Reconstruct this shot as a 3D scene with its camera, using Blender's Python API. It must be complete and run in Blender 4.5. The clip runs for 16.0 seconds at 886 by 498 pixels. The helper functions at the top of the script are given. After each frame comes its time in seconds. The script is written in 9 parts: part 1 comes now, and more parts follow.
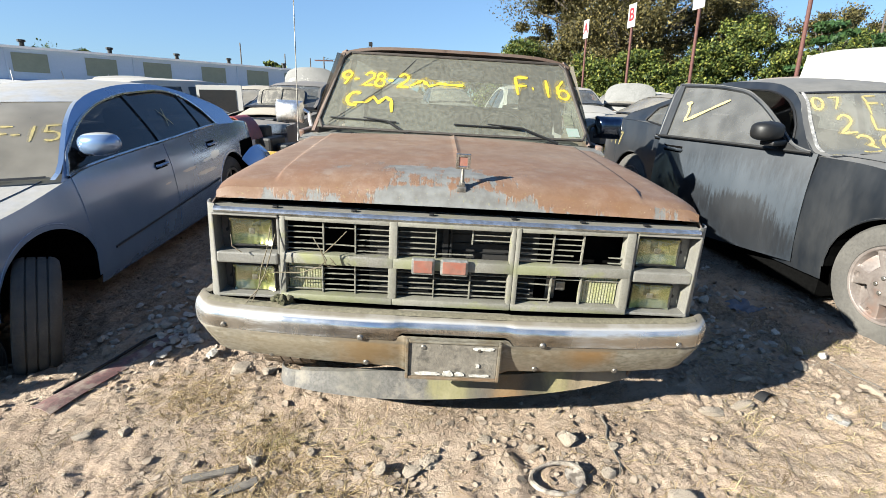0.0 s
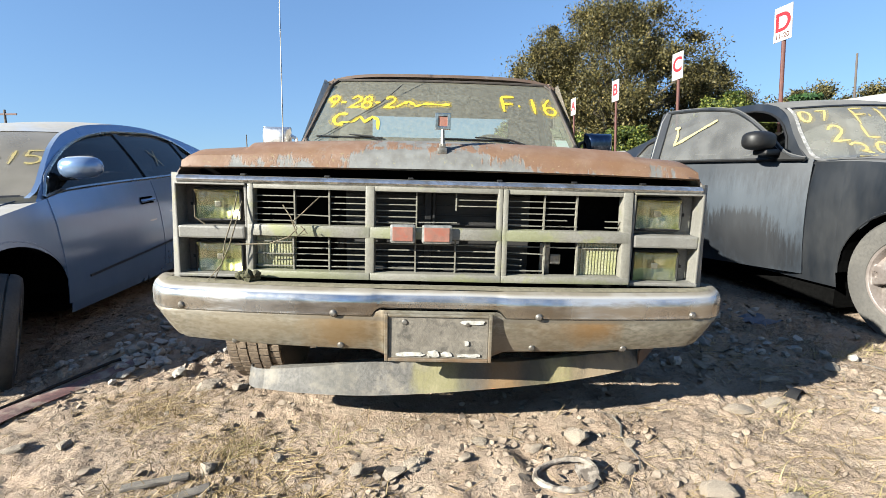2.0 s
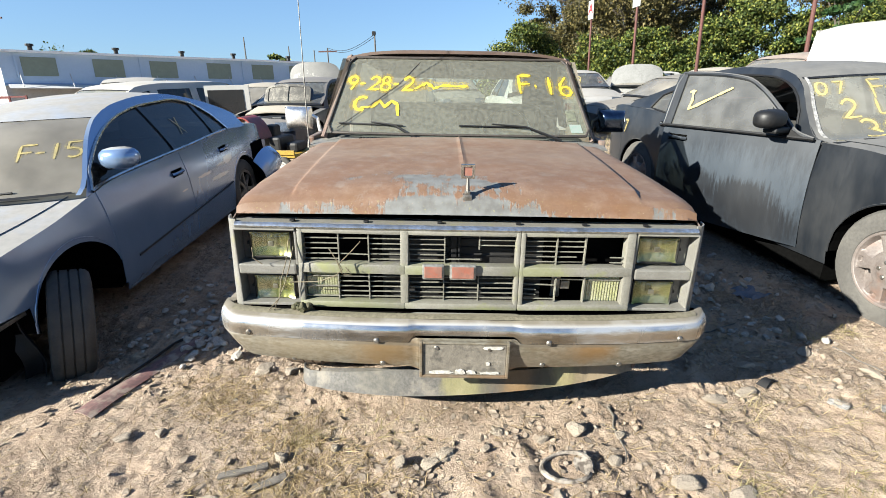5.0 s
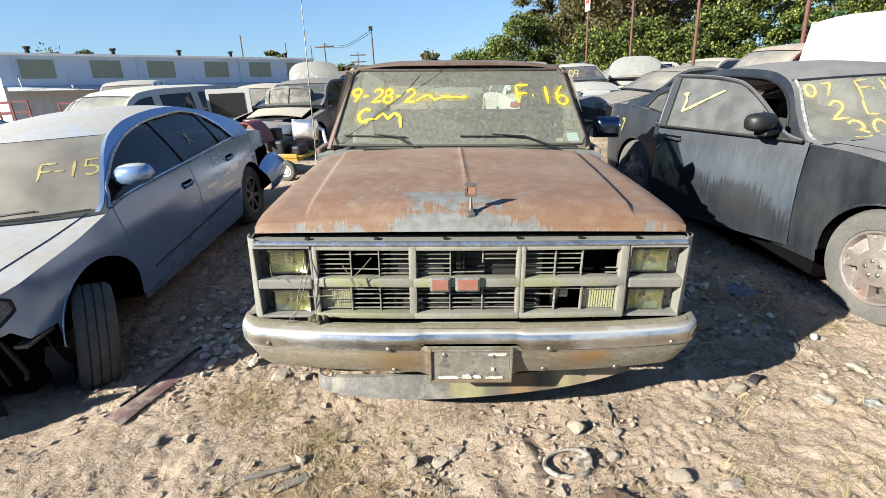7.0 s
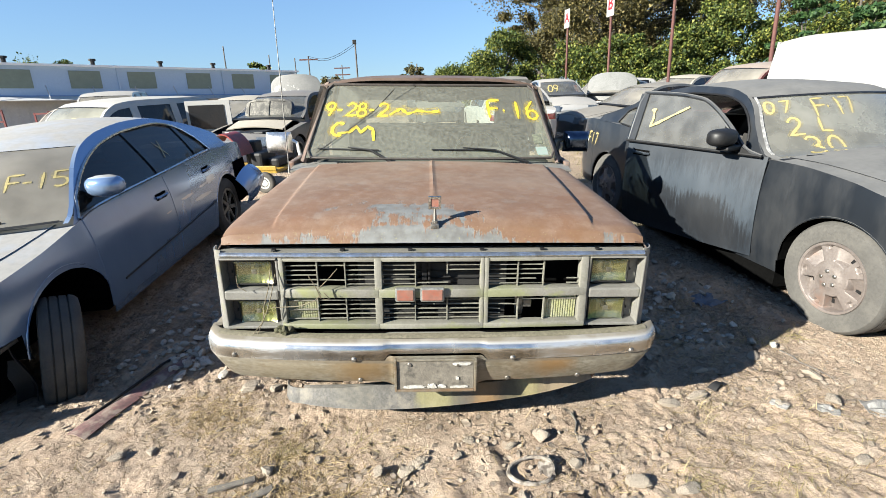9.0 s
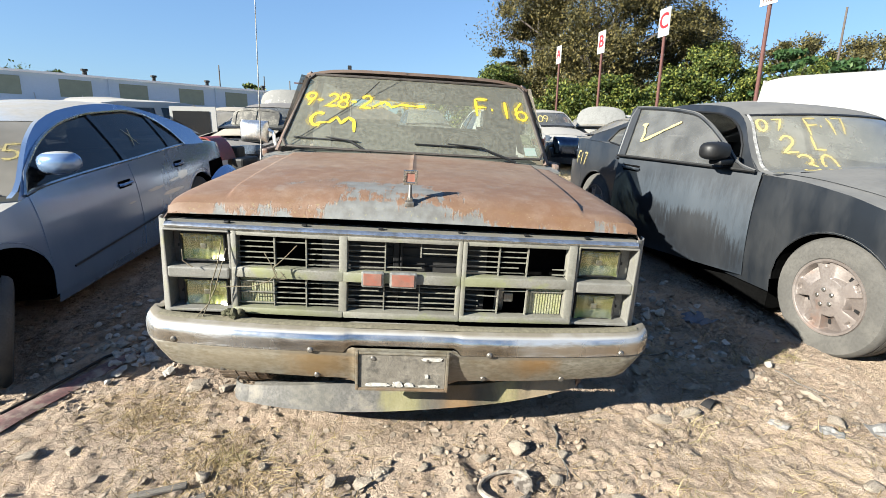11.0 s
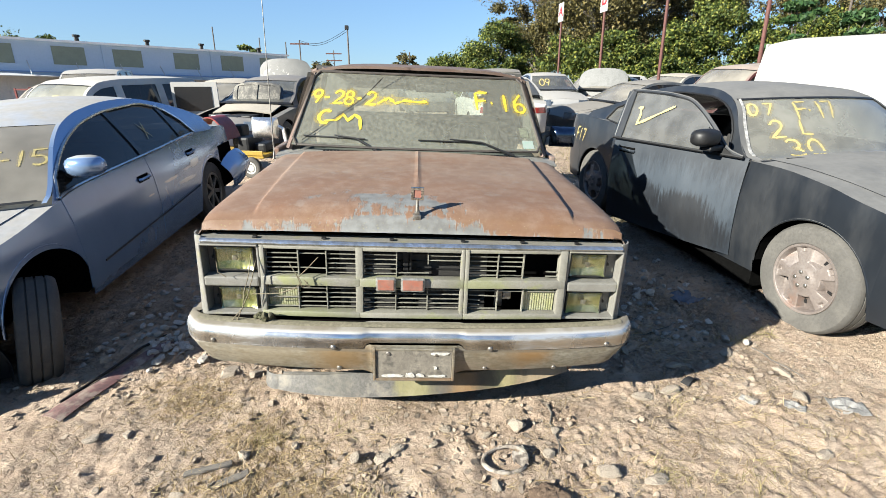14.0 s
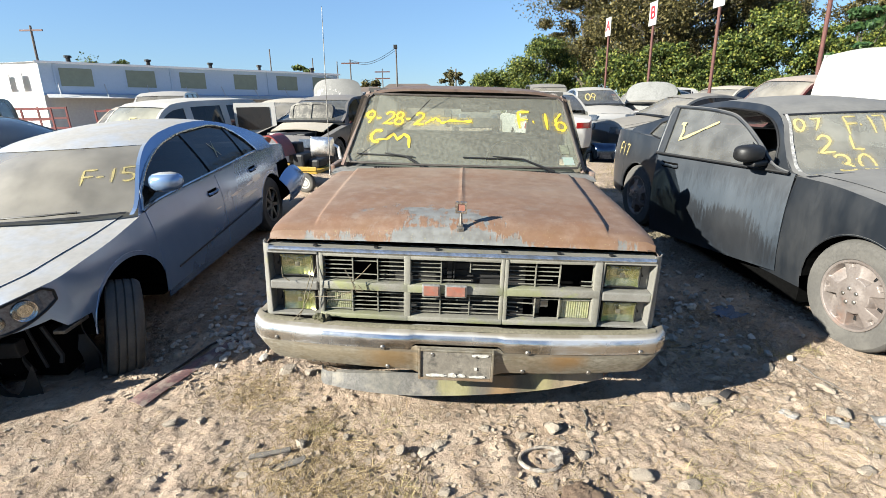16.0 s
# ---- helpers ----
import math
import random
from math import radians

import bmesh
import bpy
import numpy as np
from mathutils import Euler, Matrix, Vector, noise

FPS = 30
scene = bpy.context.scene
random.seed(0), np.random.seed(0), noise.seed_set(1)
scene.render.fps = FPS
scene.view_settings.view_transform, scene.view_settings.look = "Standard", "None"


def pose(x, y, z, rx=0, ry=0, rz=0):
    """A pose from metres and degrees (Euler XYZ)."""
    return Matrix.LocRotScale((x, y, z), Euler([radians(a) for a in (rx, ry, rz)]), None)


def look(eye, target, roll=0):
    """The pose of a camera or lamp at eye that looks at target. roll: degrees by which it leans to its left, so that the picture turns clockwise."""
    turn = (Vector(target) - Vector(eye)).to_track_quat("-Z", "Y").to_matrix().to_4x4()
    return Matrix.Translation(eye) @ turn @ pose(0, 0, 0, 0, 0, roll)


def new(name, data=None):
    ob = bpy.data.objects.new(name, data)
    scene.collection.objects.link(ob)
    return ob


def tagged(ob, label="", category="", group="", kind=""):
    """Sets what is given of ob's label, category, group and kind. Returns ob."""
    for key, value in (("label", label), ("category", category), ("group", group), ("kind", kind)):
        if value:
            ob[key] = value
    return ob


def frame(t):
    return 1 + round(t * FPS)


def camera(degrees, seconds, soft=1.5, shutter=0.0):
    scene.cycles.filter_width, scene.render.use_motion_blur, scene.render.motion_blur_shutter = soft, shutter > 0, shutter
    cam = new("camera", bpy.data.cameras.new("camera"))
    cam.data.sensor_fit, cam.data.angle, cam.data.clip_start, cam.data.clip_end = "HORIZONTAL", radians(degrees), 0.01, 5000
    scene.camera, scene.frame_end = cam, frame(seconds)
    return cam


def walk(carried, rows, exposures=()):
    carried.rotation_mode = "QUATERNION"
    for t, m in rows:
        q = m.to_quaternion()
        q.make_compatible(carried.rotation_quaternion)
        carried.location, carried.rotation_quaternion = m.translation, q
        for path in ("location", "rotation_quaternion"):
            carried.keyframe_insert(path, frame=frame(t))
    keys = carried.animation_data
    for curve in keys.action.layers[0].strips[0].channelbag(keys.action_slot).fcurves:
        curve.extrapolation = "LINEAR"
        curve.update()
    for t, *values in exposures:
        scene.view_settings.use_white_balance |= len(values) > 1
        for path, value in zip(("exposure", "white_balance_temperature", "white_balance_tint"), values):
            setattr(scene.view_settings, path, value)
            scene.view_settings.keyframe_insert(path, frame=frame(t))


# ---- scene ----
cam = camera(84.4, 16.0, 0.5)
# The yard rises gently away from the camera: its things are laid out on a level plan and tipped by G.
G = pose(0, 0, 0, 3.5, 0, 0)
PATH = [
    (0, (-0.11, 0.01, 1.452), (-0.02, 1.903, 0.813), 1.2),
    (0.5, (-0.055, 0.0, 1.354), (0.04, 1.938, 0.87), 0.7),
    (1, (-0.037, -0.013, 1.234), (0.058, 1.947, 0.848), 0.4),
    (1.5, (-0.041, 0.027, 1.105), (0.053, 1.996, 0.766), 0.3),
    (2, (-0.035, 0.061, 1.002), (0.051, 2.034, 0.685), -0.6),
    (2.5, (-0.031, 0.066, 0.965), (0.038, 2.036, 0.629), -1.4),
    (3, (-0.039, 0.072, 0.996), (0.018, 2.028, 0.586), -1.6),
    (3.5, (-0.04, 0.067, 1.126), (0.017, 1.995, 0.6), -1.2),
    (4, (-0.052, 0.047, 1.316), (0.012, 1.944, 0.683), -0.6),
    (4.2, (-0.072, 0.023, 1.372), (-0.002, 1.914, 0.724), -0.5),
    (6.3, (-0.115, -0.155, 1.701), (-0.12, 1.711, 0.98), -2.6),
    (6.5, (-0.114, -0.164, 1.692), (-0.111, 1.705, 0.981), -2.8),
    (7, (-0.124, -0.158, 1.691), (-0.084, 1.709, 0.975), -2.4),
    (7.5, (-0.11, -0.158, 1.697), (-0.01, 1.706, 0.979), -1.4),
    (8, (-0.091, -0.177, 1.699), (0.043, 1.694, 1.006), -1.3),
    (8.5, (-0.064, -0.194, 1.724), (0.049, 1.687, 1.055), -1.9),
    (9, (-0.038, -0.206, 1.7), (0.067, 1.675, 1.028), -1.8),
    (9.2, (-0.038, -0.184, 1.7), (0.081, 1.69, 1.011), -1.5),
    (11.3, (0.024, -0.065, 1.403), (0.19, 1.851, 0.855), 1.5),
    (11.5, (0.027, -0.078, 1.384), (0.195, 1.831, 0.813), 1.3),
    (12, (0.025, -0.101, 1.357), (0.183, 1.797, 0.748), 0.3),
    (12.5, (0.006, -0.114, 1.456), (0.166, 1.767, 0.795), -0.3),
    (13, (-0.002, -0.167, 1.568), (0.156, 1.693, 0.852), -0.6),
    (13.5, (-0.01, -0.205, 1.677), (0.131, 1.661, 0.971), 0.5),
    (14, (-0.01, -0.223, 1.707), (0.143, 1.642, 0.999), 0.3),
    (14.5, (-0.015, -0.267, 1.75), (0.12, 1.604, 1.054), -2.2),
    (15, (-0.009, -0.319, 1.789), (0.077, 1.57, 1.139), -3.2),
    (15.5, (-0.003, -0.365, 1.782), (0.035, 1.53, 1.144), -2.1),
    (16, (-0.012, -0.406, 1.752), (-0.037, 1.484, 1.099), -0.8),
]
walk(cam, [(t, G @ look(eye, target, roll)) for t, eye, target, roll in PATH])

# ---- light ----
SUN = (G.to_3x3() @ Vector((1.0, 0.52, -0.55))).normalized()
world = bpy.data.worlds.new("sky")
scene.world = world
world.use_nodes = True
wn = world.node_tree
sky = wn.nodes.new("ShaderNodeTexSky")
sky.sky_type, sky.sun_disc = "NISHITA", False
sky.sun_elevation = math.asin(-SUN.z)
sky.sun_rotation = math.atan2(-SUN.x, -SUN.y)
sky.air_density, sky.dust_density, sky.ozone_density = 1.25, 0.05, 1.8
tint = wn.nodes.new("ShaderNodeMix")
tint.data_type, tint.blend_type = "RGBA", "MULTIPLY"
tint.inputs[0].default_value, tint.inputs[7].default_value = 1.0, (0.68, 0.99, 1.46, 1)
even = wn.nodes.new("ShaderNodeGamma")
even.inputs[1].default_value = 0.65
wn.links.new(sky.outputs[0], even.inputs[0])
wn.links.new(even.outputs[0], tint.inputs[6])
wn.links.new(tint.outputs[2], wn.nodes["Background"].inputs[0])
wn.nodes["Background"].inputs[1].default_value = 0.050
sun = new("sun", bpy.data.lights.new("sun", "SUN"))
sun.data.energy, sun.data.angle, sun.data.color = 5.0, radians(0.55), (0.97, 0.945, 0.85)
sun.matrix_world = look(Vector((0, 0, 0)) - SUN * 40, (0, 0, 0))
scene.view_settings.exposure = 2.15


# ---- materials ----
def dull(c, k=0.52):
    """Years of sun and grime: a fresh colour taken down."""
    return tuple(v * k for v in c)


def stain(m, x, y, z, colour, reach=(0.1, 0.1, 0.1), cover=0.8, scale=18.0, edge=0.5, run=1.0):
    """A stain of its own shape on material m: an uneven blot about (x, y, z) in the thing's own space."""
    t = m.node_tree
    n, l = t.nodes, t.links
    b = n["Principled BSDF"]
    co, mp, ln = n.new("ShaderNodeTexCoord"), n.new("ShaderNodeMapping"), n.new("ShaderNodeVectorMath")
    mp.vector_type = "TEXTURE"
    mp.inputs["Location"].default_value, mp.inputs["Scale"].default_value = (x, y, z), reach
    l.new(co.outputs["Object"], mp.inputs[0])
    ln.operation = "LENGTH"
    l.new(mp.outputs[0], ln.inputs[0])
    k = n.new("ShaderNodeTexNoise")
    k.inputs["Scale"].default_value, k.inputs["Detail"].default_value, k.inputs["Roughness"].default_value = scale, 7, 0.68
    sm = n.new("ShaderNodeMapping")
    sm.inputs["Scale"].default_value = (1, 1, run)
    l.new(co.outputs["Object"], sm.inputs[0])
    l.new(sm.outputs[0], k.inputs["Vector"])
    ad = n.new("ShaderNodeMath")
    ad.operation = "MULTIPLY_ADD"
    l.new(k.outputs["Fac"], ad.inputs[0])
    ad.inputs[1].default_value = 1.7
    l.new(ln.outputs["Value"], ad.inputs[2])
    mr = n.new("ShaderNodeMapRange")
    mr.inputs[1].default_value, mr.inputs[2].default_value = 1.75 - edge * 0.5, 1.75 + edge
    mr.inputs[3].default_value, mr.inputs[4].default_value = cover, 0.0
    l.new(ad.outputs[0], mr.inputs[0])
    x2 = n.new("ShaderNodeMix")
    x2.data_type = "RGBA"
    l.new(mr.outputs[0], x2.inputs[0])
    was = b.inputs["Base Color"].links[0].from_socket
    l.new(was, x2.inputs[6])
    x2.inputs[7].default_value = (*colour, 1)
    l.new(x2.outputs[2], b.inputs["Base Color"])
    return m


def mat(name, colour, second=None, rough=0.6, metal=0.0, scale=6.0, mix=(0.35, 0.65), fine=60.0, bump=0.2, depth=0.004,
        spots=None, spot_colour=(0.3, 0.2, 0.1), spot_scale=14.0, spot_cut=(0.6, 0.68), rough_var=0.15, vary=0.0, coat=0.0,
        detail=6.0, stretch=(1, 1, 1), worn=True, grime=1.0):
    """A weathered surface: two colours mixed by broad noise, grain in fine noise, and a layer of spots (stains, rust, algae)."""
    if metal < 0.9 and worn:
        colour, spot_colour = dull(colour), dull(spot_colour)
        second = dull(second) if second else None
    m = bpy.data.materials.new(name)
    m.use_nodes = True
    t = m.node_tree
    n, l = t.nodes, t.links
    b = n["Principled BSDF"]
    co = n.new("ShaderNodeTexCoord")
    mp = n.new("ShaderNodeMapping")
    mp.inputs["Scale"].default_value = stretch
    l.new(co.outputs["Object"], mp.inputs[0])

    def noise_at(s, d=detail):
        k = n.new("ShaderNodeTexNoise")
        k.inputs["Scale"].default_value, k.inputs["Detail"].default_value = s, d
        k.inputs["Roughness"].default_value = 0.62
        l.new(mp.outputs[0], k.inputs["Vector"])
        return k

    def ramp(src, lo, hi):
        r = n.new("ShaderNodeMapRange")
        r.inputs[1].default_value, r.inputs[2].default_value = lo, hi
        l.new(src, r.inputs[0])
        return r.outputs[0]

    def blend(f, a, c):
        x = n.new("ShaderNodeMix")
        x.data_type = "RGBA"
        for sock, v in ((x.inputs[6], a), (x.inputs[7], c)):
            if isinstance(v, tuple):
                sock.default_value = (*v, 1)
            else:
                l.new(v, sock)
        if isinstance(f, float):
            x.inputs[0].default_value = f
        else:
            l.new(f, x.inputs[0])
        return x.outputs[2]

    big, small = noise_at(scale), noise_at(fine, 4.0)
    second = second or tuple(c * 0.8 for c in colour)
    c = blend(ramp(big.outputs["Fac"], *mix), colour, second)
    c = blend(ramp(small.outputs["Fac"], 0.42, 0.72), c, tuple(v * (1 - 0.4 * grime if worn else 0.95) for v in second))
    mid = noise_at(scale * 4.3, 8.0)
    c = blend(ramp(mid.outputs["Fac"], 0.5, 0.72), c, tuple(v * (1 - 0.3 * grime if worn else 0.95) for v in second))
    if spots is not None:
        sp = noise_at(spot_scale, 8.0)
        f = ramp(sp.outputs["Fac"], *spot_cut)
        c = blend(f, c, spot_colour)
    if vary:
        oi = n.new("ShaderNodeObjectInfo")
        hs = n.new("ShaderNodeHueSaturation")
        mr = n.new("ShaderNodeMapRange")
        mr.inputs[3].default_value, mr.inputs[4].default_value = 1 - vary, 1 + vary
        l.new(oi.outputs["Random"], mr.inputs[0])
        l.new(mr.outputs[0], hs.inputs["Value"])
        l.new(c, hs.inputs["Color"])
        c = hs.outputs[0]
    l.new(c, b.inputs["Base Color"])
    r = n.new("ShaderNodeMapRange")
    r.inputs[3].default_value, r.inputs[4].default_value = max(0.02, rough - rough_var), min(1, rough + rough_var)
    l.new(big.outputs["Fac"], r.inputs[0])
    l.new(r.outputs[0], b.inputs["Roughness"])
    b.inputs["Metallic"].default_value = metal
    b.inputs["Coat Weight"].default_value = coat
    if bump:
        bp = n.new("ShaderNodeBump")
        bp.inputs["Strength"].default_value, bp.inputs["Distance"].default_value = bump, depth
        l.new(small.outputs["Fac"], bp.inputs["Height"])
        l.new(bp.outputs[0], b.inputs["Normal"])
    return m


def glass(name, tint=(0.6, 0.65, 0.62), dust=0.35, dust_colour=(0.42, 0.38, 0.32), streak=5.0, gloss=0.12, vary=0.3):
    """A pane: see-through with a tint, an even film of dust with washed streaks, and a clear gloss."""
    m = bpy.data.materials.new(name)
    m.use_nodes = True
    t = m.node_tree
    n, l = t.nodes, t.links
    n.remove(n["Principled BSDF"])
    out = n["Material Output"]
    co = n.new("ShaderNodeTexCoord")
    nz = n.new("ShaderNodeTexNoise")
    nz.inputs["Scale"].default_value, nz.inputs["Detail"].default_value = streak, 8
    l.new(co.outputs["Object"], nz.inputs["Vector"])
    mr = n.new("ShaderNodeMapRange")
    mr.inputs[1].default_value, mr.inputs[2].default_value = 0.3, 0.75
    mr.inputs[3].default_value, mr.inputs[4].default_value = dust * (1 - vary), min(1.0, dust * (1 + vary))
    l.new(nz.outputs["Fac"], mr.inputs[0])
    dust_colour = dull(dust_colour, 0.56)
    tr, df, gl = n.new("ShaderNodeBsdfTransparent"), n.new("ShaderNodeBsdfDiffuse"), n.new("ShaderNodeBsdfGlossy")
    tr.inputs[0].default_value, df.inputs[0].default_value = (*tint, 1), (*dust_colour, 1)
    gl.inputs["Roughness"].default_value = gloss
    m1, m2 = n.new("ShaderNodeMixShader"), n.new("ShaderNodeMixShader")
    l.new(mr.outputs[0], m1.inputs[0])
    l.new(tr.outputs[0], m1.inputs[1])
    l.new(df.outputs[0], m1.inputs[2])
    lw, pw, ma = n.new("ShaderNodeLayerWeight"), n.new("ShaderNodeMath"), n.new("ShaderNodeMath")
    lw.inputs[0].default_value = 0.5
    pw.operation, ma.operation = "POWER", "MULTIPLY_ADD"
    l.new(lw.outputs["Facing"], pw.inputs[0])
    pw.inputs[1].default_value, ma.inputs[1].default_value, ma.inputs[2].default_value = 4.0, 0.85, 0.045
    l.new(pw.outputs[0], ma.inputs[0])
    l.new(ma.outputs[0], m2.inputs[0])
    l.new(m1.outputs[0], m2.inputs[1])
    l.new(gl.outputs[0], m2.inputs[2])
    l.new(m2.outputs[0], out.inputs[0])
    return m


def car_paint(name, colour, second, dust=(0.42, 0.37, 0.30), dust_top=0.85, dust_side=0.2, rough=0.28, metal=0.3, coat=0.6, flat=(0.45, 0.95)):
    """Old car paint; dust has settled on what faces up, and lies in streaks on the sides."""
    dust = dull(dust)
    if metal < 0.5:
        colour, second = dull(colour), dull(second)
    m = bpy.data.materials.new(name)
    m.use_nodes = True
    t = m.node_tree
    n, l = t.nodes, t.links
    b = n["Principled BSDF"]
    co = n.new("ShaderNodeTexCoord")

    def nz(s, d=6.0, stretch=(1, 1, 1)):
        mp = n.new("ShaderNodeMapping")
        mp.inputs["Scale"].default_value = stretch
        l.new(co.outputs["Object"], mp.inputs[0])
        k = n.new("ShaderNodeTexNoise")
        k.inputs["Scale"].default_value, k.inputs["Detail"].default_value, k.inputs["Roughness"].default_value = s, d, 0.62
        l.new(mp.outputs[0], k.inputs["Vector"])
        return k.outputs["Fac"]

    def rng(src, a, c, lo=0.0, hi=1.0):
        r = n.new("ShaderNodeMapRange")
        for i, v in enumerate((a, c, lo, hi)):
            r.inputs[i + 1].default_value = v
        l.new(src, r.inputs[0])
        return r.outputs[0]

    def op(kind, a, c):
        x = n.new("ShaderNodeMath")
        x.operation, x.use_clamp = kind, True
        for i, v in enumerate((a, c)):
            if isinstance(v, (int, float)):
                x.inputs[i].default_value = v
            else:
                l.new(v, x.inputs[i])
        return x.outputs[0]

    def mixc(f, a, c):
        x = n.new("ShaderNodeMix")
        x.data_type = "RGBA"
        l.new(f, x.inputs[0])
        for sock, v in ((x.inputs[6], a), (x.inputs[7], c)):
            if isinstance(v, tuple):
                sock.default_value = (*v, 1)
            else:
                l.new(v, sock)
        return x.outputs[2]
    geo = n.new("ShaderNodeNewGeometry")
    sep = n.new("ShaderNodeSeparateXYZ")
    l.new(geo.outputs["Normal"], sep.inputs[0])
    settled = op("MULTIPLY", rng(sep.outputs[2], *flat, 0.0, dust_top), rng(nz(4, 8), 0.25, 0.55, 0.75, 1.0))
    film = op("MULTIPLY", rng(nz(3.5, 8, (1, 1, 0.35)), 0.4, 0.72), dust_side)
    c = mixc(rng(nz(1.7, 5), 0.35, 0.65), colour, second)
    d = op("MAXIMUM", settled, film)
    c = mixc(d, c, mixc(rng(nz(22, 6), 0.35, 0.7), dust, tuple(v * 0.82 for v in dust)))
    l.new(c, b.inputs["Base Color"])
    l.new(op("ADD", op("MULTIPLY", d, 0.9), rough), b.inputs["Roughness"])
    l.new(op("SUBTRACT", metal, d), b.inputs["Metallic"])
    l.new(op("MULTIPLY", op("SUBTRACT", 0.6, d), coat), b.inputs["Coat Weight"])
    b.inputs["Coat Roughness"].default_value = 0.12
    return m


BLACK = mat("black_plastic", (0.018, 0.018, 0.019), rough=0.55, bump=0.1)
# near-black without gloss: shade of hollows and undersides, put into the colour
VOID = mat("shade_black", (0.008, 0.008, 0.008), rough=0.9, bump=0)
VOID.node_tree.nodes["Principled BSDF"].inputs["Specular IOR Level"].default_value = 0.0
BLACK.node_tree.nodes["Principled BSDF"].inputs["Specular IOR Level"].default_value = 0.3
RUBBER = mat("dusty_rubber", (0.045, 0.043, 0.041), (0.14, 0.125, 0.105), rough=0.85, scale=5, fine=90, bump=0.4)
RUBBER_GREY = mat("sun_bleached_rubber", (0.095, 0.09, 0.082), (0.135, 0.127, 0.113), rough=0.9, scale=3, mix=(0.35, 0.65), fine=60, bump=0.6, spots=1, spot_colour=(0.16, 0.15, 0.132), spot_scale=7, spot_cut=(0.5, 0.8))
CHROME = mat("dull_chrome", (0.62, 0.62, 0.62), (0.42, 0.40, 0.36), rough=0.22, metal=1.0, scale=7, fine=120, bump=0.08,
             spots=1, spot_colour=(0.26, 0.20, 0.13), spot_scale=9, spot_cut=(0.56, 0.7))
STEEL = mat("bare_steel", (0.45, 0.44, 0.42), (0.3, 0.27, 0.23), rough=0.45, metal=0.8, bump=0.15)
CLEAR = glass("clear_lens", (0.93, 0.94, 0.88), 0.07, (0.5, 0.48, 0.3), 16, 0.05)

# ---- mesh helpers ----
def mesh_from(name, verts, faces, material=None, smooth=False):
    me = bpy.data.meshes.new(name)
    me.from_pydata([tuple(v) for v in verts], [], faces)
    me.update()
    if smooth:
        me.polygons.foreach_set("use_smooth", [True] * len(me.polygons))
    if material:
        me.materials.append(material)
    return me


def part(name, bm, material, parent, label="", smooth=False, m=None):
    """Links a bmesh (or a mesh) as one object under a thing or under a part."""
    if isinstance(bm, bmesh.types.BMesh):
        bmesh.ops.recalc_face_normals(bm, faces=bm.faces)
        me = bpy.data.meshes.new(name)
        bm.to_mesh(me)
        bm.free()
        if smooth:
            me.polygons.foreach_set("use_smooth", [True] * len(me.polygons))
            me.set_sharp_from_angle(angle=radians(35))
    else:
        me = bm
        if smooth:
            me.polygons.foreach_set("use_smooth", [True] * len(me.polygons))
            me.set_sharp_from_angle(angle=radians(35))
    if material and not me.materials:
        me.materials.append(material)
    ob = new(name, me)
    ob.parent = parent
    if m is not None:
        ob.matrix_local = m
    return tagged(ob, label)


def thing(name, m, label, category, group="", kind=""):
    ob = new(name)
    ob.matrix_world = m
    ob.empty_display_size = 0.1
    return tagged(ob, label, category, group, kind)


def box(bm, x0, x1, y0, y1, z0, z1, bevel=0.0, m=None):
    r = bmesh.ops.create_cube(bm, size=1)
    vs = r["verts"]
    for v in vs:
        v.co = Vector((x0 + (v.co.x + 0.5) * (x1 - x0), y0 + (v.co.y + 0.5) * (y1 - y0), z0 + (v.co.z + 0.5) * (z1 - z0)))
    if m is not None:
        bmesh.ops.transform(bm, matrix=m, verts=vs)
    if bevel:
        es = {e for v in vs for e in v.link_edges}
        bmesh.ops.bevel(bm, geom=list(es), offset=bevel, segments=2, affect="EDGES", profile=0.6)
    return bm


def boxes(*specs, bevel=0.0):
    bm = bmesh.new()
    for s in specs:
        box(bm, *s, bevel=bevel)
    return bm


def grid(fn, nu, nv, thick=0.0, close_u=False):
    """A sheet fn(u, v) for u, v in 0..1; thick: a second skin that far behind it, joined at the rim."""
    bm = bmesh.new()
    rows = [[bm.verts.new(fn(i / nu, j / nv)) for j in range(nv + 1)] for i in range(nu + 1)]
    for i in range(nu):
        for j in range(nv):
            q = (rows[i][j], rows[i + 1][j], rows[i + 1][j + 1], rows[i][j + 1])
            if len({tuple(v.co) for v in q}) > 2:
                bm.faces.new(q)
    if thick:
        bmesh.ops.recalc_face_normals(bm, faces=bm.faces)
        bmesh.ops.solidify(bm, geom=list(bm.faces), thickness=thick)
    return bm


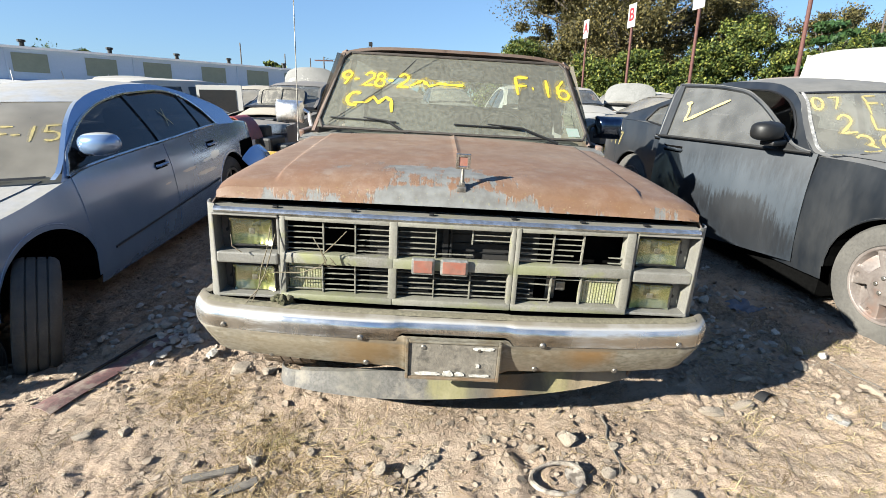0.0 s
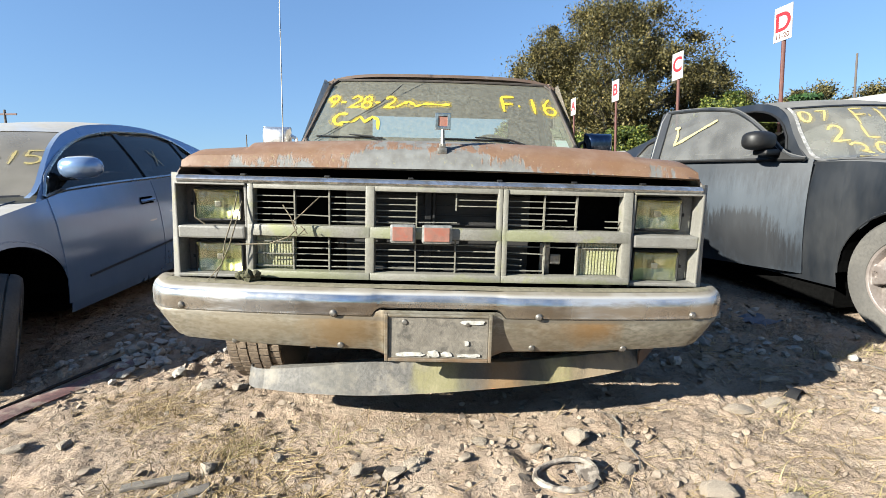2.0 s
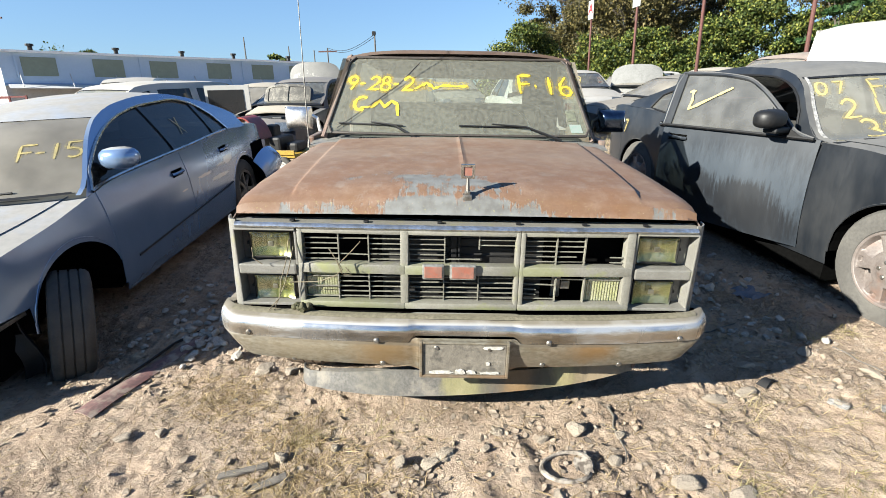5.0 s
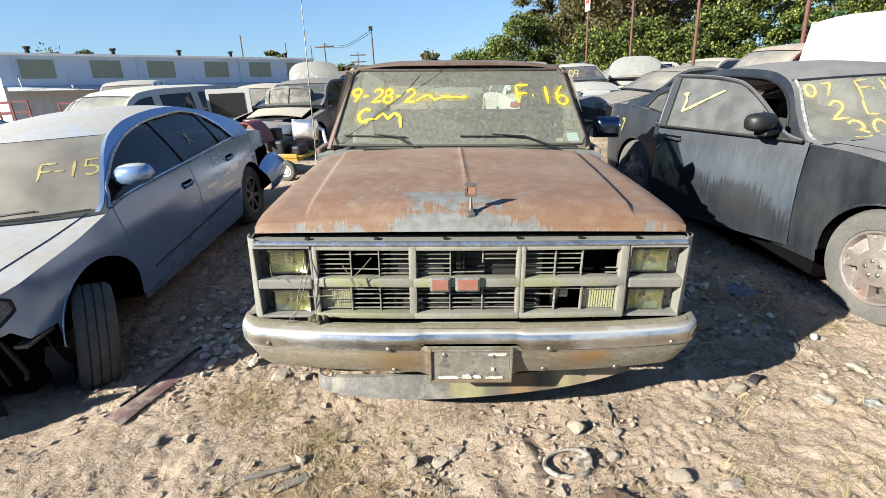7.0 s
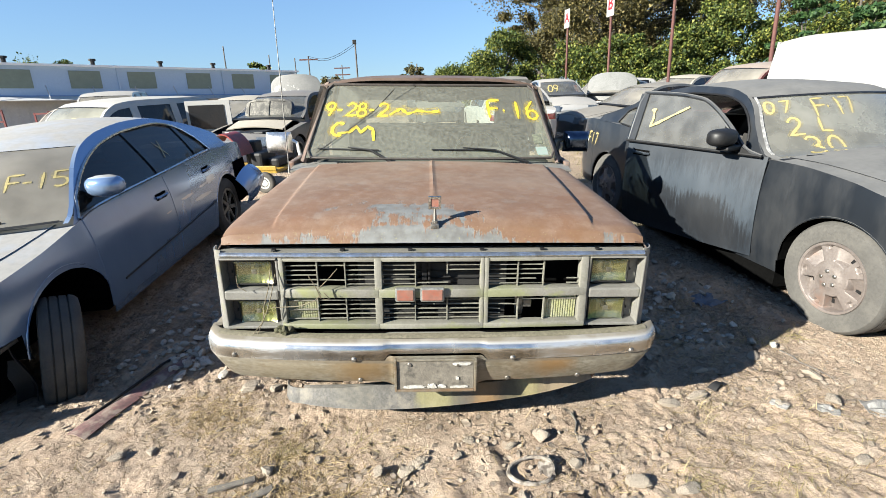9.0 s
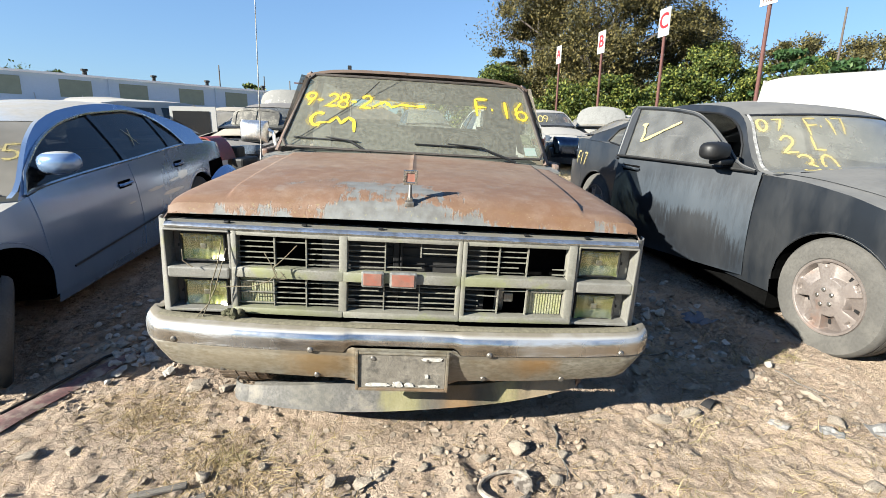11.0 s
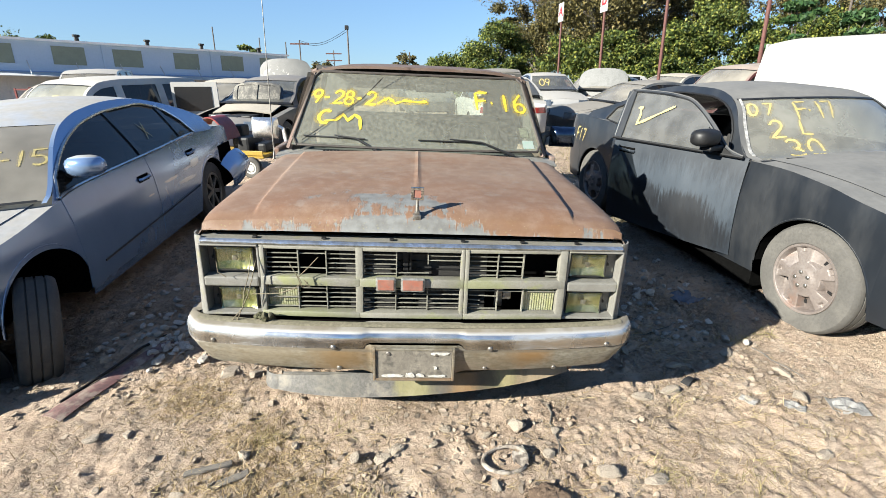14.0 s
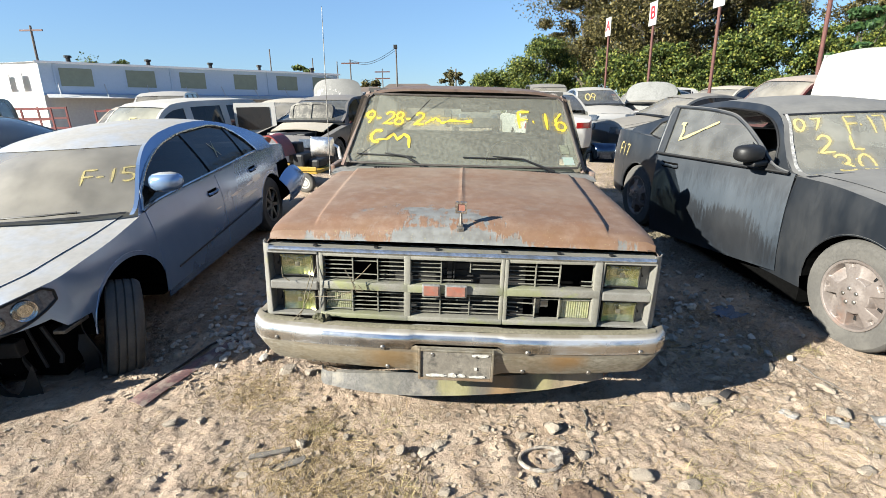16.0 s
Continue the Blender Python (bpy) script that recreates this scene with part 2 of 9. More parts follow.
def tube(bm, pts, radius, seg=8, cap=True):
    """A round bar along points; radius a number or one for each point."""
    pts = [Vector(p) for p in pts]
    rad = radius if isinstance(radius, (list, tuple)) else [radius] * len(pts)
    rings, side = [], None
    for i, p in enumerate(pts):
        d = (pts[min(i + 1, len(pts) - 1)] - pts[max(i - 1, 0)]).normalized()
        if side is None:
            side = d.cross(Vector((0, 0, 1)) if abs(d.z) < 0.9 else Vector((1, 0, 0))).normalized()
        side = (side - d * side.dot(d)).normalized()
        up = d.cross(side)
        rings.append([bm.verts.new(p + (side * math.cos(a) + up * math.sin(a)) * rad[i]) for a in (2 * math.pi * k / seg for k in range(seg))])
    for a, b in zip(rings, rings[1:]):
        for k in range(seg):
            bm.faces.new((a[k], a[(k + 1) % seg], b[(k + 1) % seg], b[k]))
    if cap:
        bm.faces.new(rings[0][::-1])
        bm.faces.new(rings[-1])
    return bm


def lathe(profile, seg=40, axis="x"):
    """Turns (radius, offset) pairs about an axis."""
    bm = bmesh.new()
    rings = []
    for r, o in profile:
        ring = []
        for k in range(seg):
            a = 2 * math.pi * k / seg
            c, s = r * math.cos(a), r * math.sin(a)
            ring.append(bm.verts.new((o, c, s) if axis == "x" else (c, s, o)))
        rings.append(ring)
    for a, b in zip(rings, rings[1:]):
        for k in range(seg):
            q = (a[k], a[(k + 1) % seg], b[(k + 1) % seg], b[k])
            if (q[0].co - q[1].co).length > 1e-6 or (q[2].co - q[3].co).length > 1e-6:
                bm.faces.new(q)
    bmesh.ops.remove_doubles(bm, verts=bm.verts, dist=1e-6)
    return bm


TABLES = {}


def random_table(seed):
    if seed not in TABLES:
        TABLES[seed] = np.random.RandomState(seed).rand(256, 256)
    return TABLES[seed]


def fbm(x, y, scale, octaves=4, seed=0, ridged=False):
    """Smooth random relief on arrays, about -1 to 1."""
    total, amp, norm = np.zeros_like(x), 1.0, 0.0
    for o in range(octaves):
        s = scale * 2 ** o
        table = random_table(seed + 17 * o)
        px, py = x * s + 31.7 * o + 1000, y * s + 17.3 * o + 1000
        ix, iy = np.floor(px).astype(int), np.floor(py).astype(int)
        fx, fy = px - ix, py - iy
        fx, fy = fx * fx * (3 - 2 * fx), fy * fy * (3 - 2 * fy)
        a, b = table[ix % 256, iy % 256], table[(ix + 1) % 256, iy % 256]
        c, d = table[ix % 256, (iy + 1) % 256], table[(ix + 1) % 256, (iy + 1) % 256]
        v = (a * (1 - fx) + b * fx) * (1 - fy) + (c * (1 - fx) + d * fx) * fy
        v = 2 * v - 1
        if ridged:
            v = 1 - 2 * np.abs(v)
        total, norm, amp = total + amp * v, norm + amp, amp * 0.5
    return total / norm


def smooth(a, b, v):
    t = np.clip((v - a) / (b - a), 0, 1)
    return t * t * (3 - 2 * t)


def curve(pairs):
    """A smooth function through (x, y) pairs (monotone between them)."""
    xs, ys = [p[0] for p in pairs], [p[1] for p in pairs]
    n = len(xs)
    d = [(ys[i + 1] - ys[i]) / (xs[i + 1] - xs[i]) for i in range(n - 1)]
    m = [d[0]] + [0 if d[i - 1] * d[i] <= 0 else 2 * d[i - 1] * d[i] / (d[i - 1] + d[i]) for i in range(1, n - 1)] + [d[-1]]

    def at(x):
        if x <= xs[0]:
            return ys[0]
        if x >= xs[-1]:
            return ys[-1]
        i = max(k for k in range(n - 1) if xs[k] <= x)
        h = xs[i + 1] - xs[i]
        t = (x - xs[i]) / h
        return ((2 * t**3 - 3 * t**2 + 1) * ys[i] + (t**3 - 2 * t**2 + t) * h * m[i]
                + (3 * t**2 - 2 * t**3) * ys[i + 1] + (t**3 - t**2) * h * m[i + 1])
    return at


# ---- ground ----
def relief(x, y, fine=True):
    """Height of the yard over the level plan."""
    z = -0.061 * np.maximum(0, y - 15) * smooth(14, 22, y)
    z = z - 0.25 * smooth(-3.2, -6.0, x) * smooth(5, 9, y)
    z = z + 0.012 * fbm(x, y, 0.5, 2, 3)
    if fine:
        near = smooth(0.7, 1.0, y) * smooth(7.5, 4.5, y) * smooth(-6, -4, x) * smooth(7, 5, x)
        rough = 0.35 + 0.65 * smooth(-0.2, 0.35, fbm(x, y, 0.7, 2, 40))
        z = z + near * (0.010 * fbm(x, y, 3.0, 4, 7) * rough + 0.015 * fbm(x, y, 14.0, 3, 11) * rough + 0.009 * fbm(x, y, 38.0, 2, 15) * rough
                        + 0.022 * np.maximum(0, fbm(x, y, 5.0, 3, 23, True) - 0.3) * rough)
        # a hollow under the silver sedan's front wheel
        z = z - 0.09 * np.exp(-((x + 2.27) ** 2 + (y - 2.55) ** 2) / 0.11)
        # churned lanes on both sides of the pickup
        lane = smooth(2.2, 2.6, y) * (smooth(0.75, 0.45, np.abs(x + 1.6)) + smooth(0.95, 0.6, np.abs(x - 1.85)))
        z = z + lane * (0.034 * np.maximum(0, fbm(x, y, 7.0, 3, 131, True)) + 0.014 * fbm(x, y, 24.0, 2, 141))
        crumb = smooth(0.0, 0.3, fbm(x, y, 1.3, 3, 71))
        n1 = fbm(x, y, 9.0, 3, 81)
        z = z - near * 0.012 * np.maximum(0, 1 - np.abs(n1) / 0.05) * (0.3 + 0.7 * crumb)
        n2 = fbm(x, y, 26.0, 3, 91)
        z = z + near * 0.009 * smooth(0.0, 0.3, n2) * (0.25 + 0.75 * crumb)
        # churned wheel ruts: wavy ridges in front of the truck
        rut = smooth(0.42, 0.1, np.hypot((x - 0.05) / 1.0, (y - 1.55) / 0.45) - 0.2)
        wob = x * 26 + 5 * fbm(x, y, 2.2, 2, 50) + y * 9
        z = z + near * rut * 0.011 * np.sin(wob) * smooth(-0.3, 0.3, fbm(x, y, 4.0, 2, 60))
        tread = smooth(0.16, 0.08, np.abs(x - 1.05 - 0.3 * (y - 1.5))) * smooth(1.9, 1.75, y)
        z = z + near * tread * 0.004 * np.sign(np.sin(60 * y + 25 * np.abs(x - 1.05)))
    return z


LX, LY = np.arange(-4.2, 5.2, 0.02), np.arange(0.3, 11.0, 0.02)
LEVELS = relief(*np.meshgrid(LX, LY))


def ground_z(x, y):
    i, j = min(max((y - 0.3) / 0.02, 0), len(LY) - 1.001), min(max((x + 4.2) / 0.02, 0), len(LX) - 1.001)
    a, b = int(i), int(j)
    f, g = i - a, j - b
    q = LEVELS[a:a + 2, b:b + 2]
    return float((q[0, 0] * (1 - g) + q[0, 1] * g) * (1 - f) + (q[1, 0] * (1 - g) + q[1, 1] * g) * f)


def spread(fine0, fine1, step, far0, far1):
    a = list(np.arange(fine0, fine1, step))
    g, d = fine1, step
    while g < far1:
        a.append(g)
        d *= 1.08
        g += d
    a.append(far1)
    g, d, left = fine0, step, []
    while g > far0:
        d *= 1.12
        g -= d
        left.append(max(g, far0))
    return np.array(left[::-1] + a)


def build_ground():
    xs, ys = spread(-2.9, 3.3, 0.012, -900, 900), spread(0.95, 5.0, 0.012, -60, 1600)
    gx, gy = np.meshgrid(xs, ys)
    gz = relief(gx, gy)
    pts = np.stack([gx.ravel(), gy.ravel(), gz.ravel()], 1)
    rot = np.array(G.to_3x3())
    pts = pts @ rot.T
    nx, ny = len(xs), len(ys)
    idx = np.arange(nx * ny).reshape(ny, nx)
    quads = np.stack([idx[:-1, :-1], idx[:-1, 1:], idx[1:, 1:], idx[1:, :-1]], -1).reshape(-1, 4)
    me = bpy.data.meshes.new("ground")
    me.vertices.add(len(pts))
    me.vertices.foreach_set("co", pts.ravel())
    me.loops.add(quads.size)
    me.loops.foreach_set("vertex_index", quads.ravel())
    me.polygons.add(len(quads))
    me.polygons.foreach_set("loop_start", np.arange(len(quads)) * 4)
    me.polygons.foreach_set("use_smooth", np.ones(len(quads), bool))
    me.update(calc_edges=True)
    me.validate()
    return me


def dirt():
    m = bpy.data.materials.new("dry_clay_dirt")
    m.use_nodes = True
    t = m.node_tree
    n, l = t.nodes, t.links
    b = n["Principled BSDF"]
    co = n.new("ShaderNodeTexCoord")

    def nz(s, d=6.0, r=0.6):
        k = n.new("ShaderNodeTexNoise")
        k.inputs["Scale"].default_value, k.inputs["Detail"].default_value, k.inputs["Roughness"].default_value = s, d, r
        l.new(co.outputs["Object"], k.inputs["Vector"])
        return k.outputs["Fac"]

    def rng(src, a, c, lo=0.0, hi=1.0):
        r = n.new("ShaderNodeMapRange")
        for i, v in enumerate((a, c, lo, hi)):
            r.inputs[i + 1].default_value = v
        l.new(src, r.inputs[0])
        return r.outputs[0]

    def mixc(f, a, c):
        x = n.new("ShaderNodeMix")
        x.data_type = "RGBA"
        l.new(f, x.inputs[0])
        for sock, v in ((x.inputs[6], a), (x.inputs[7], c)):
            if isinstance(v, tuple):
                sock.default_value = (*v, 1)
            else:
                l.new(v, sock)
        return x.outputs[2]

    c = mixc(rng(nz(0.9), 0.35, 0.65), (0.302, 0.231, 0.172), (0.258, 0.192, 0.140))
    c = mixc(rng(nz(7, 8), 0.42, 0.7), c, (0.340, 0.272, 0.208))
    c = mixc(rng(nz(38, 5), 0.52, 0.8), c, (0.180, 0.131, 0.094))
    c = mixc(rng(nz(150, 3), 0.62, 0.8), c, (0.362, 0.322, 0.271))
    # a crazed crust: fine cracks between crumbs, broken up by patches of loose dust
    warp = n.new("ShaderNodeVectorMath")
    warp.operation = "MULTIPLY_ADD"
    wn_ = n.new("ShaderNodeTexNoise")
    wn_.inputs["Scale"].default_value, wn_.inputs["Detail"].default_value = 16, 5
    l.new(co.outputs["Object"], wn_.inputs["Vector"])
    l.new(wn_.outputs["Color"], warp.inputs[0])
    warp.inputs[1].default_value = (0.09, 0.09, 0.09)
    l.new(co.outputs["Object"], warp.inputs[2])
    edges = []
    for sc, wide in ((17.0, 0.05), (46.0, 0.07)):
        vo = n.new("ShaderNodeTexVoronoi")
        vo.feature = "DISTANCE_TO_EDGE"
        vo.inputs["Scale"].default_value = sc
        l.new(warp.outputs[0], vo.inputs["Vector"])
        edges.append(rng(vo.outputs["Distance"], 0.0, wide, 1.0, 0.0))
    patchy = rng(nz(2.6, 5), 0.45, 0.62, 0.0, 1.0)
    def times(a, c2, kind="MULTIPLY"):
        x = n.new("ShaderNodeMath")
        x.operation = kind
        for i, v in enumerate((a, c2)):
            if isinstance(v, float):
                x.inputs[i].default_value = v
            else:
                l.new(v, x.inputs[i])
        return x.outputs[0]
    crack = times(times(edges[0], edges[1], "MAXIMUM"), patchy)
    c = mixc(times(crack, 0.6), c, (0.11, 0.085, 0.062))
    l.new(c, b.inputs["Base Color"])
    b.inputs["Roughness"].default_value = 0.95
    b.inputs["Specular IOR Level"].default_value = 0.15
    add = n.new("ShaderNodeMath")
    add.operation = "ADD"
    l.new(nz(45, 8, 0.7), add.inputs[0])
    l.new(rng(nz(170, 3), 0, 1, 0, 0.4), add.inputs[1])
    bp = n.new("ShaderNodeBump")
    bp.inputs["Strength"].default_value, bp.inputs["Distance"].default_value = 0.95, 0.02
    l.new(times(add.outputs[0], times(crack, -0.7), "ADD"), bp.inputs["Height"])
    l.new(bp.outputs[0], b.inputs["Normal"])
    return m


ground = new("ground", build_ground())
ground.data.materials.append(dirt())
tagged(ground, "dry tan clay dirt with ruts, clods and stones", "ground", kind="structure")


# ---- rusty pickup ----
def rust_paint():
    """Burnt brown top coat, chalky; grey primer where it has peeled, most of all along the hood's front lip in runs."""
    m = bpy.data.materials.new("peeling_brown_paint")
    m.use_nodes = True
    t = m.node_tree
    n, l = t.nodes, t.links
    b = n["Principled BSDF"]
    co = n.new("ShaderNodeTexCoord")
    sep = n.new("ShaderNodeSeparateXYZ")
    l.new(co.outputs["Object"], sep.inputs[0])

    def nz(s, d=6.0, r=0.6, stretch=None):
        k = n.new("ShaderNodeTexNoise")
        k.inputs["Scale"].default_value, k.inputs["Detail"].default_value, k.inputs["Roughness"].default_value = s, d, r
        if stretch:
            mp = n.new("ShaderNodeMapping")
            mp.inputs["Scale"].default_value = stretch
            l.new(co.outputs["Object"], mp.inputs[0])
            l.new(mp.outputs[0], k.inputs["Vector"])
        else:
            l.new(co.outputs["Object"], k.inputs["Vector"])
        return k.outputs["Fac"]

    def rng(src, a, c, lo=0.0, hi=1.0):
        r = n.new("ShaderNodeMapRange")
        for i, v in enumerate((a, c, lo, hi)):
            r.inputs[i + 1].default_value = v
        l.new(src, r.inputs[0])
        return r.outputs[0]

    def op(kind, a, c):
        x = n.new("ShaderNodeMath")
        x.operation = kind
        for i, v in enumerate((a, c)):
            if isinstance(v, (int, float)):
                x.inputs[i].default_value = v
            else:
                l.new(v, x.inputs[i])
        return x.outputs[0]

    def mixc(f, a, c):
        x = n.new("ShaderNodeMix")
        x.data_type = "RGBA"
        l.new(f, x.inputs[0])
        for sock, v in ((x.inputs[6], a), (x.inputs[7], c)):
            if isinstance(v, tuple):
                sock.default_value = (*v, 1)
            else:
                l.new(v, sock)
        return x.outputs[2]

    c = mixc(rng(nz(2.2, 5), 0.35, 0.7), (0.122, 0.066, 0.039), (0.106, 0.067, 0.047))
    c = mixc(rng(nz(14, 8), 0.45, 0.75), c, (0.156, 0.106, 0.078))
    c = mixc(rng(nz(90, 4), 0.55, 0.8), c, (0.095, 0.056, 0.038))
    # the bare patch behind the ornament
    dx = op("DIVIDE", op("ADD", sep.outputs[0], 0.13), 0.24)
    dy = op("DIVIDE", op("SUBTRACT", sep.outputs[1], 0.36), 0.2)
    hole = rng(op("SQRT", op("ADD", op("MULTIPLY", dx, dx), op("MULTIPLY", dy, dy)), 0), 0.2, 2.3, 0.28, 0.0)
    lip = rng(sep.outputs[1], 0.165, 0.21, 0.25, 0.0)
    runs = rng(nz(6.5, 6, 0.7, (5.5, 0.7, 0.7)), 0, 1, -0.16, 0.42)
    bare = op("ADD", op("ADD", nz(4.2, 9, 0.68), op("ADD", hole, lip)), op("MULTIPLY", runs, rng(sep.outputs[1], 0.15, 0.5, 1.0, 0.1)))
    c = mixc(rng(bare, 0.80, 0.85), c, mixc(rng(nz(18, 6), 0.4, 0.65), (0.115, 0.119, 0.117), (0.080, 0.080, 0.077)))
    orange = op("MULTIPLY", rng(sep.outputs[1], 0.2, 0.29, 0.5, 0.0), rng(nz(5, 6), 0.36, 0.6))
    c = mixc(op("MULTIPLY", orange, rng(bare, 0.78, 0.83, 1.0, 0.0)), c, (0.095, 0.047, 0.019))
    dusty = rng(sep.outputs[1], 0.3, 1.3, 0.05, 0.62)
    c = mixc(op("MULTIPLY", dusty, rng(nz(3.1, 6), 0.3, 0.7)), c, (0.19, 0.15, 0.115))
    worn = rng(nz(9, 10, 0.75), 0.56, 0.62, 0.0, 0.55)
    c = mixc(op("MULTIPLY", worn, rng(nz(1.6, 3), 0.42, 0.6)), c, (0.15, 0.125, 0.105))
    c = mixc(rng(nz(120, 3), 0.68, 0.74, 0.0, 0.7), c, (0.27, 0.23, 0.17))
    moss = op("MULTIPLY", rng(nz(70, 5, 0.7), 0.6, 0.72), rng(sep.outputs[1], 0.16, 0.24, 0.75, 0.0))
    c = mixc(moss, c, (0.22, 0.21, 0.085))
    l.new(c, b.inputs["Base Color"])
    l.new(rng(nz(5, 5), 0.3, 0.7, 0.55, 0.8), b.inputs["Roughness"])
    b.inputs["Specular IOR Level"].default_value = 0.35
    bp = n.new("ShaderNodeBump")
    bp.inputs["Strength"].default_value, bp.inputs["Distance"].default_value = 0.35, 0.003
    l.new(op("ADD", nz(60, 6), op("MULTIPLY", rng(bare, 0.79, 0.84), -0.8)), bp.inputs["Height"])
    l.new(bp.outputs[0], b.inputs["Normal"])
    return m


PAINT = rust_paint()
FENDER_PAINT = mat("chalky_brown_paint", (0.24, 0.12, 0.075), (0.30, 0.27, 0.24), rough=0.6, scale=3, fine=60, spots=1, spot_colour=(0.33, 0.33, 0.31), spot_scale=6, spot_cut=(0.56, 0.64))
GRILLE = mat("algae_grey_grille_plastic", (0.315, 0.302, 0.266), (0.25, 0.24, 0.195), rough=0.55, scale=9, fine=140, bump=0.3, grime=0.45,
             spots=1, spot_colour=(0.29, 0.30, 0.14), spot_scale=12, spot_cut=(0.57, 0.72))
for gx, gz, rx, rz in ((-0.5, 0.61, 0.2, 0.03), (-0.15, 0.775, 0.1, 0.03), (0.3, 0.775, 0.1, 0.03), (-0.5, 0.775, 0.1, 0.025), (0.1, 0.6, 0.15, 0.02), (0.5, 0.6, 0.15, 0.02)):
    stain(GRILLE, gx, 0.13, gz, (0.11, 0.12, 0.045), (rx, 0.2, rz), 0.6, 34, 0.7)
SLAT = mat("dusty_grey_slat", (0.34, 0.33, 0.27), (0.20, 0.19, 0.15), rough=0.8, scale=12, fine=90, bump=0.2)
BEZEL = mat("faded_grey_bezel", (0.315, 0.306, 0.28), (0.235, 0.227, 0.20), rough=0.5, grime=0.5, scale=8, fine=140, spots=1, spot_colour=(0.26, 0.25, 0.16), spot_scale=12, spot_cut=(0.58, 0.7))
BEZEL_DARK = mat("grimy_brown_housing", (0.12, 0.10, 0.085), (0.2, 0.175, 0.15), rough=0.85)
ALGAE_LENS = mat("algae_yellow_lens", (0.55, 0.54, 0.40), (0.48, 0.49, 0.24), rough=0.25, scale=18, fine=140, bump=0.35, coat=0.6)
REFLECTOR = mat("clouded_reflector", (0.74, 0.71, 0.52), (0.42, 0.42, 0.13), rough=0.22, metal=0.8, scale=9, mix=(0.40, 0.56), fine=20, bump=0.1, depth=0.006, rough_var=0.1)
DAM = mat("stained_grey_air_dam", (0.172, 0.164, 0.152), (0.118, 0.111, 0.10), rough=0.7, scale=9, fine=80, bump=0.4, spots=1,
          spot_colour=(0.24, 0.215, 0.175), spot_scale=15, spot_cut=(0.5, 0.66))
for sx, rx, col, cov in ((0.02, 0.10, (0.17, 0.155, 0.06), 0.6), (0.26, 0.12, (0.13, 0.075, 0.028), 0.85), (0.45, 0.10, (0.19, 0.165, 0.075), 0.8), (0.36, 0.06, (0.035, 0.03, 0.02), 0.8), (0.55, 0.05, (0.05, 0.04, 0.025), 0.7), (0.65, 0.12, (0.21, 0.16, 0.10), 0.85), (0.13, 0.06, (0.045, 0.042, 0.035), 0.7), (-0.4, 0.12, (0.06, 0.058, 0.05), 0.5)):
    stain(DAM, sx, 0.15, 0.24, col, (rx, 0.4, 0.09), cov, 26, 0.5, 0.3)
BUMPER = mat("dirty_bumper_chrome", (0.40, 0.37, 0.305), (0.31, 0.28, 0.215), rough=0.42, metal=0.35, scale=5, fine=80, bump=0.12,
             spots=1, spot_colour=(0.20, 0.165, 0.11), spot_scale=20, spot_cut=(0.5, 0.68), stretch=(0.5, 1, 1.2))
for sx, sz, rx, rz, col, cov in ((-0.36, 0.45, 0.08, 0.07, (0.16, 0.09, 0.028), 0.75), (-0.27, 0.47, 0.10, 0.06, (0.13, 0.075, 0.026), 0.6), (0.53, 0.48, 0.07, 0.05, (0.19, 0.095, 0.024), 0.75), (0.45, 0.46, 0.12, 0.06, (0.13, 0.09, 0.05), 0.5), (0.2, 0.4, 0.12, 0.04, (0.15, 0.12, 0.085), 0.7),
                                 (0.0, 0.496, 1.2, 0.006, (0.10, 0.085, 0.065), 0.8), (-0.6, 0.45, 0.25, 0.04, (0.22, 0.18, 0.12), 0.5), (0.6, 0.365, 0.5, 0.012, (0.17, 0.085, 0.035), 0.7), (-0.5, 0.365, 0.4, 0.01, (0.15, 0.09, 0.05), 0.6)):
    stain(BUMPER, sx, 0.02, sz, col, (rx, 0.3, rz), cov, 30, 0.9, 0.45)
LEDGE = mat("dust_caked_ledge", (0.25, 0.22, 0.155), (0.205, 0.185, 0.12), rough=0.85, scale=6, fine=70, bump=0.4)
BAND = car_paint("polished_bumper_band", (0.60, 0.62, 0.65), (0.44, 0.43, 0.41), (0.20, 0.17, 0.122), 0.97, 0.36, 0.10, 0.95, 0.0, (0.62, 0.88))
for sx, sz, rx, col, cov in ((-0.9, 0.53, 0.16, (0.26, 0.22, 0.165), 0.8), (-0.62, 0.532, 0.2, (0.10, 0.085, 0.065), 0.6), (-0.42, 0.527, 0.12, (0.09, 0.075, 0.06), 0.6), (-0.24, 0.53, 0.12, (0.2, 0.17, 0.13), 0.8), (0.0, 0.54, 0.2, (0.2, 0.17, 0.13), 0.7),
                             (0.3, 0.527, 0.18, (0.22, 0.19, 0.14), 0.85), (0.5, 0.53, 0.2, (0.15, 0.125, 0.095), 0.6), (0.75, 0.535, 0.2, (0.24, 0.2, 0.15), 0.85), (0.95, 0.535, 0.12, (0.25, 0.21, 0.16), 0.85)):
    stain(BAND, sx, 0.0, sz, col, (rx, 0.3, 0.028), cov, 16, 0.5, 6.0)
STRIP = mat("worn_bright_strip", (0.68, 0.69, 0.70), (0.45, 0.44, 0.42), rough=0.2, metal=0.92, scale=9, fine=90, bump=0.1, spots=1, spot_colour=(0.3, 0.28, 0.24), spot_scale=14, spot_cut=(0.54, 0.68))
RED = mat("faded_red_emblem", (0.36, 0.12, 0.08), (0.40, 0.20, 0.15), rough=0.5, scale=30)
PALE = mat("worn_silver_edge", (0.5, 0.5, 0.47), rough=0.4, metal=0.5)
YELLOW = mat("yellow_spray_paint", (0.90, 0.66, 0.06), (0.75, 0.54, 0.05), rough=0.5, scale=20, bump=0.1)
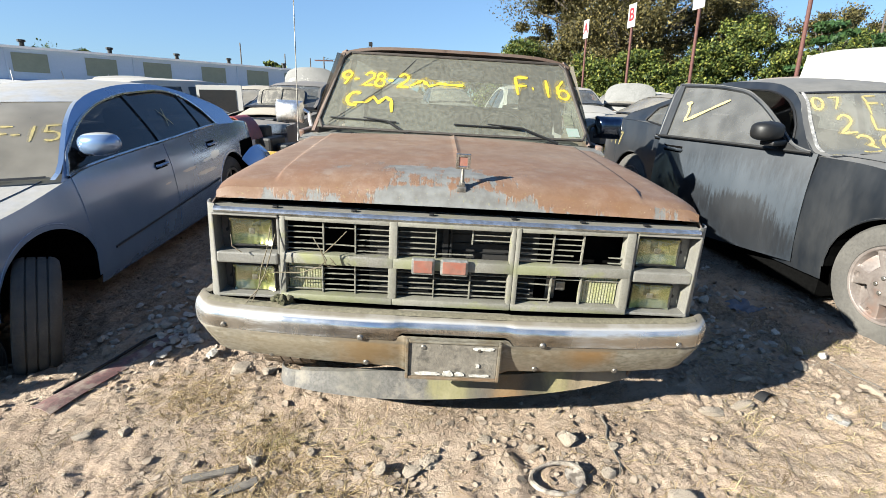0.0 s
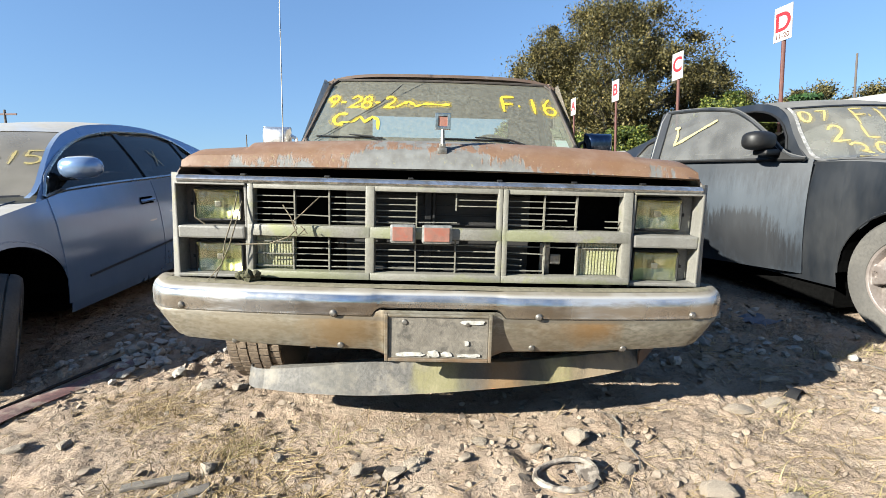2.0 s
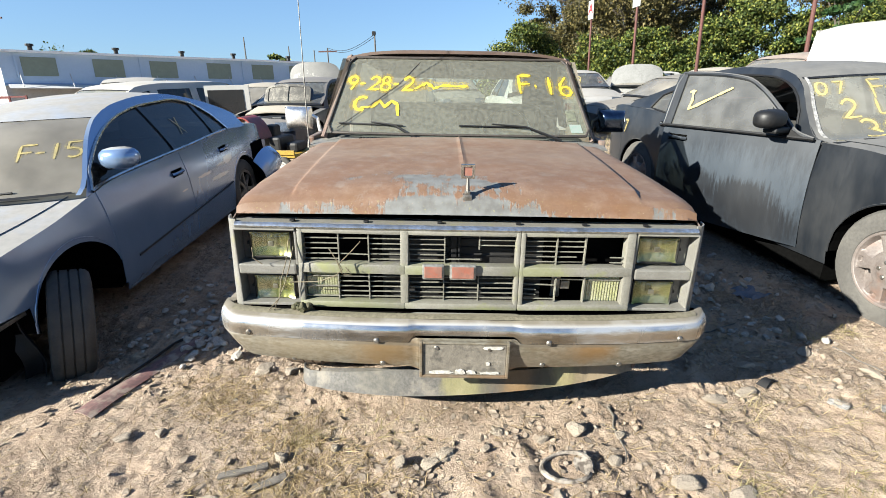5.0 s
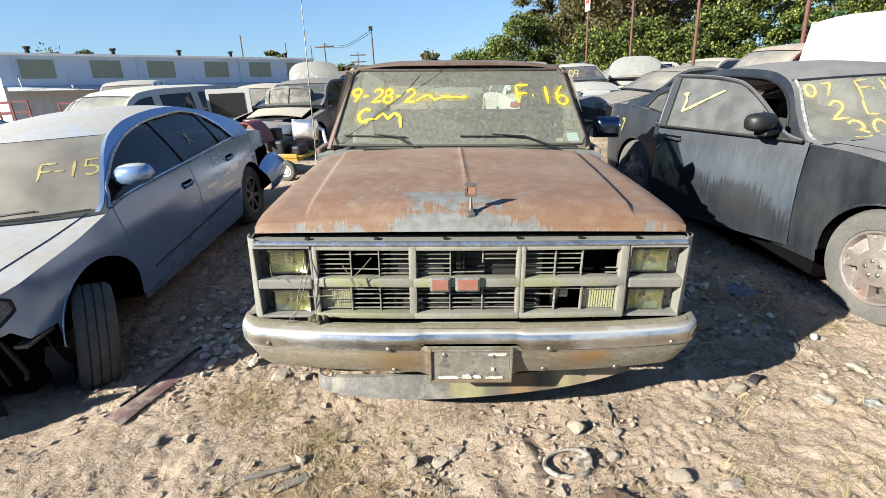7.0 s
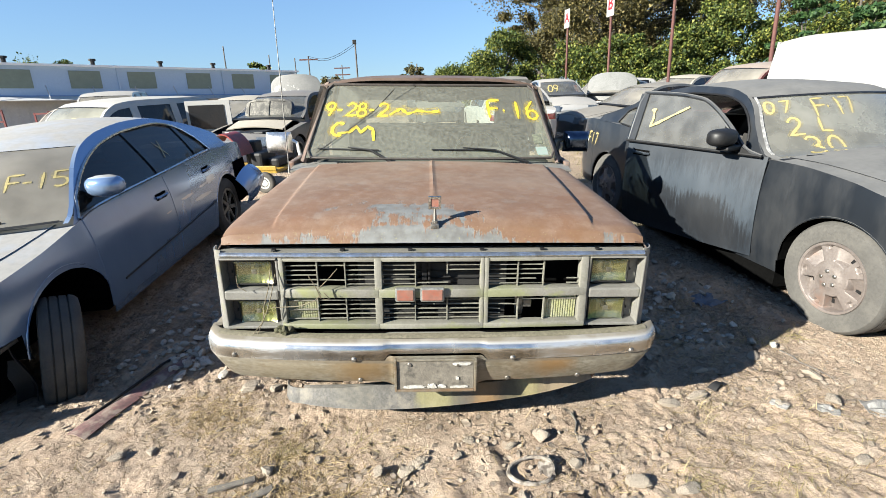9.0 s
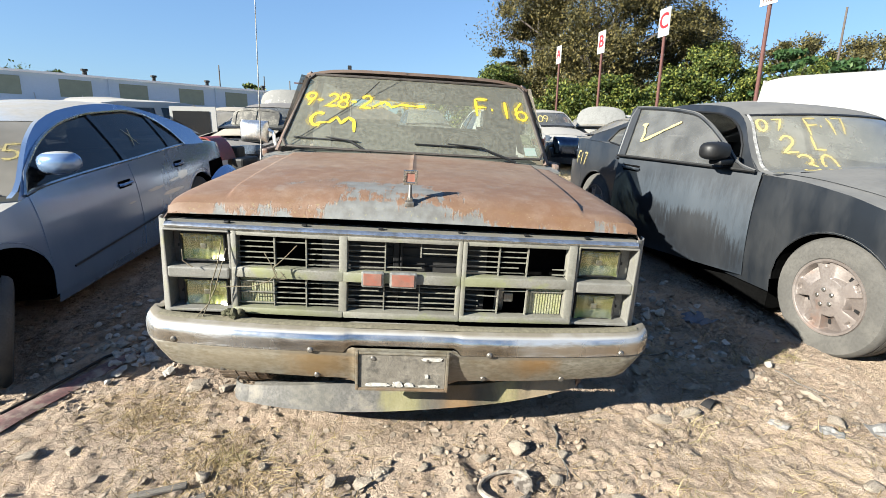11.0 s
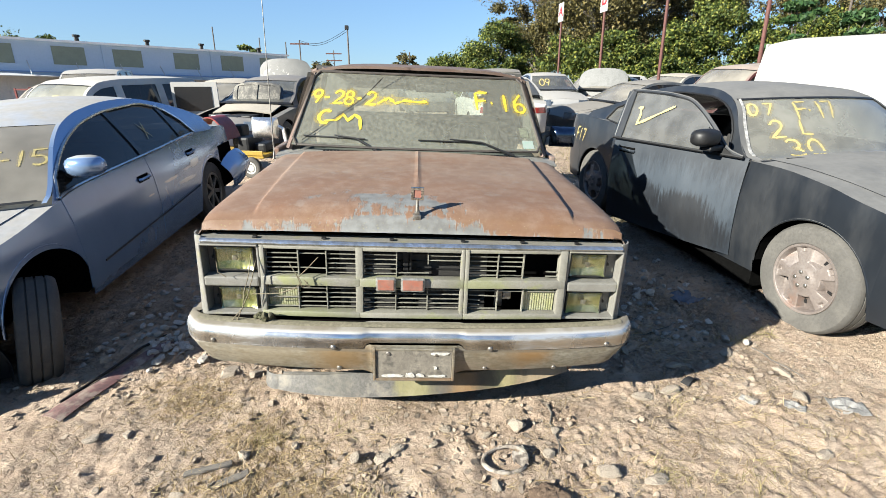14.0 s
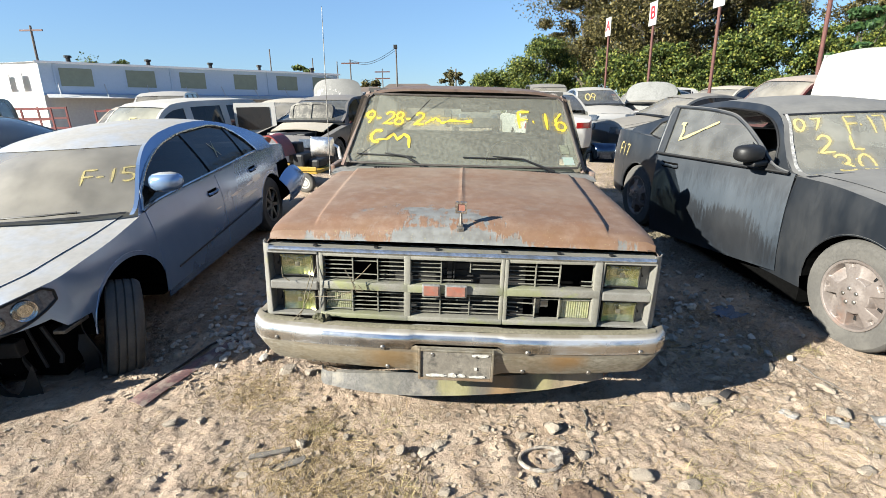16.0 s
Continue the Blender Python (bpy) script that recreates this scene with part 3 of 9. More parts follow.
YELLOW_FADED = mat("faint_yellow_spray_paint", (0.68, 0.545, 0.18), (0.52, 0.43, 0.20), rough=0.6, scale=20, bump=0.1)
SEAT = mat("grey_seat_cloth", (0.10, 0.10, 0.10), (0.17, 0.16, 0.15), rough=0.95)
DASH = mat("grey_dash", (0.055, 0.055, 0.052), (0.1, 0.095, 0.085), rough=0.8)
WINDSHIELD = glass("dusty_windshield", (0.78, 0.87, 0.79), 0.30, (0.47, 0.46, 0.37), 42, 0.03, 0.3)
PANE = glass("dusty_side_glass", (0.6, 0.64, 0.62), 0.62, gloss=0.05)
REAR_PANE = glass("clear_rear_glass", (0.85, 0.88, 0.86), 0.15, gloss=0.05)
ROOF_RUST = mat("chalky_rust_roof", (0.14, 0.075, 0.05), (0.2, 0.14, 0.11), rough=0.7, scale=3, spots=1, spot_colour=(0.25, 0.23, 0.21), spot_scale=7, spot_cut=(0.62, 0.72))
TARNISH = mat("rust_brown_steel", (0.13, 0.07, 0.04), (0.2, 0.12, 0.08), rough=0.85)


def ribbon(bm, pts, width, lift, on, seg=6, ragged=0.0, seed=1):
    """A brush stroke: pts are (a, b) on a surface on(a, b) -> place, n(a, b) given by lift along its normal."""
    rnd = random.Random(seed)
    dense = []
    for p, q in zip(pts, pts[1:]):
        for k in range(seg):
            dense.append((p[0] + (q[0] - p[0]) * k / seg, p[1] + (q[1] - p[1]) * k / seg))
    dense.append(pts[-1])
    left, right = [], []
    for i, p in enumerate(dense):
        a, c = dense[max(i - 1, 0)], dense[min(i + 1, len(dense) - 1)]
        dx, dy = c[0] - a[0], c[1] - a[1]
        d = math.hypot(dx, dy) or 1
        w = width / 2 * (1 + ragged * rnd.uniform(-1, 1)) * (0.55 if i in (0, len(dense) - 1) else 1)
        left.append(bm.verts.new(on(p[0] - dy / d * w, p[1] + dx / d * w, lift)))
        right.append(bm.verts.new(on(p[0] + dy / d * w, p[1] - dx / d * w, lift)))
    for i in range(len(dense) - 1):
        bm.faces.new((left[i], left[i + 1], right[i + 1], right[i]))


def arc(cx, cy, rx, ry, a0, a1, n=10):
    return [(cx + rx * math.cos(radians(a0 + (a1 - a0) * k / n)), cy + ry * math.sin(radians(a0 + (a1 - a0) * k / n))) for k in range(n + 1)]


# Hand-sprayed strokes in a unit box (x to the right, y up).
STROKES = {
    "F": [[(0, 1), (0, 0)], [(0, 1), (0.62, 1.02)], [(0, 0.52), (0.5, 0.55)]],
    "1": [[(0.25, 1), (0.2, 0)]],
    "6": [[(0.5, 1.05), (0.12, 0.6), (0.08, 0.25)] + arc(0.33, 0.25, 0.25, 0.25, 180, 520, 12)],
    "5": [[(0.62, 1.0), (0.12, 0.98), (0.1, 0.55)] + arc(0.3, 0.3, 0.3, 0.28, 110, -130, 10)],
    "4": [[(0.4, 1.0), (0.0, 0.4), (0.62, 0.42)], [(0.42, 0.75), (0.4, 0.0)]],
    "7": [[(0, 0.95), (0.6, 1.0), (0.2, 0)]],
    "9": [arc(0.3, 0.72, 0.26, 0.26, -20, 330, 12) + [(0.52, 0.6), (0.3, 0.0)]],
    "2": [[(0.02, 0.75)] + arc(0.3, 0.72, 0.26, 0.26, 160, -40, 8) + [(0.0, 0.02), (0.65, 0.08)]],
    "8": [arc(0.3, 0.74, 0.22, 0.24, -80, 270, 12) + arc(0.3, 0.24, 0.27, 0.26, 100, -250, 12)],
    "3": [arc(0.25, 0.74, 0.27, 0.25, 150, -80, 8) + arc(0.25, 0.26, 0.32, 0.26, 80, -150, 8)],
    "0": [arc(0.3, 0.5, 0.28, 0.48, 0, 360, 16)],
    "-": [[(0.05, 0.45), (0.4, 0.47)]],
    ".": [[(0.1, 0.45), (0.2, 0.45)]],
    "C": [arc(0.4, 0.5, 0.42, 0.46, 55, 300, 12)],
    "m": [[(0, 0.1), (0.18, 0.75), (0.34, 0.15), (0.5, 0.7), (0.62, 0.62), (0.66, -0.35)]],
    "L": [[(0.05, 1), (0, 0.05), (0.6, 0.0)]],
    "V": [[(0, 0.95), (0.14, 0), (0.3, 0.3), (1.5, 1.0)]],
    "X": [[(0, 1), (0.7, 0)], [(0.7, 1), (0, 0)]],
}


def overspray(name, base):
    """Thin paint mist: the stroke's colour in specks, clear between."""
    m = base.copy()
    m.name = name
    n, l = m.node_tree.nodes, m.node_tree.links
    co, k, r = n.new("ShaderNodeTexCoord"), n.new("ShaderNodeTexNoise"), n.new("ShaderNodeMapRange")
    k.inputs["Scale"].default_value, k.inputs["Detail"].default_value = 150, 4
    l.new(co.outputs["Object"], k.inputs["Vector"])
    r.inputs[1].default_value, r.inputs[2].default_value, r.inputs[4].default_value = 0.42, 0.66, 0.6
    l.new(k.outputs["Fac"], r.inputs[0])
    l.new(r.outputs[0], n["Principled BSDF"].inputs["Alpha"])
    return m


MIST = {YELLOW: overspray("yellow_mist", YELLOW), YELLOW_FADED: overspray("faint_yellow_mist", YELLOW_FADED)}


def sprayed(name, text, on, a, b, size, width, parent, material, gap=0.95, slope=0.0, ragged=0.25, label="sprayed yellow mark"):
    """Text in spray strokes on a surface on(a, b, lift), from (a, b) at its lower left, size high."""
    for k, ch in enumerate(text):
        if ch == " ":
            continue
        bm, mist = bmesh.new(), bmesh.new()
        x0, y0 = a + k * gap * size * 0.8, b + slope * k * size
        for s, stroke in enumerate(STROKES[ch]):
            ribbon(bm, [(x0 + p[0] * size * 0.9, y0 + p[1] * size) for p in stroke], width * 0.72, 0.003 + 0.0006 * s, on, 3, ragged, 3 * k + s)
            ribbon(mist, [(x0 + p[0] * size * 0.9, y0 + p[1] * size) for p in stroke], width * 1.9, 0.0016 + 0.0003 * s, on, 3, 0.3, 3 * k + s + 50)
        mark_ob = part(name, bm, material, parent, label)
        part("mist", mist, MIST[material], mark_ob if parent.parent is None else parent)


def wheel(parent, x, y, z, r=0.34, w=0.21, rim_r=0.215, side=-1, turn=0.0, style="steel", rim_mat=None, tyre_mat=None, camber=0.0):
    """A wheel whose outer face looks to side (-1: -x): tyre with tread grooves, rim, hub."""
    base = new("wheel")
    base.parent = parent
    base.matrix_local = pose(x, y, z, 0, camber, turn)
    tyre_mat = tyre_mat or RUBBER
    h = w / 2
    prof = [(rim_r, -h * 0.8), (rim_r + 0.012, -h * 0.96), (rim_r + (r - rim_r) * 0.5, -h * 1.04), (r - 0.022, -h * 0.97), (r - 0.006, -h * 0.80)]
    for k in (-0.45, 0.0, 0.45):
        prof += [(r, h * (k - 0.16)), (r, h * (k - 0.045)), (r - 0.011, h * (k - 0.035)), (r - 0.011, h * (k + 0.035)), (r, h * (k + 0.045)), (r, h * (k + 0.16))]
    prof += [(r - 0.006, h * 0.80), (r - 0.022, h * 0.97), (rim_r + (r - rim_r) * 0.5, h * 1.04), (rim_r + 0.012, h * 0.96), (rim_r, h * 0.8)]
    part("tyre", lathe(prof, 56), tyre_mat, base, "worn dusty tyre", True)
    s = side
    rm = rim_mat or STEEL
    R = rim_r
    if style == "cap":
        dish = curve([(0.0, 1.07 * h), (0.06, 1.06 * h), (0.08, 0.97 * h), (R * 0.55, 0.93 * h), (R * 0.93, 0.84 * h), (R * 0.96, 0.96 * h), (R + 0.004, 0.98 * h), (R + 0.007, 0.88 * h)])

        def press(r, a):
            """Depth of the pressed pockets: five broad ones that deepen to one side, five slots on the spokes."""
            q = r / R
            d = (a % (2 * math.pi / 5)) - math.pi / 5
            e = ((a + math.pi / 5) % (2 * math.pi / 5)) - math.pi / 5
            broad = float(smooth(0.50, 0.56, q) * smooth(0.93, 0.90, q) * smooth(0.36, 0.31, abs(d)))
            slot = float(smooth(0.78, 0.81, q) * smooth(0.92, 0.90, q) * smooth(0.10, 0.07, abs(e)))
            return broad * (0.012 + 0.05 * (d / 0.62 + 0.5)) + 0.02 * slot
        rr = sorted({round(float(v), 4) for v in list(np.linspace(0.004, R * 0.48, 8)) + list(np.linspace(R * 0.49, R * 0.94, 22)) + [R * 0.955, R * 0.97, R, R + 0.004, R + 0.007]})
        seg = 160
        bm = bmesh.new()
        rings = [[bm.verts.new((s * (dish(r) - press(r, 2 * math.pi * k / seg)), r * math.cos(2 * math.pi * k / seg), r * math.sin(2 * math.pi * k / seg))) for k in range(seg)] for r in rr]
        for a_, b_ in zip(rings, rings[1:]):
            for k in range(seg):
                bm.faces.new((a_[k], a_[(k + 1) % seg], b_[(k + 1) % seg], b_[k]))
        bm.faces.new(rings[0])
        part("hubcap", bm, rm, base, "dusty red-stained silver hubcap with five pressed pockets", True)
        for k in range(5):
            a0 = 2 * math.pi * k / 5 + math.pi / 5 + 0.2
            hole = lambda u, v: (s * (dish(R * 0.66) - press(R * 0.7, a0) + 0.006), R * (0.62 + 0.13 * v) * math.cos(a0 - 0.05 + 0.12 * u), R * (0.62 + 0.13 * v) * math.sin(a0 - 0.05 + 0.12 * u))
            part("vent", grid(hole, 4, 4, 0.003), BLACK, base, "dark vent hole")
        for k in range(5):
            a = 2 * math.pi * k / 5
            bm = lathe([(0.013, s * h * 0.95), (0.013, s * h * 1.12), (0.009, s * h * 1.15), (0, s * h * 1.15)], 10)
            bmesh.ops.transform(bm, matrix=Matrix.Translation((0, 0.05 * math.cos(a), 0.05 * math.sin(a))), verts=bm.verts)
            part("lug_nut", bm, STEEL, base, smooth=True)
    else:
        bm = lathe([(R + 0.004, s * h * 0.92), (R - 0.01, s * h * 0.92), (R - 0.02, s * h * 0.3), (0.06, s * h * 0.2)], 40)
        part("rim", bm, VOID if style == "alloy" else rm, base, "", True)
        bm = lathe([(0.06, s * h * 0.3), (0.055, s * h * 0.75), (0.0, s * h * 0.78)], 20)
        part("hub", bm, rm, base, "", True)
        bm = lathe([(R + 0.006, s * h * 0.9), (R + 0.004, s * h * 0.98), (R - 0.02, s * h * 0.96), (R - 0.022, s * h * 0.8)], 40)
        part("rim_edge", bm, rm, base, "", True)
        if style == "alloy":
            for k in range(7):
                a = 2 * math.pi * k / 7
                bm = bmesh.new()
                box(bm, -0.018, 0.012, -0.022, 0.022, 0.04, R - 0.008, 0.006, Matrix.Translation((s * h * 0.74, 0, 0)) @ Matrix.Rotation(a, 4, "X"))
                part("spoke", bm, rm, base)
    return base


MUDDY = mat("mud_brown_rubber", (0.38, 0.29, 0.20), (0.25, 0.185, 0.13), rough=0.9, scale=7, fine=90, bump=0.4)


def build_truck():
    T = thing("pickup_truck", G @ pose(0.0, 1.66, 0, 0, 2.0, -2.0), "rust-brown old pickup truck with chrome bumper, parked on dirt", "truck")

    # hood: a rolled front lip, a raised middle panel between two creases and a low centre ridge
    rise = curve([(0.175, 1.014), (0.18, 1.045), (0.20, 1.072), (0.24, 1.087), (0.34, 1.098), (0.9, 1.117), (1.52, 1.125)])

    def hood_at(x, y):
        z = rise(y)
        cx = 0.715 + 0.07 * (y - 0.2) / 1.3
        step = 0.016 * float(smooth(cx + 0.007, cx - 0.007, abs(x))) * float(smooth(0.2, 0.3, y))
        ridge = 0.006 * math.exp(-(x / 0.012) ** 2) * float(smooth(0.3, 0.6, y))
        edge = 0.016 * float(smooth(0.90, 0.945, abs(x)))
        return z - (0.012 + 0.024 * float(smooth(0.175, 0.2, y))) * (x / 0.94) ** 2 + step + ridge - edge

    ys = [0.165, 0.172, 0.177, 0.183, 0.19, 0.2, 0.215, 0.235, 0.26, 0.3, 0.36, 0.45, 0.6, 0.8, 1.0, 1.2, 1.4, 1.52]
    xs = sorted({round(v, 4) for v in list(np.linspace(-0.94, 0.94, 48)) + [0, 0.012, -0.012, 0.024, -0.024] + [s * (0.70 + k * 0.0065) for s in (-1, 1) for k in range(16)]})
    bm = bmesh.new()
    front = lambda x: 0.02 * (x / 0.94) ** 2
    rows = [[bm.verts.new((x, y + front(x) * float(smooth(0.6, 0.2, y)), (1.006 - 0.012 * (x / 0.94) ** 2 if k == 0 else hood_at(x, max(y, 0.175))))) for x in xs] for k, y in enumerate(ys)]
    under = [bm.verts.new((x, 0.2 + front(x), 1.0 - 0.012 * (x / 0.94) ** 2)) for x in xs]
    rows = [under] + rows
    for a, c in zip(rows, rows[1:]):
        for i in range(len(xs) - 1):
            bm.faces.new((a[i], a[i + 1], c[i + 1], c[i]))
    hood = part("hood", bm, PAINT, T, "rust-brown hood with peeling grey patches", True)
    part("hood_inner", boxes((-0.9, 0.9, 0.24, 1.45, 1.0, 1.02)), VOID, T)

    # ornament
    bm = boxes((-0.018, 0.018, 0.188, 0.238, 1.06, 1.084), (-0.012, 0.012, 0.192, 0.22, 1.08, 1.10), bevel=0.005)
    tube(bm, [(0, 0.2, 1.09), (0, 0.205, 1.15)], [0.009, 0.006], 8)
    orn = part("hood_ornament", bm, STEEL, T, "square chrome hood ornament with red badge", True)
    bm = boxes((-0.028, 0.028, 0.2, 0.21, 1.194, 1.206), (-0.028, 0.028, 0.2, 0.21, 1.148, 1.160), (-0.028, -0.016, 0.2, 0.21, 1.156, 1.198), (0.016, 0.028, 0.2, 0.21, 1.156, 1.198), bevel=0.002)
    part("ornament_frame", bm, CHROME, orn)
    part("badge", boxes((-0.016, 0.016, 0.203, 0.208, 1.160, 1.194)), RED, orn, "red enamel badge")

    # fenders
    for s in (-1, 1):
        def fend(u, v, s=s):
            y = 0.2 + u * 1.4
            arch = 0.95
            bottom = 0.50
            d = abs(y - arch)
            if d < 0.44:
                bottom = max(bottom, 0.36 + math.sqrt(0.44**2 - d * d))
            prof = [(0.985, 0.0), (1.0, 0.25), (1.005, 0.55), (0.998, 0.8), (0.985, 0.93), (0.965, 0.985), (0.944, 1.0)]
            k = v * (len(prof) - 1)
            i = min(int(k), len(prof) - 2)
            f = k - i
            x = prof[i][0] + (prof[i + 1][0] - prof[i][0]) * f
            q = prof[i][1] + (prof[i + 1][1] - prof[i][1]) * f
            top = 1.0 + 0.06 * u
            pull = 0.02 * float(smooth(0.12, 0.0, u))
            return (s * (x - pull), y, bottom + (top - bottom) * q)
        part("fender", grid(fend, 44, 12, 0.004), FENDER_PAINT, T, "chalky brown fender", True)
        # the well's shade is painted on as flat black
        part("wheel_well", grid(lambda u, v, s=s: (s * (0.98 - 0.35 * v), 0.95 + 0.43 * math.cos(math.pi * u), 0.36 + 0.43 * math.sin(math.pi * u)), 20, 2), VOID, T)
        # corner post beside the lamps, from bumper to hood
        bm = grid(lambda u, v, s=s: (s * (0.938 + 0.05 * math.sin(u * math.pi / 2) + 0.012 * (1 - v)), 0.168 + 0.075 * (1 - math.cos(u * math.pi / 2)), 0.58 + v * 0.394), 8, 10, 0.006)
        part("corner_post", bm, BEZEL, T, "faded grey corner trim", True)

    # header above the grille, dark gap under the hood lip
    bm = grid(lambda u, v: ((u - 0.5) * 1.9, 0.165 + 0.07 * v + 0.012 * (2 * u - 1) ** 2, 0.9645 + 0.003 * v), 24, 3, 0.003)
    part("header_panel", bm, BEZEL, T, "dusty grey header panel above the grille", True)
    bm = grid(lambda u, v: ((u - 0.5) * 1.88, 0.15 - 0.012 * math.sin(math.pi * v) + 0.016 * (2 * u - 1) ** 2, 0.94 + 0.026 * v), 32, 6, 0.004)
    part("chrome_strip", bm, STRIP, T, "chrome strip over the grille", True)
    for s, x in ((0, -0.72), (1, -0.42), (2, -0.12), (3, 0.2), (4, 0.47), (5, 0.72)):
        part("clip", boxes((x, x + 0.02, 0.17, 0.19, 0.967, 0.975), bevel=0.003), BLACK, T, "black clip")
    # support and radiator kept near black: the shade behind the slats as colour
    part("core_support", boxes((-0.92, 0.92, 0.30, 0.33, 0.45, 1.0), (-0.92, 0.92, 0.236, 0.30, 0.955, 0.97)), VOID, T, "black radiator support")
    part("radiator", boxes((-0.36, 0.34, 0.27, 0.29, 0.58, 0.95)), mat("radiator_fins", (0.012, 0.012, 0.012), (0.022, 0.02, 0.018), rough=0.7, scale=40, stretch=(1, 1, 12)), T, "dark radiator core")
    for k in range(9):
        z = 0.61 + k * 0.037
        part("radiator_fin", boxes((-0.36, 0.34, 0.262, 0.27, z, z + 0.004)), BLACK, T)
    part("latch_brace", boxes((-0.06, -0.035, 0.24, 0.26, 0.62, 0.97), (-0.03, -0.02, 0.235, 0.245, 0.7, 0.95), bevel=0.003), BLACK, T, "black latch brace")
    part("bracket", boxes((0.38, 0.42, 0.23, 0.24, 0.62, 0.74), (0.42, 0.46, 0.225, 0.235, 0.66, 0.70), bevel=0.006), STEEL, T, "bent bare metal bracket")

    # grille frame: leaning back a little towards its top
    def lean(z):
        return 0.12 + 0.07 * (z - 0.6)
    bm = bmesh.new()

    def bar(x0, x1, z0, z1, fwd=0.0, deep=0.05):
        vs = []
        r = bmesh.ops.create_cube(bm, size=1)
        for v in r["verts"]:
            fx, fy, fz = v.co.x + 0.5, v.co.y + 0.5, v.co.z + 0.5
            z = z0 + fz * (z1 - z0)
            bow = 0.014 * ((x0 + fx * (x1 - x0)) / 0.69) ** 2
            v.co = Vector((x0 + fx * (x1 - x0), lean(z) - fwd + fy * deep + bow, z))
        es = {e for v in r["verts"] for e in v.link_edges}
        bmesh.ops.bevel(bm, geom=list(es), offset=0.006, segments=2, affect="EDGES", profile=0.6)
    for x0, x1 in ((-0.69, -0.251), (-0.2505, 0.2195), (0.22, 0.69)):
        bar(x0, x1, 0.924, 0.944)
        bar(x0, x1, 0.757, 0.798, 0.004)
        bar(x0, x1, 0.607, 0.634, 0.006)
    for x0, x1, f in ((-0.692, -0.670, 0.002), (-0.269, -0.236, 0.002), (0.203, 0.221, 0.002), (0.2215, 0.241, 0.004), (0.656, 0.692, 0.002)):
        bar(x0, x1, 0.608, 0.943, f)
    frame_ob = part("grille_frame", bm, GRILLE, T, "grey plastic grille frame with green algae", True)

    def slat(x0, x1, z, parent=T, tilt=0.0):
        bm2 = bmesh.new()
        y = lean(z) + 0.03
        box(bm2, x0, x1, y, y + 0.008, z - 0.0018, z + 0.0018, 0.0008)
        if tilt:
            bmesh.ops.rotate(bm2, cent=(x0, y, z), matrix=Matrix.Rotation(radians(tilt), 3, "Y"), verts=bm2.verts)
        part("slat", bm2, SLAT, frame_ob)

    def upright(x, z0, z1):
        part("slat_post", boxes((x - 0.0025, x + 0.0025, lean(z0) + 0.028, lean(z1) + 0.036, z0, z1)), SLAT, frame_ob)
    up, low = [0.899, 0.877, 0.855, 0.833, 0.811], [0.735, 0.713, 0.691, 0.669, 0.647]
    for k, z in enumerate(up):
        slat(-0.67, -0.526, z)
        slat(-0.402, -0.268, z)
        if k in (0, 3):
            slat(-0.526, -0.402, z, tilt=1.5 if k else 0)
        slat(-0.236, -0.088, z)
        if k < 2:
            slat(0.055, 0.203, z)
        if k == 4:
            slat(-0.088, 0.06, z + 0.004, tilt=-0.6)
        slat(0.241, 0.375 if k != 4 else 0.5, z)
        slat(0.375, 0.492 if k != 3 else 0.46, z)
        if k in (3, 4):
            slat(0.6, 0.655, z)
    for k, z in enumerate(low):
        slat(-0.53, -0.268, z)
        slat(-0.236, 0.203, z)
        if k in (1, 4):
            slat(0.241, 0.38, z, tilt=2.0 * (k == 1))
        if k == 0:
            slat(0.241, 0.655, z)
        slat(-0.67, -0.53, z) if k in (0, 2, 4) else None
        if k in (2, 3):
            slat(0.241, 0.30, z, tilt=4)
    for x in (-0.526, -0.402):
        upright(x, 0.798, 0.924)
    for x in (-0.402, -0.09, 0.055, -0.53):
        upright(x, 0.63, 0.757)
    for x in (-0.088, 0.375, 0.492):
        upright(x, 0.798, 0.924)
    upright(0.055, 0.86, 0.924)
    for x in (0.38, 0.50):
        upright(x, 0.63, 0.757)

    # parking lamps behind the grille
    for x0, x1 in ((-0.668, -0.53), (0.505, 0.653)):
        lamp = part("parking_lamp", boxes((x0, x1, 0.172, 0.20, 0.632, 0.755), bevel=0.006), ALGAE_LENS, T, "ribbed parking lamp lens with algae")
        n = 13
        for k in range(n):
            xx = x0 + (k + 0.5) * (x1 - x0) / n
            part("rib", boxes((xx - 0.003, xx + 0.003, 0.169, 0.173, 0.636, 0.751)), ALGAE_LENS, lamp)

    # lamp housings and sealed-beam headlights
    for s in (-1, 1):
        a, c = (0.697, 0.948)
        inner = BEZEL_DARK if s < 0 else BEZEL
        bm = bmesh.new()
        x0, x1 = sorted((s * a, s * c))
        back = 0.225
        box(bm, x0, x1, back, back + 0.01, 0.58, 0.94)
        part("lamp_backing", bm, inner, T, "grimy lamp housing")
        spec = [(s * 0.944 - 0.004, s * 0.944 + 0.004, 0.15, back, 0.58, 0.938), (x0, x1, 0.15, back, 0.934, 0.941), (x0, x1, 0.145, back, 0.602, 0.614), (s * 0.70 - 0.005, s * 0.70 + 0.005, 0.16, back, 0.592, 0.934)]
        part("lamp_surround", boxes(*spec, bevel=0.003), BEZEL, T, "faded grey lamp surround")
        part("lamp_divider", boxes((x0 + 0.006, x1 - 0.006, 0.150, back, 0.742, 0.788), bevel=0.008), BEZEL, T, "grey bar between the lamps")
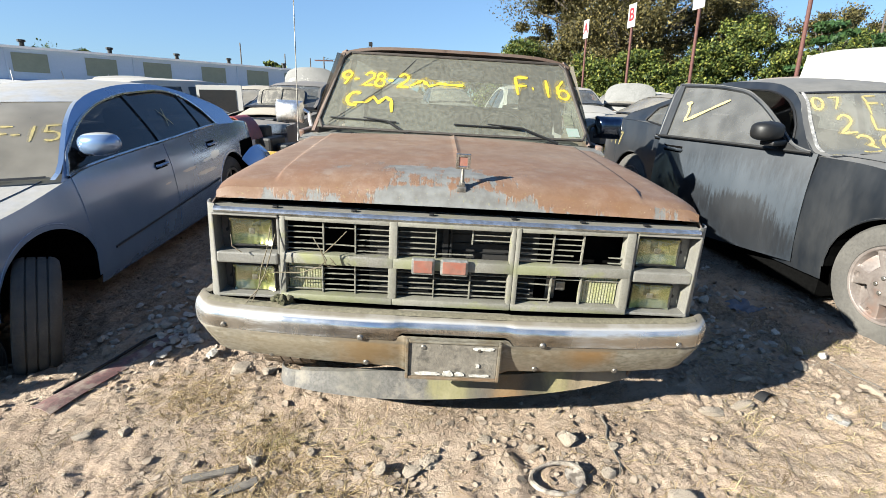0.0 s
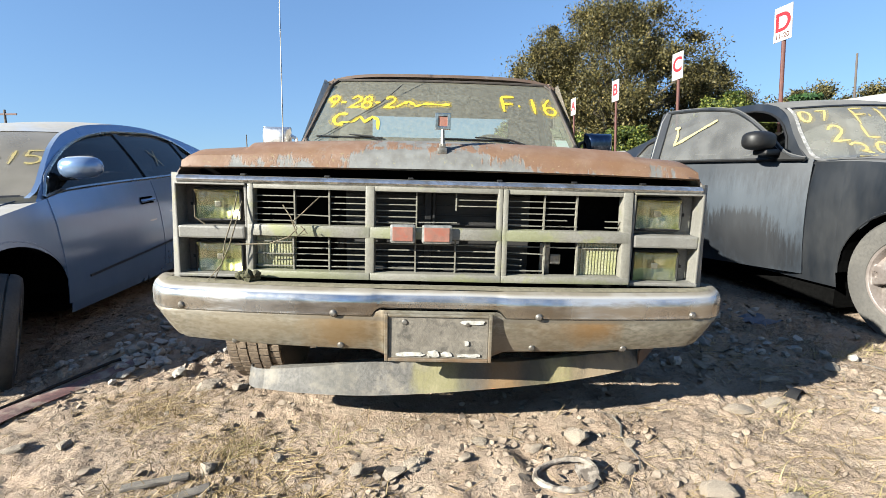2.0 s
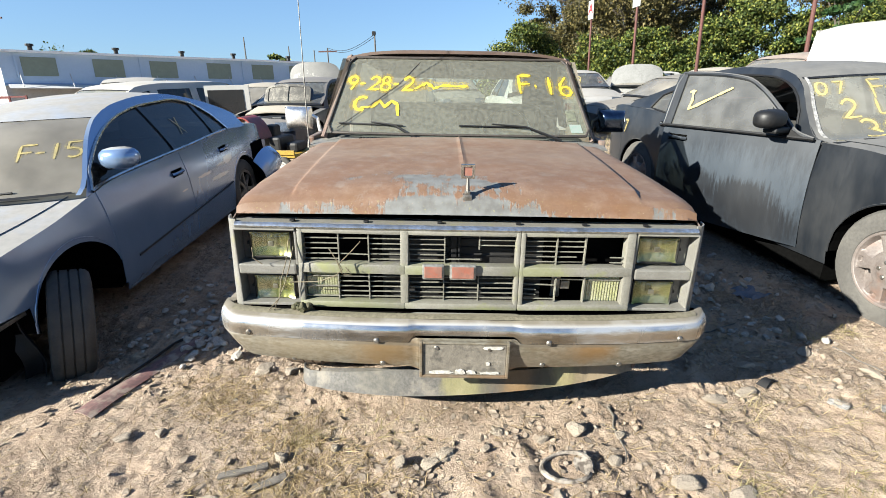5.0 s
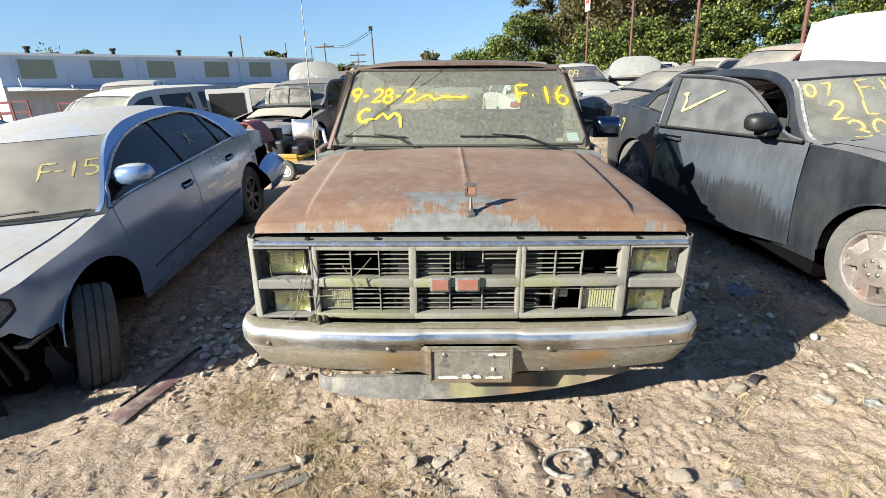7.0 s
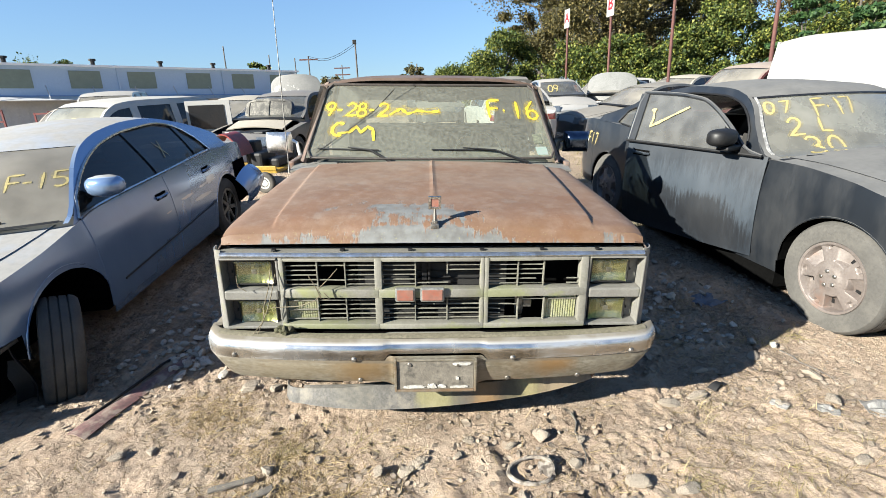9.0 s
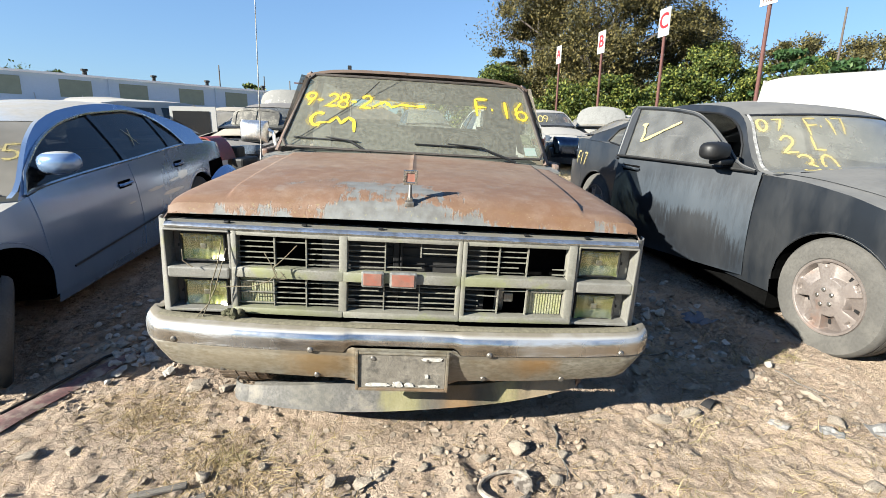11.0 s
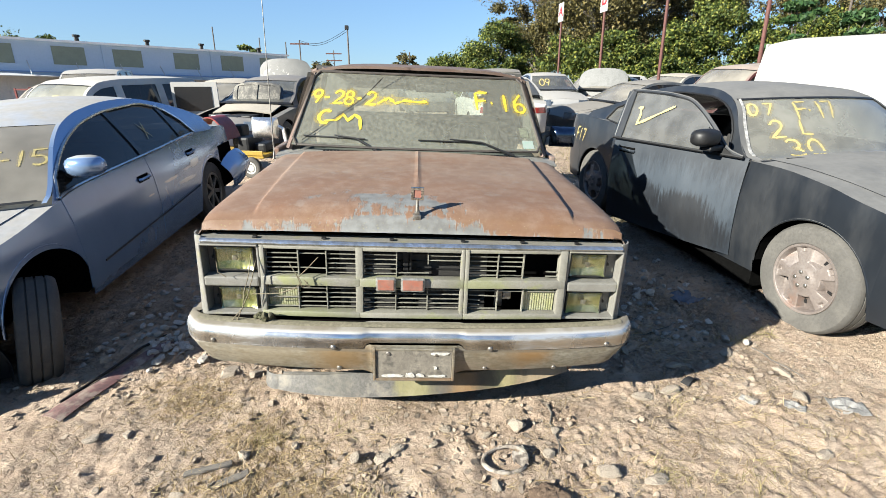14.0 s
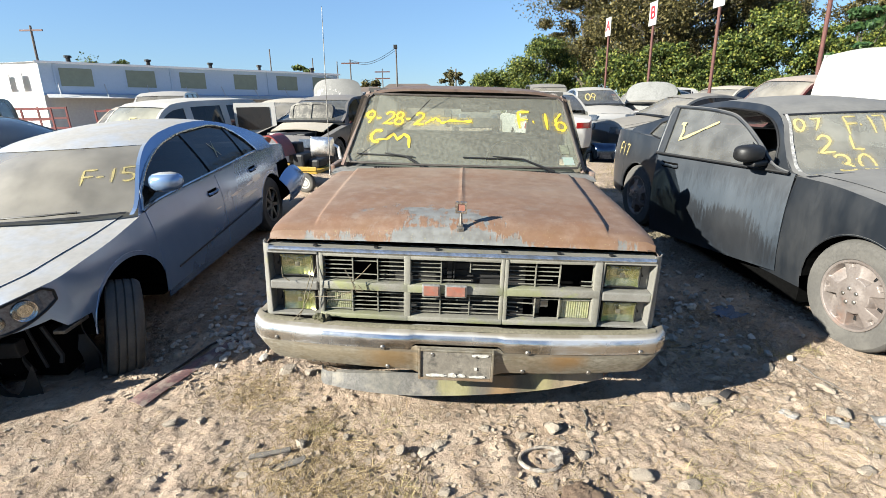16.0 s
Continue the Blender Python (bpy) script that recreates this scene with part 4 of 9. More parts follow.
        for zc in (0.862, 0.668):
            xc = s * (0.812 if s < 0 else 0.800) + (0.0 if zc > 0.8 else (0.0 if s < 0 else 0.006))
            hw, hh = 0.084, 0.056
            lampy = part("headlight", boxes((xc - hw - 0.008, xc + hw + 0.008, 0.2155, 0.2245, zc - hh - 0.008, zc + hh + 0.008), bevel=0.008), BLACK if s > 0 else BEZEL_DARK, T, "clouded rectangular sealed-beam headlight")
            bm = grid(lambda u, v: (xc + (u - 0.5) * 2 * hw * 0.97, 0.1815 + 0.032 * (1 - 0.5 * (2 * u - 1) ** 2 - 0.5 * (2 * v - 1) ** 2) + 0.0003 * math.sin(40 * u + 3 * v), zc + (v - 0.5) * 2 * hh * 0.96), 60, 24)
            part("reflector", bm, REFLECTOR, lampy, "clouded yellowish reflector", True)
            part("bulb", boxes((xc - 0.012, xc + 0.012, 0.19, 0.2, zc - 0.01, zc + 0.012), bevel=0.004), STEEL, lampy, "bulb shield")
            bm = grid(lambda u, v: (xc + (u - 0.5) * 2 * hw, 0.188 - 0.012 * (1 - (2 * u - 1) ** 4) * (1 - (2 * v - 1) ** 4) + 0.0012 * math.sin(44 * u), zc + (v - 0.5) * 2 * hh), 42, 10)
            part("lens", bm, CLEAR, lampy, "clear ribbed lens", True)
            bm = bmesh.new()
            loop = [(xc + i * hw, 0.19, zc + j * hh) for i, j in ((-1, -0.85), (-1, 0.85), (-0.93, 1), (0.93, 1), (1, 0.85), (1, -0.85), (0.93, -1), (-0.93, -1), (-1, -0.85))]
            tube(bm, loop, 0.005, 6)
            part("lamp_ring", bm, BLACK, lampy, "dark retaining ring", True)
            part("adjuster", boxes((xc + s * (hw + 0.016) - 0.004, xc + s * (hw + 0.016) + 0.004, 0.2, 0.224, zc - 0.006, zc + 0.006), bevel=0.002), BLACK, lampy)

    # emblem: plain red blocks with pale edges; the third is lost
    for x0, x1 in ((-0.178, -0.088), (-0.066, 0.042)):
        em = part("emblem", boxes((x0, x1, 0.112, 0.13, 0.744, 0.812), bevel=0.008), PALE, T, "pale-edged faded red emblem block")
        bm = boxes((x0 + 0.009, x1 - 0.009, 0.1085, 0.1135, 0.753, 0.803), bevel=0.002)
        part("emblem_face", bm, RED, em, "faded red face")

    # bumper: a swept section with a polished top band and tapered ends
    def plan(x):
        a = abs(x)
        return 0.012 + 0.045 * (a / 0.9) ** 3 + 0.055 * max(0.0, (a - 0.945) / 0.093) ** 2
    def bottom(x):
        a = abs(x)
        b0 = 0.352 + 0.016 * float(smooth(0.19, 0.24, a)) + 0.02 * (a / 0.92) ** 2
        return b0 + (0.503 - b0) * min(1.0, max(0.0, (a - 0.92) / 0.116))
    section = [(0.086, 0.560), (0.085, 0.597), (0.075, 0.598), (0.045, 0.592), (0.022, 0.583), (0.009, 0.573), (0.002, 0.561), (0.0, 0.548), (0.001, 0.53), (0.002, 0.508), (0.010, 0.501)]
    rise = lambda x, z: 0.026 * float(smooth(0.235, 0.205, abs(x))) * (z < 0.535)
    lower = [(0.010, 0.501, 0), (0.006, 0.0, 0.12), (0.012, 0.0, 0.4), (0.022, 0.0, 0.72), (0.032, 0.0, 0.93), (0.05, 0.0, 1.0), (0.10, 0.0, 1.0)]
    xs = sorted({round(v, 4) for v in list(np.linspace(-1.038, 1.038, 60)) + [s * v for s in (-1, 1) for v in (0.185, 0.192, 0.2, 0.215, 0.235, 0.98, 1.0, 1.02, 1.03)]})
    stations = [(-1.041, 0.34), (-1.043, 0.2)] + [(x, 0.0) for x in xs] + [(1.043, 0.2), (1.041, 0.34)]
    bm = bmesh.new()
    rows = [[bm.verts.new((x - math.copysign(0.9 * o, x) * (back > 0) * (o > 0.03), max(plan(x) + o, back) if back else plan(x) + o + 0.012 * float(smooth(0.24, 0.2, abs(x))), z + rise(x, z))) for o, z in section] for x, back in stations]
    for a, c in zip(rows, rows[1:]):
        for i in range(len(section) - 1):
            bm.faces.new((a[i], a[i + 1], c[i + 1], c[i]))
    bump = part("bumper", bm, BAND, T, "dirty chrome front bumper with rust stains", True)
    part("bumper_ledge", grid(lambda u, v: ((2 * u - 1) * 0.985, plan((2 * u - 1) * 0.985) + 0.045 + 0.037 * v, 0.5935 + 0.006 * min(1, 3 * v)), 40, 4), LEDGE, bump, "dust-caked bumper top", True)
    bm = bmesh.new()
    rows = []
    for x, back in stations:
        b0 = bottom(x)
        ring = []
        inset = -0.004 * float(smooth(0.2, 0.19, abs(x)))
        for o, z, f in lower:
            lip = 0.498 + rise(x, 0.5)
            zz = z + rise(x, z) if z else lip + (b0 - lip) * f
            ring.append(bm.verts.new((x, max(plan(x) + o + inset, back), min(zz, lip + 0.003))))
        rows.append(ring)
    for a, c in zip(rows, rows[1:]):
        for i in range(len(lower) - 1):
            bm.faces.new((a[i], a[i + 1], c[i + 1], c[i]))
    part("bumper_face", bm, BUMPER, bump, "grimy chrome bumper face with orange rust", True)
    # black sheets that paint the shade above and behind the bumper
    part("gap_filler", boxes((-0.93, 0.93, 0.085, 0.2, 0.566, 0.574)), VOID, bump)
    part("bumper_back", boxes((-0.9, 0.9, 0.16, 0.17, 0.42, 0.59)), VOID, bump)
    pb = part("plate_bracket", boxes((-0.172, 0.172, 0.004, 0.012, 0.362, 0.512), bevel=0.003), mat("caked_grey_plate", (0.17, 0.15, 0.122), (0.29, 0.258, 0.21), rough=0.7, scale=20, fine=120, bump=0.4, spots=1, spot_colour=(0.10, 0.09, 0.075), spot_scale=22, spot_cut=(0.52, 0.66)), bump, "caked grey plate bracket with white remnants")
    part("bracket_rim", boxes((-0.184, -0.172, -0.004, 0.02, 0.352, 0.52), (0.172, 0.184, -0.004, 0.02, 0.352, 0.52), (-0.172, 0.172, -0.004, 0.014, 0.352, 0.364), (-0.172, 0.172, -0.002, 0.014, 0.510, 0.52), bevel=0.003), BUMPER, bump)
    WHITE = mat("chipped_white", (0.80, 0.78, 0.72), (0.55, 0.52, 0.46), rough=0.7, scale=30)
    rnd = random.Random(17)
    for x0, x1, z0, z1 in ((0.075, 0.158, 0.486, 0.502), (-0.155, -0.04, 0.370, 0.384), (-0.04, 0.005, 0.368, 0.392), (0.01, 0.05, 0.369, 0.388), (0.06, 0.15, 0.370, 0.382), (0.09, 0.105, 0.41, 0.43)):
        bm = bmesh.new()
        cx, cz, rx, rz = (x0 + x1) / 2, (z0 + z1) / 2, (x1 - x0) / 2, (z1 - z0) / 2
        loop = [bm.verts.new((cx + rx * rnd.uniform(0.7, 1.1) * math.copysign(abs(math.cos(k * 0.4488)) ** 0.5, math.cos(k * 0.4488)), 0.0035, cz + rz * rnd.uniform(0.6, 1.15) * math.copysign(abs(math.sin(k * 0.4488)) ** 0.5, math.sin(k * 0.4488)))) for k in range(14)]
        ext = bmesh.ops.extrude_face_region(bm, geom=[bm.faces.new(loop)])
        for v in [g for g in ext["geom"] if isinstance(g, bmesh.types.BMVert)]:
            v.co.y = -0.0005
        part("remnant", bm, WHITE, pb, "white chipped remnant")
    for x, z, o in ((-0.895, 0.520, 0), (0.895, 0.520, 0), (-0.36, 0.513, 0), (0.345, 0.513, 0), (-0.34, 0.392, 0.025), (0.33, 0.395, 0.025), (0.66, 0.392, 0.03), (-0.72, 0.392, 0.035), (-0.115, 0.49, -0.006), (0.1, 0.488, -0.006)):
        bm = lathe([(0.0, -0.016), (0.008, -0.014), (0.013, -0.008), (0.015, 0.002), (0.018, 0.004)], 14)
        bmesh.ops.rotate(bm, cent=(0, 0, 0), matrix=Matrix.Rotation(radians(90), 3, "Z"), verts=bm.verts)
        bmesh.ops.translate(bm, vec=(x, plan(x) + o + 0.008, z), verts=bm.verts)
        part("bolt", bm, STEEL, bump, "", True)
    # air dam hanging loose
    top = curve([(-0.68, 0.212), (-0.5, 0.245), (-0.2, 0.29), (0.2, 0.298), (0.5, 0.315), (0.79, 0.325)])
    low_z = curve([(-0.68, 0.143), (-0.3, 0.162), (0.0, 0.188), (0.2, 0.207), (0.5, 0.232), (0.79, 0.262)])
    def dam(u, v):
        x = -0.68 + 1.47 * u
        return (x, 0.11 + 0.10 * abs(2 * u - 1) ** 3 + 0.03 * v + 0.006 * math.sin(9 * u), low_z(x) + (top(x) - low_z(x)) * v)
    part("air_dam", grid(dam, 40, 6, 0.006), DAM, T, "loose hanging stained grey air dam", True)
    part("dam_corner", grid(lambda u, v: (-0.678 - 0.085 * math.sin(1.57 * u), 0.2115 + 0.029 * v + 0.10 * u * u, 0.1775 + (v - 0.5) * 0.070 * (1 - 0.5 * u ** 4) - 0.003 * u), 10, 5, 0.006), DAM, T, "torn rounded end of the air dam", True)
    part("dam_flange", grid(lambda u, v: (-0.66 + 1.42 * u, dam((1.42 * u + 0.02) / 1.47, 1.0)[1] + 0.002 + 0.022 * v, top(-0.66 + 1.42 * u) - 0.002 + 0.004 * v + 0.003 * math.sin(23 * u)), 40, 2, 0.004), DAM, T, "worn top flange of the air dam", True)
    part("dam_end", grid(lambda u, v: (0.79 + 0.13 * u, 0.215 + 0.16 * u, 0.262 + 0.063 * v + 0.02 * u), 6, 4, 0.006), TARNISH, T, "rusty brown end of the air dam", True)

    # dark underside and frame; a plain black block paints the engine bay's shade
    part("frame_rail", boxes((-0.42, -0.34, 0.3, 5.0, 0.34, 0.48), (0.34, 0.42, 0.3, 5.0, 0.34, 0.48), (-0.42, 0.42, 0.55, 0.7, 0.3, 0.42)), TARNISH, T, "rusty frame rails")
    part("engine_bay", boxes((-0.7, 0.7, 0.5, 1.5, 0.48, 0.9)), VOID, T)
    # cowl and cab
    part("cowl", grid(lambda u, v: ((u - 0.5) * 1.96, 1.52 + 0.14 * v, 1.105 + 0.022 * v - 0.03 * (2 * u - 1) ** 4), 20, 3, 0.01), BEZEL, T, "pale grey cowl", True)
    for k in range(54):
        x = -0.66 + k * 0.0245
        part("vent_slot", boxes((x, x + 0.012, 1.565, 1.60, 1.108, 1.123)), BLACK, T)
    # cab profile in y, z
    W0, W1 = 0.92, 0.795

    def on_glass(a, b, lift=0.0):
        """a: -1..1 across, b: 0..1 up the windshield."""
        x = a * (W0 + (W1 - W0) * b)
        y = 1.62 + 0.50 * b - 0.07 * (1 - a * a)
        z = 1.135 + 0.505 * b
        return (x, y - lift * 0.72, z + lift * 0.69)
    part("windshield", grid(lambda u, v: on_glass((2 * u - 1) * 0.97, 0.02 + 0.96 * v), 24, 10), WINDSHIELD, T, "dusty windshield with sprayed marks", True)
    bm = bmesh.new()
    loop = [(-0.97, 0.1), (-0.97, 0.9), (-0.93, 0.97), (0.93, 0.97), (0.97, 0.9), (0.97, 0.1), (0.93, 0.02), (-0.93, 0.02), (-0.97, 0.1)]
    pts = []
    for p, q in zip(loop, loop[1:]):
        for k in range(10):
            pts.append(on_glass(p[0] + (q[0] - p[0]) * k / 10, p[1] + (q[1] - p[1]) * k / 10, 0.006))
    tube(bm, pts + pts[:1], 0.009, 6, False)
    part("windshield_seal", bm, mat("dusty_brown_seal", (0.09, 0.07, 0.055), (0.05, 0.042, 0.036), rough=0.8, scale=12), T, "dusty rubber windshield seal", True)
    for s in (-1, 1):
        bm = grid(lambda u, v, s=s: ((s * (W0 + (W1 - W0) * v) + s * (-0.014 + 0.045 * u)), 1.62 + 0.50 * v + 0.10 * u * (1 - 0.3 * v), 1.12 + 0.53 * v - 0.012 * u), 6, 10, 0.02)
        part("pillar", bm, ROOF_RUST, T, "rust-brown windshield pillar", True)
        # door with window
        bm = boxes((s * 0.985 - 0.03, s * 0.985 + 0.012, 1.62, 2.62, 0.48, 1.12), bevel=0.012)
        door = part("door", bm, FENDER_PAINT, T, "faded brown cab door")
        part("door_window", grid(lambda u, v, s=s: (s * (0.955 - 0.13 * v), 1.75 + 0.25 * v * 1.0 + (0.85 - 0.25 * v) * u, 1.12 + 0.50 * v), 2, 2), PANE, door, "side window")
        part("window_post", grid(lambda u, v, s=s: (s * (0.965 - 0.135 * v), 2.60 + 0.25 * u, 1.1 + 0.55 * v), 2, 4, 0.02), FENDER_PAINT, door)
        part("rocker", boxes((s * 0.96 - 0.03, s * 0.96 + 0.03, 1.6, 2.9, 0.4, 0.49), bevel=0.01), FENDER_PAINT, T)
    def roof(u, v):
        x = (2 * u - 1)
        y = 2.10 + 0.98 * v - 0.045 * (1 - x * x) * (1 - v)
        z = 1.648 + 0.05 * (1 - x**4) * (1 - 0.35 * (2 * v - 1) ** 2)
        return (x * (0.825 - 0.01 * v), y, z - 0.03 * abs(x) ** 8)
    part("roof", grid(roof, 24, 10, 0.02), ROOF_RUST, T, "rusty brown cab roof", True)
    part("cab_back", boxes((-0.95, 0.95, 2.95, 3.0, 0.5, 1.15), (-0.95, -0.62, 2.95, 3.0, 1.15, 1.66), (0.62, 0.95, 2.95, 3.0, 1.15, 1.66), (-0.62, 0.62, 2.95, 3.0, 1.48, 1.66)), DASH, T, "cab back panel")
    part("rear_window", grid(lambda u, v: (-0.62 + 1.24 * u, 2.975, 1.15 + 0.33 * v), 2, 2), REAR_PANE, T, "cab rear window")
    part("cab_floor", boxes((-0.93, 0.93, 1.6, 2.97, 0.45, 0.5)), DASH, T)
    dash = part("dashboard", boxes((-0.86, 0.86, 1.68, 1.95, 0.85, 1.12), bevel=0.03), DASH, T, "grey dashboard")
    part("bench_seat", boxes((-0.75, 0.75, 2.25, 2.75, 0.55, 0.85), (-0.75, 0.75, 2.7, 2.88, 0.8, 1.28), bevel=0.05), SEAT, T, "grey bench seat")
    bm = bmesh.new()
    ring = [(0.38 + 0.19 * math.cos(a), 2.06 + 0.09 * math.sin(a), 1.10 + 0.17 * math.sin(a)) for a in np.linspace(0, 2 * math.pi, 28)]
    tube(bm, ring, 0.012, 6, False)
    tube(bm, [(0.2, 2.06, 1.10), (0.38, 2.0, 1.07), (0.56, 2.06, 1.10)], 0.012, 6)
    tube(bm, [(0.38, 2.0, 1.07), (0.38, 1.85, 0.98)], 0.03, 8)
    part("steering_wheel", bm, BLACK, T, "black steering wheel", True)
    part("inside_mirror", boxes((-0.03, 0.21, 2.16, 2.18, 1.50, 1.56), bevel=0.012), BLACK, T, "inside rear-view mirror")
    # wipers
    for x0, x1, xp, b1 in ((-0.82, -0.38, -0.28, 0.1), (0.0, 0.45, 0.68, 0.09)):
        bm = bmesh.new()
        a, c = on_glass(x0 / W0, 0.125, 0.012), on_glass(x1 / W0, 0.115, 0.012)
        tube(bm, [a, c], 0.006, 6)
        mid = on_glass((x0 + x1) / 2 / W0, 0.14, 0.02)
        tube(bm, [(xp, 1.56, 1.125), on_glass((xp * 0.5 + (x0 + x1) * 0.25) / W0, 0.1, 0.03), mid], [0.011, 0.007, 0.005], 6)
        part("wiper", bm, BLACK, T, "black wiper arm and blade", True)
    # mirrors: chrome on its bracket; the other cased in black
    SHINE = mat("bright_mirror_chrome", (0.9, 0.89, 0.87), (0.75, 0.73, 0.7), rough=0.4, metal=1.0, bump=0.03, rough_var=0.04)
    DARK_SHINE = mat("dark_mirror_shell", (0.10, 0.13, 0.19), (0.06, 0.08, 0.12), rough=0.12, metal=1.0, bump=0.02, rough_var=0.03)
    for s, xc, zc in ((-1, -1.17, 1.205), (1, 1.135, 1.215)):
        def cup(u, v, xc=xc, zc=zc):
            a, c = 2 * u - 1, 2 * v - 1
            return (xc + 0.102 * a * (1 - 0.06 * c * c), 2.0 - 0.075 * max(0.0, 1 - abs(a) ** 3.4) ** 0.5 * max(0.0, 1 - abs(c) ** 3.4) ** 0.5, zc + 0.078 * c)
        mir = part("wing_mirror", grid(cup, 16, 14), SHINE if s < 0 else DARK_SHINE, T, "chrome wing mirror on a bent bracket" if s < 0 else "dark wing mirror on a black bracket", True)
        part("mirror_back", boxes((xc - 0.1, xc + 0.1, 1.998, 2.008, zc - 0.076, zc + 0.076), bevel=0.004), BLACK, mir)
        bm = bmesh.new()
        tube(bm, [(xc - s * 0.09, 2.0, zc + 0.02), (xc - s * 0.135, 1.99, zc), (xc - s * 0.15, 1.97, zc - 0.06), (s * 0.99, 1.9, 1.09)], 0.013, 8)
        part("mirror_arm", bm, SHINE if s < 0 else BLACK, mir, "", True)
    # whip antenna
    bm = bmesh.new()
    tube(bm, [(-0.985, 1.53, 1.06), (-0.985, 1.53, 1.12), (-0.99, 1.55, 2.2)], [0.012, 0.004, 0.0022], 6)
    part("antenna", bm, STEEL, T, "thin whip antenna", True)
    # stickers and crack
    part("sticker", grid(lambda u, v: on_glass(0.83 + 0.09 * u, 0.06 + 0.1 * v, 0.003), 1, 1), mat("green_sticker", (0.22, 0.36, 0.28), (0.5, 0.55, 0.5), rough=0.5, scale=60), T, "small faded green sticker")
    part("sticker", grid(lambda u, v: on_glass(0.83 + 0.07 * u, 0.2 + 0.12 * v, 0.003), 1, 1), mat("scraped_sticker", (0.32, 0.34, 0.22), (0.15, 0.16, 0.12), rough=0.8, scale=50), T, "scraped old sticker")
    bm = bmesh.new()
    ribbon(bm, [(-0.9, 0.08), (-0.7, 0.36), (-0.5, 0.62), (-0.34, 0.93)], 0.006, 0.002, on_glass, 4)
    part("crack", bm, BLACK, T, "long crack in the windshield")
    # sprayed marks; a is scaled so that a square on the glass stays square
    def mark(a, b, lift=0.0):
        return on_glass(a / 0.83, b / 0.72, lift)
    sprayed("spray_mark", "9-28-2", mark, -0.77, 0.395, 0.125, 0.026, T, YELLOW, 0.78, ragged=0.35)
    bm = bmesh.new()
    ribbon(bm, [(-0.30, 0.41), (-0.22, 0.47), (-0.17, 0.42), (-0.1, 0.45), (-0.03, 0.44), (0.06, 0.445)], 0.022, 0.004, mark, 4, 0.5, 9)
    part("spray_mark", bm, YELLOW, T, "smeared yellow spray")
    bm = bmesh.new()
    ribbon(bm, [(-0.34, 0.43), (-0.2, 0.45), (-0.05, 0.445), (0.07, 0.45)], 0.085, 0.002, mark, 5, 0.4, 19)
    part("spray_mark", bm, MIST[YELLOW], T, "thin yellow smear")
    sprayed("spray_mark", "C", mark, -0.68, 0.21, 0.125, 0.029, T, YELLOW, ragged=0.3)
    bm = bmesh.new()
    ribbon(bm, [(-0.64, 0.235), (-0.56, 0.245), (-0.52, 0.30), (-0.48, 0.245), (-0.44, 0.30), (-0.40, 0.27), (-0.385, 0.17)], 0.022, 0.0045, mark, 5, 0.3, 4)
    part("spray_mark", bm, YELLOW, T, "sprayed yellow mark")
    sprayed("spray_mark", "F.16", mark, 0.42, 0.385, 0.165, 0.03, T, YELLOW, 0.68, -0.03, ragged=0.35)
    # bed and wheels
    part("bed", boxes((-1.0, -0.95, 3.05, 5.1, 0.5, 1.05), (0.95, 1.0, 3.05, 5.1, 0.5, 1.05), (-0.95, 0.95, 3.05, 3.1, 0.5, 1.05), (-0.95, 0.95, 3.1, 5.1, 0.55, 0.6), bevel=0.01), FENDER_PAINT, T, "brown pickup bed")
    part("tailgate", boxes((-0.94, 0.94, 5.05, 5.1, 0.6, 1.05), bevel=0.01), FENDER_PAINT, T)
    for s in (-1, 1):
        front = wheel(T, 0.80 if s > 0 else -0.80, 0.95 if s > 0 else 0.77, 0.33 + 0.02 * (s > 0), 0.347, 0.23, 0.19, s, rim_mat=TARNISH, tyre_mat=RUBBER)
        bm = bmesh.new()
        for k in range(60):
            for row, xx in enumerate((-0.092, -0.046, 0.0, 0.046, 0.092)):
                a0 = 2 * math.pi * (k + 0.5 * (row % 2)) / 60
                box(bm, xx - 0.0195, xx + 0.0195, -0.015, 0.015, 0.335, 0.357 - 0.006 * (abs(xx) > 0.08), 0.0, Matrix.Rotation(a0, 4, "X"))
        part("tread", bm, MUDDY, front, "mud-brown blocks of the tread")
        wheel(T, s * 0.80, 4.2, 0.34, 0.355, 0.23, 0.19, s, rim_mat=TARNISH)
    # a dead vine caught in the grille, a lump of dirt on the bumper
    rnd = random.Random(5)
    vine = mat("dead_vine", (0.30, 0.26, 0.17), (0.2, 0.16, 0.1), rough=0.9)
    for path in ([(-0.72, 0.14, 0.905), (-0.73, 0.11, 0.82), (-0.755, 0.1, 0.74), (-0.77, 0.10, 0.66), (-0.82, 0.1, 0.60)],
                 [(-0.7, 0.12, 0.88), (-0.71, 0.1, 0.80), (-0.74, 0.1, 0.72), (-0.8, 0.1, 0.60)],
                 [(-0.43, 0.13, 0.9), (-0.47, 0.11, 0.86), (-0.51, 0.1, 0.815), (-0.5, 0.1, 0.79), (-0.53, 0.1, 0.76), (-0.6, 0.1, 0.735), (-0.72, 0.1, 0.73)],
                 [(-0.55, 0.12, 0.87), (-0.52, 0.1, 0.83), (-0.5, 0.1, 0.77)],
                 [(-0.88, 0.15, 0.86), (-0.87, 0.13, 0.82), (-0.83, 0.13, 0.795)],
                 [(-0.49, 0.1, 0.80), (-0.46, 0.09, 0.775), (-0.50, 0.1, 0.765), (-0.47, 0.1, 0.79)]):
        bm = bmesh.new()
        tube(bm, [(x + rnd.uniform(-0.004, 0.004), y, z) for x, y, z in path], 0.0022, 5)
        part("vine_stem", bm, vine, T, "dead vine stem caught in the grille")
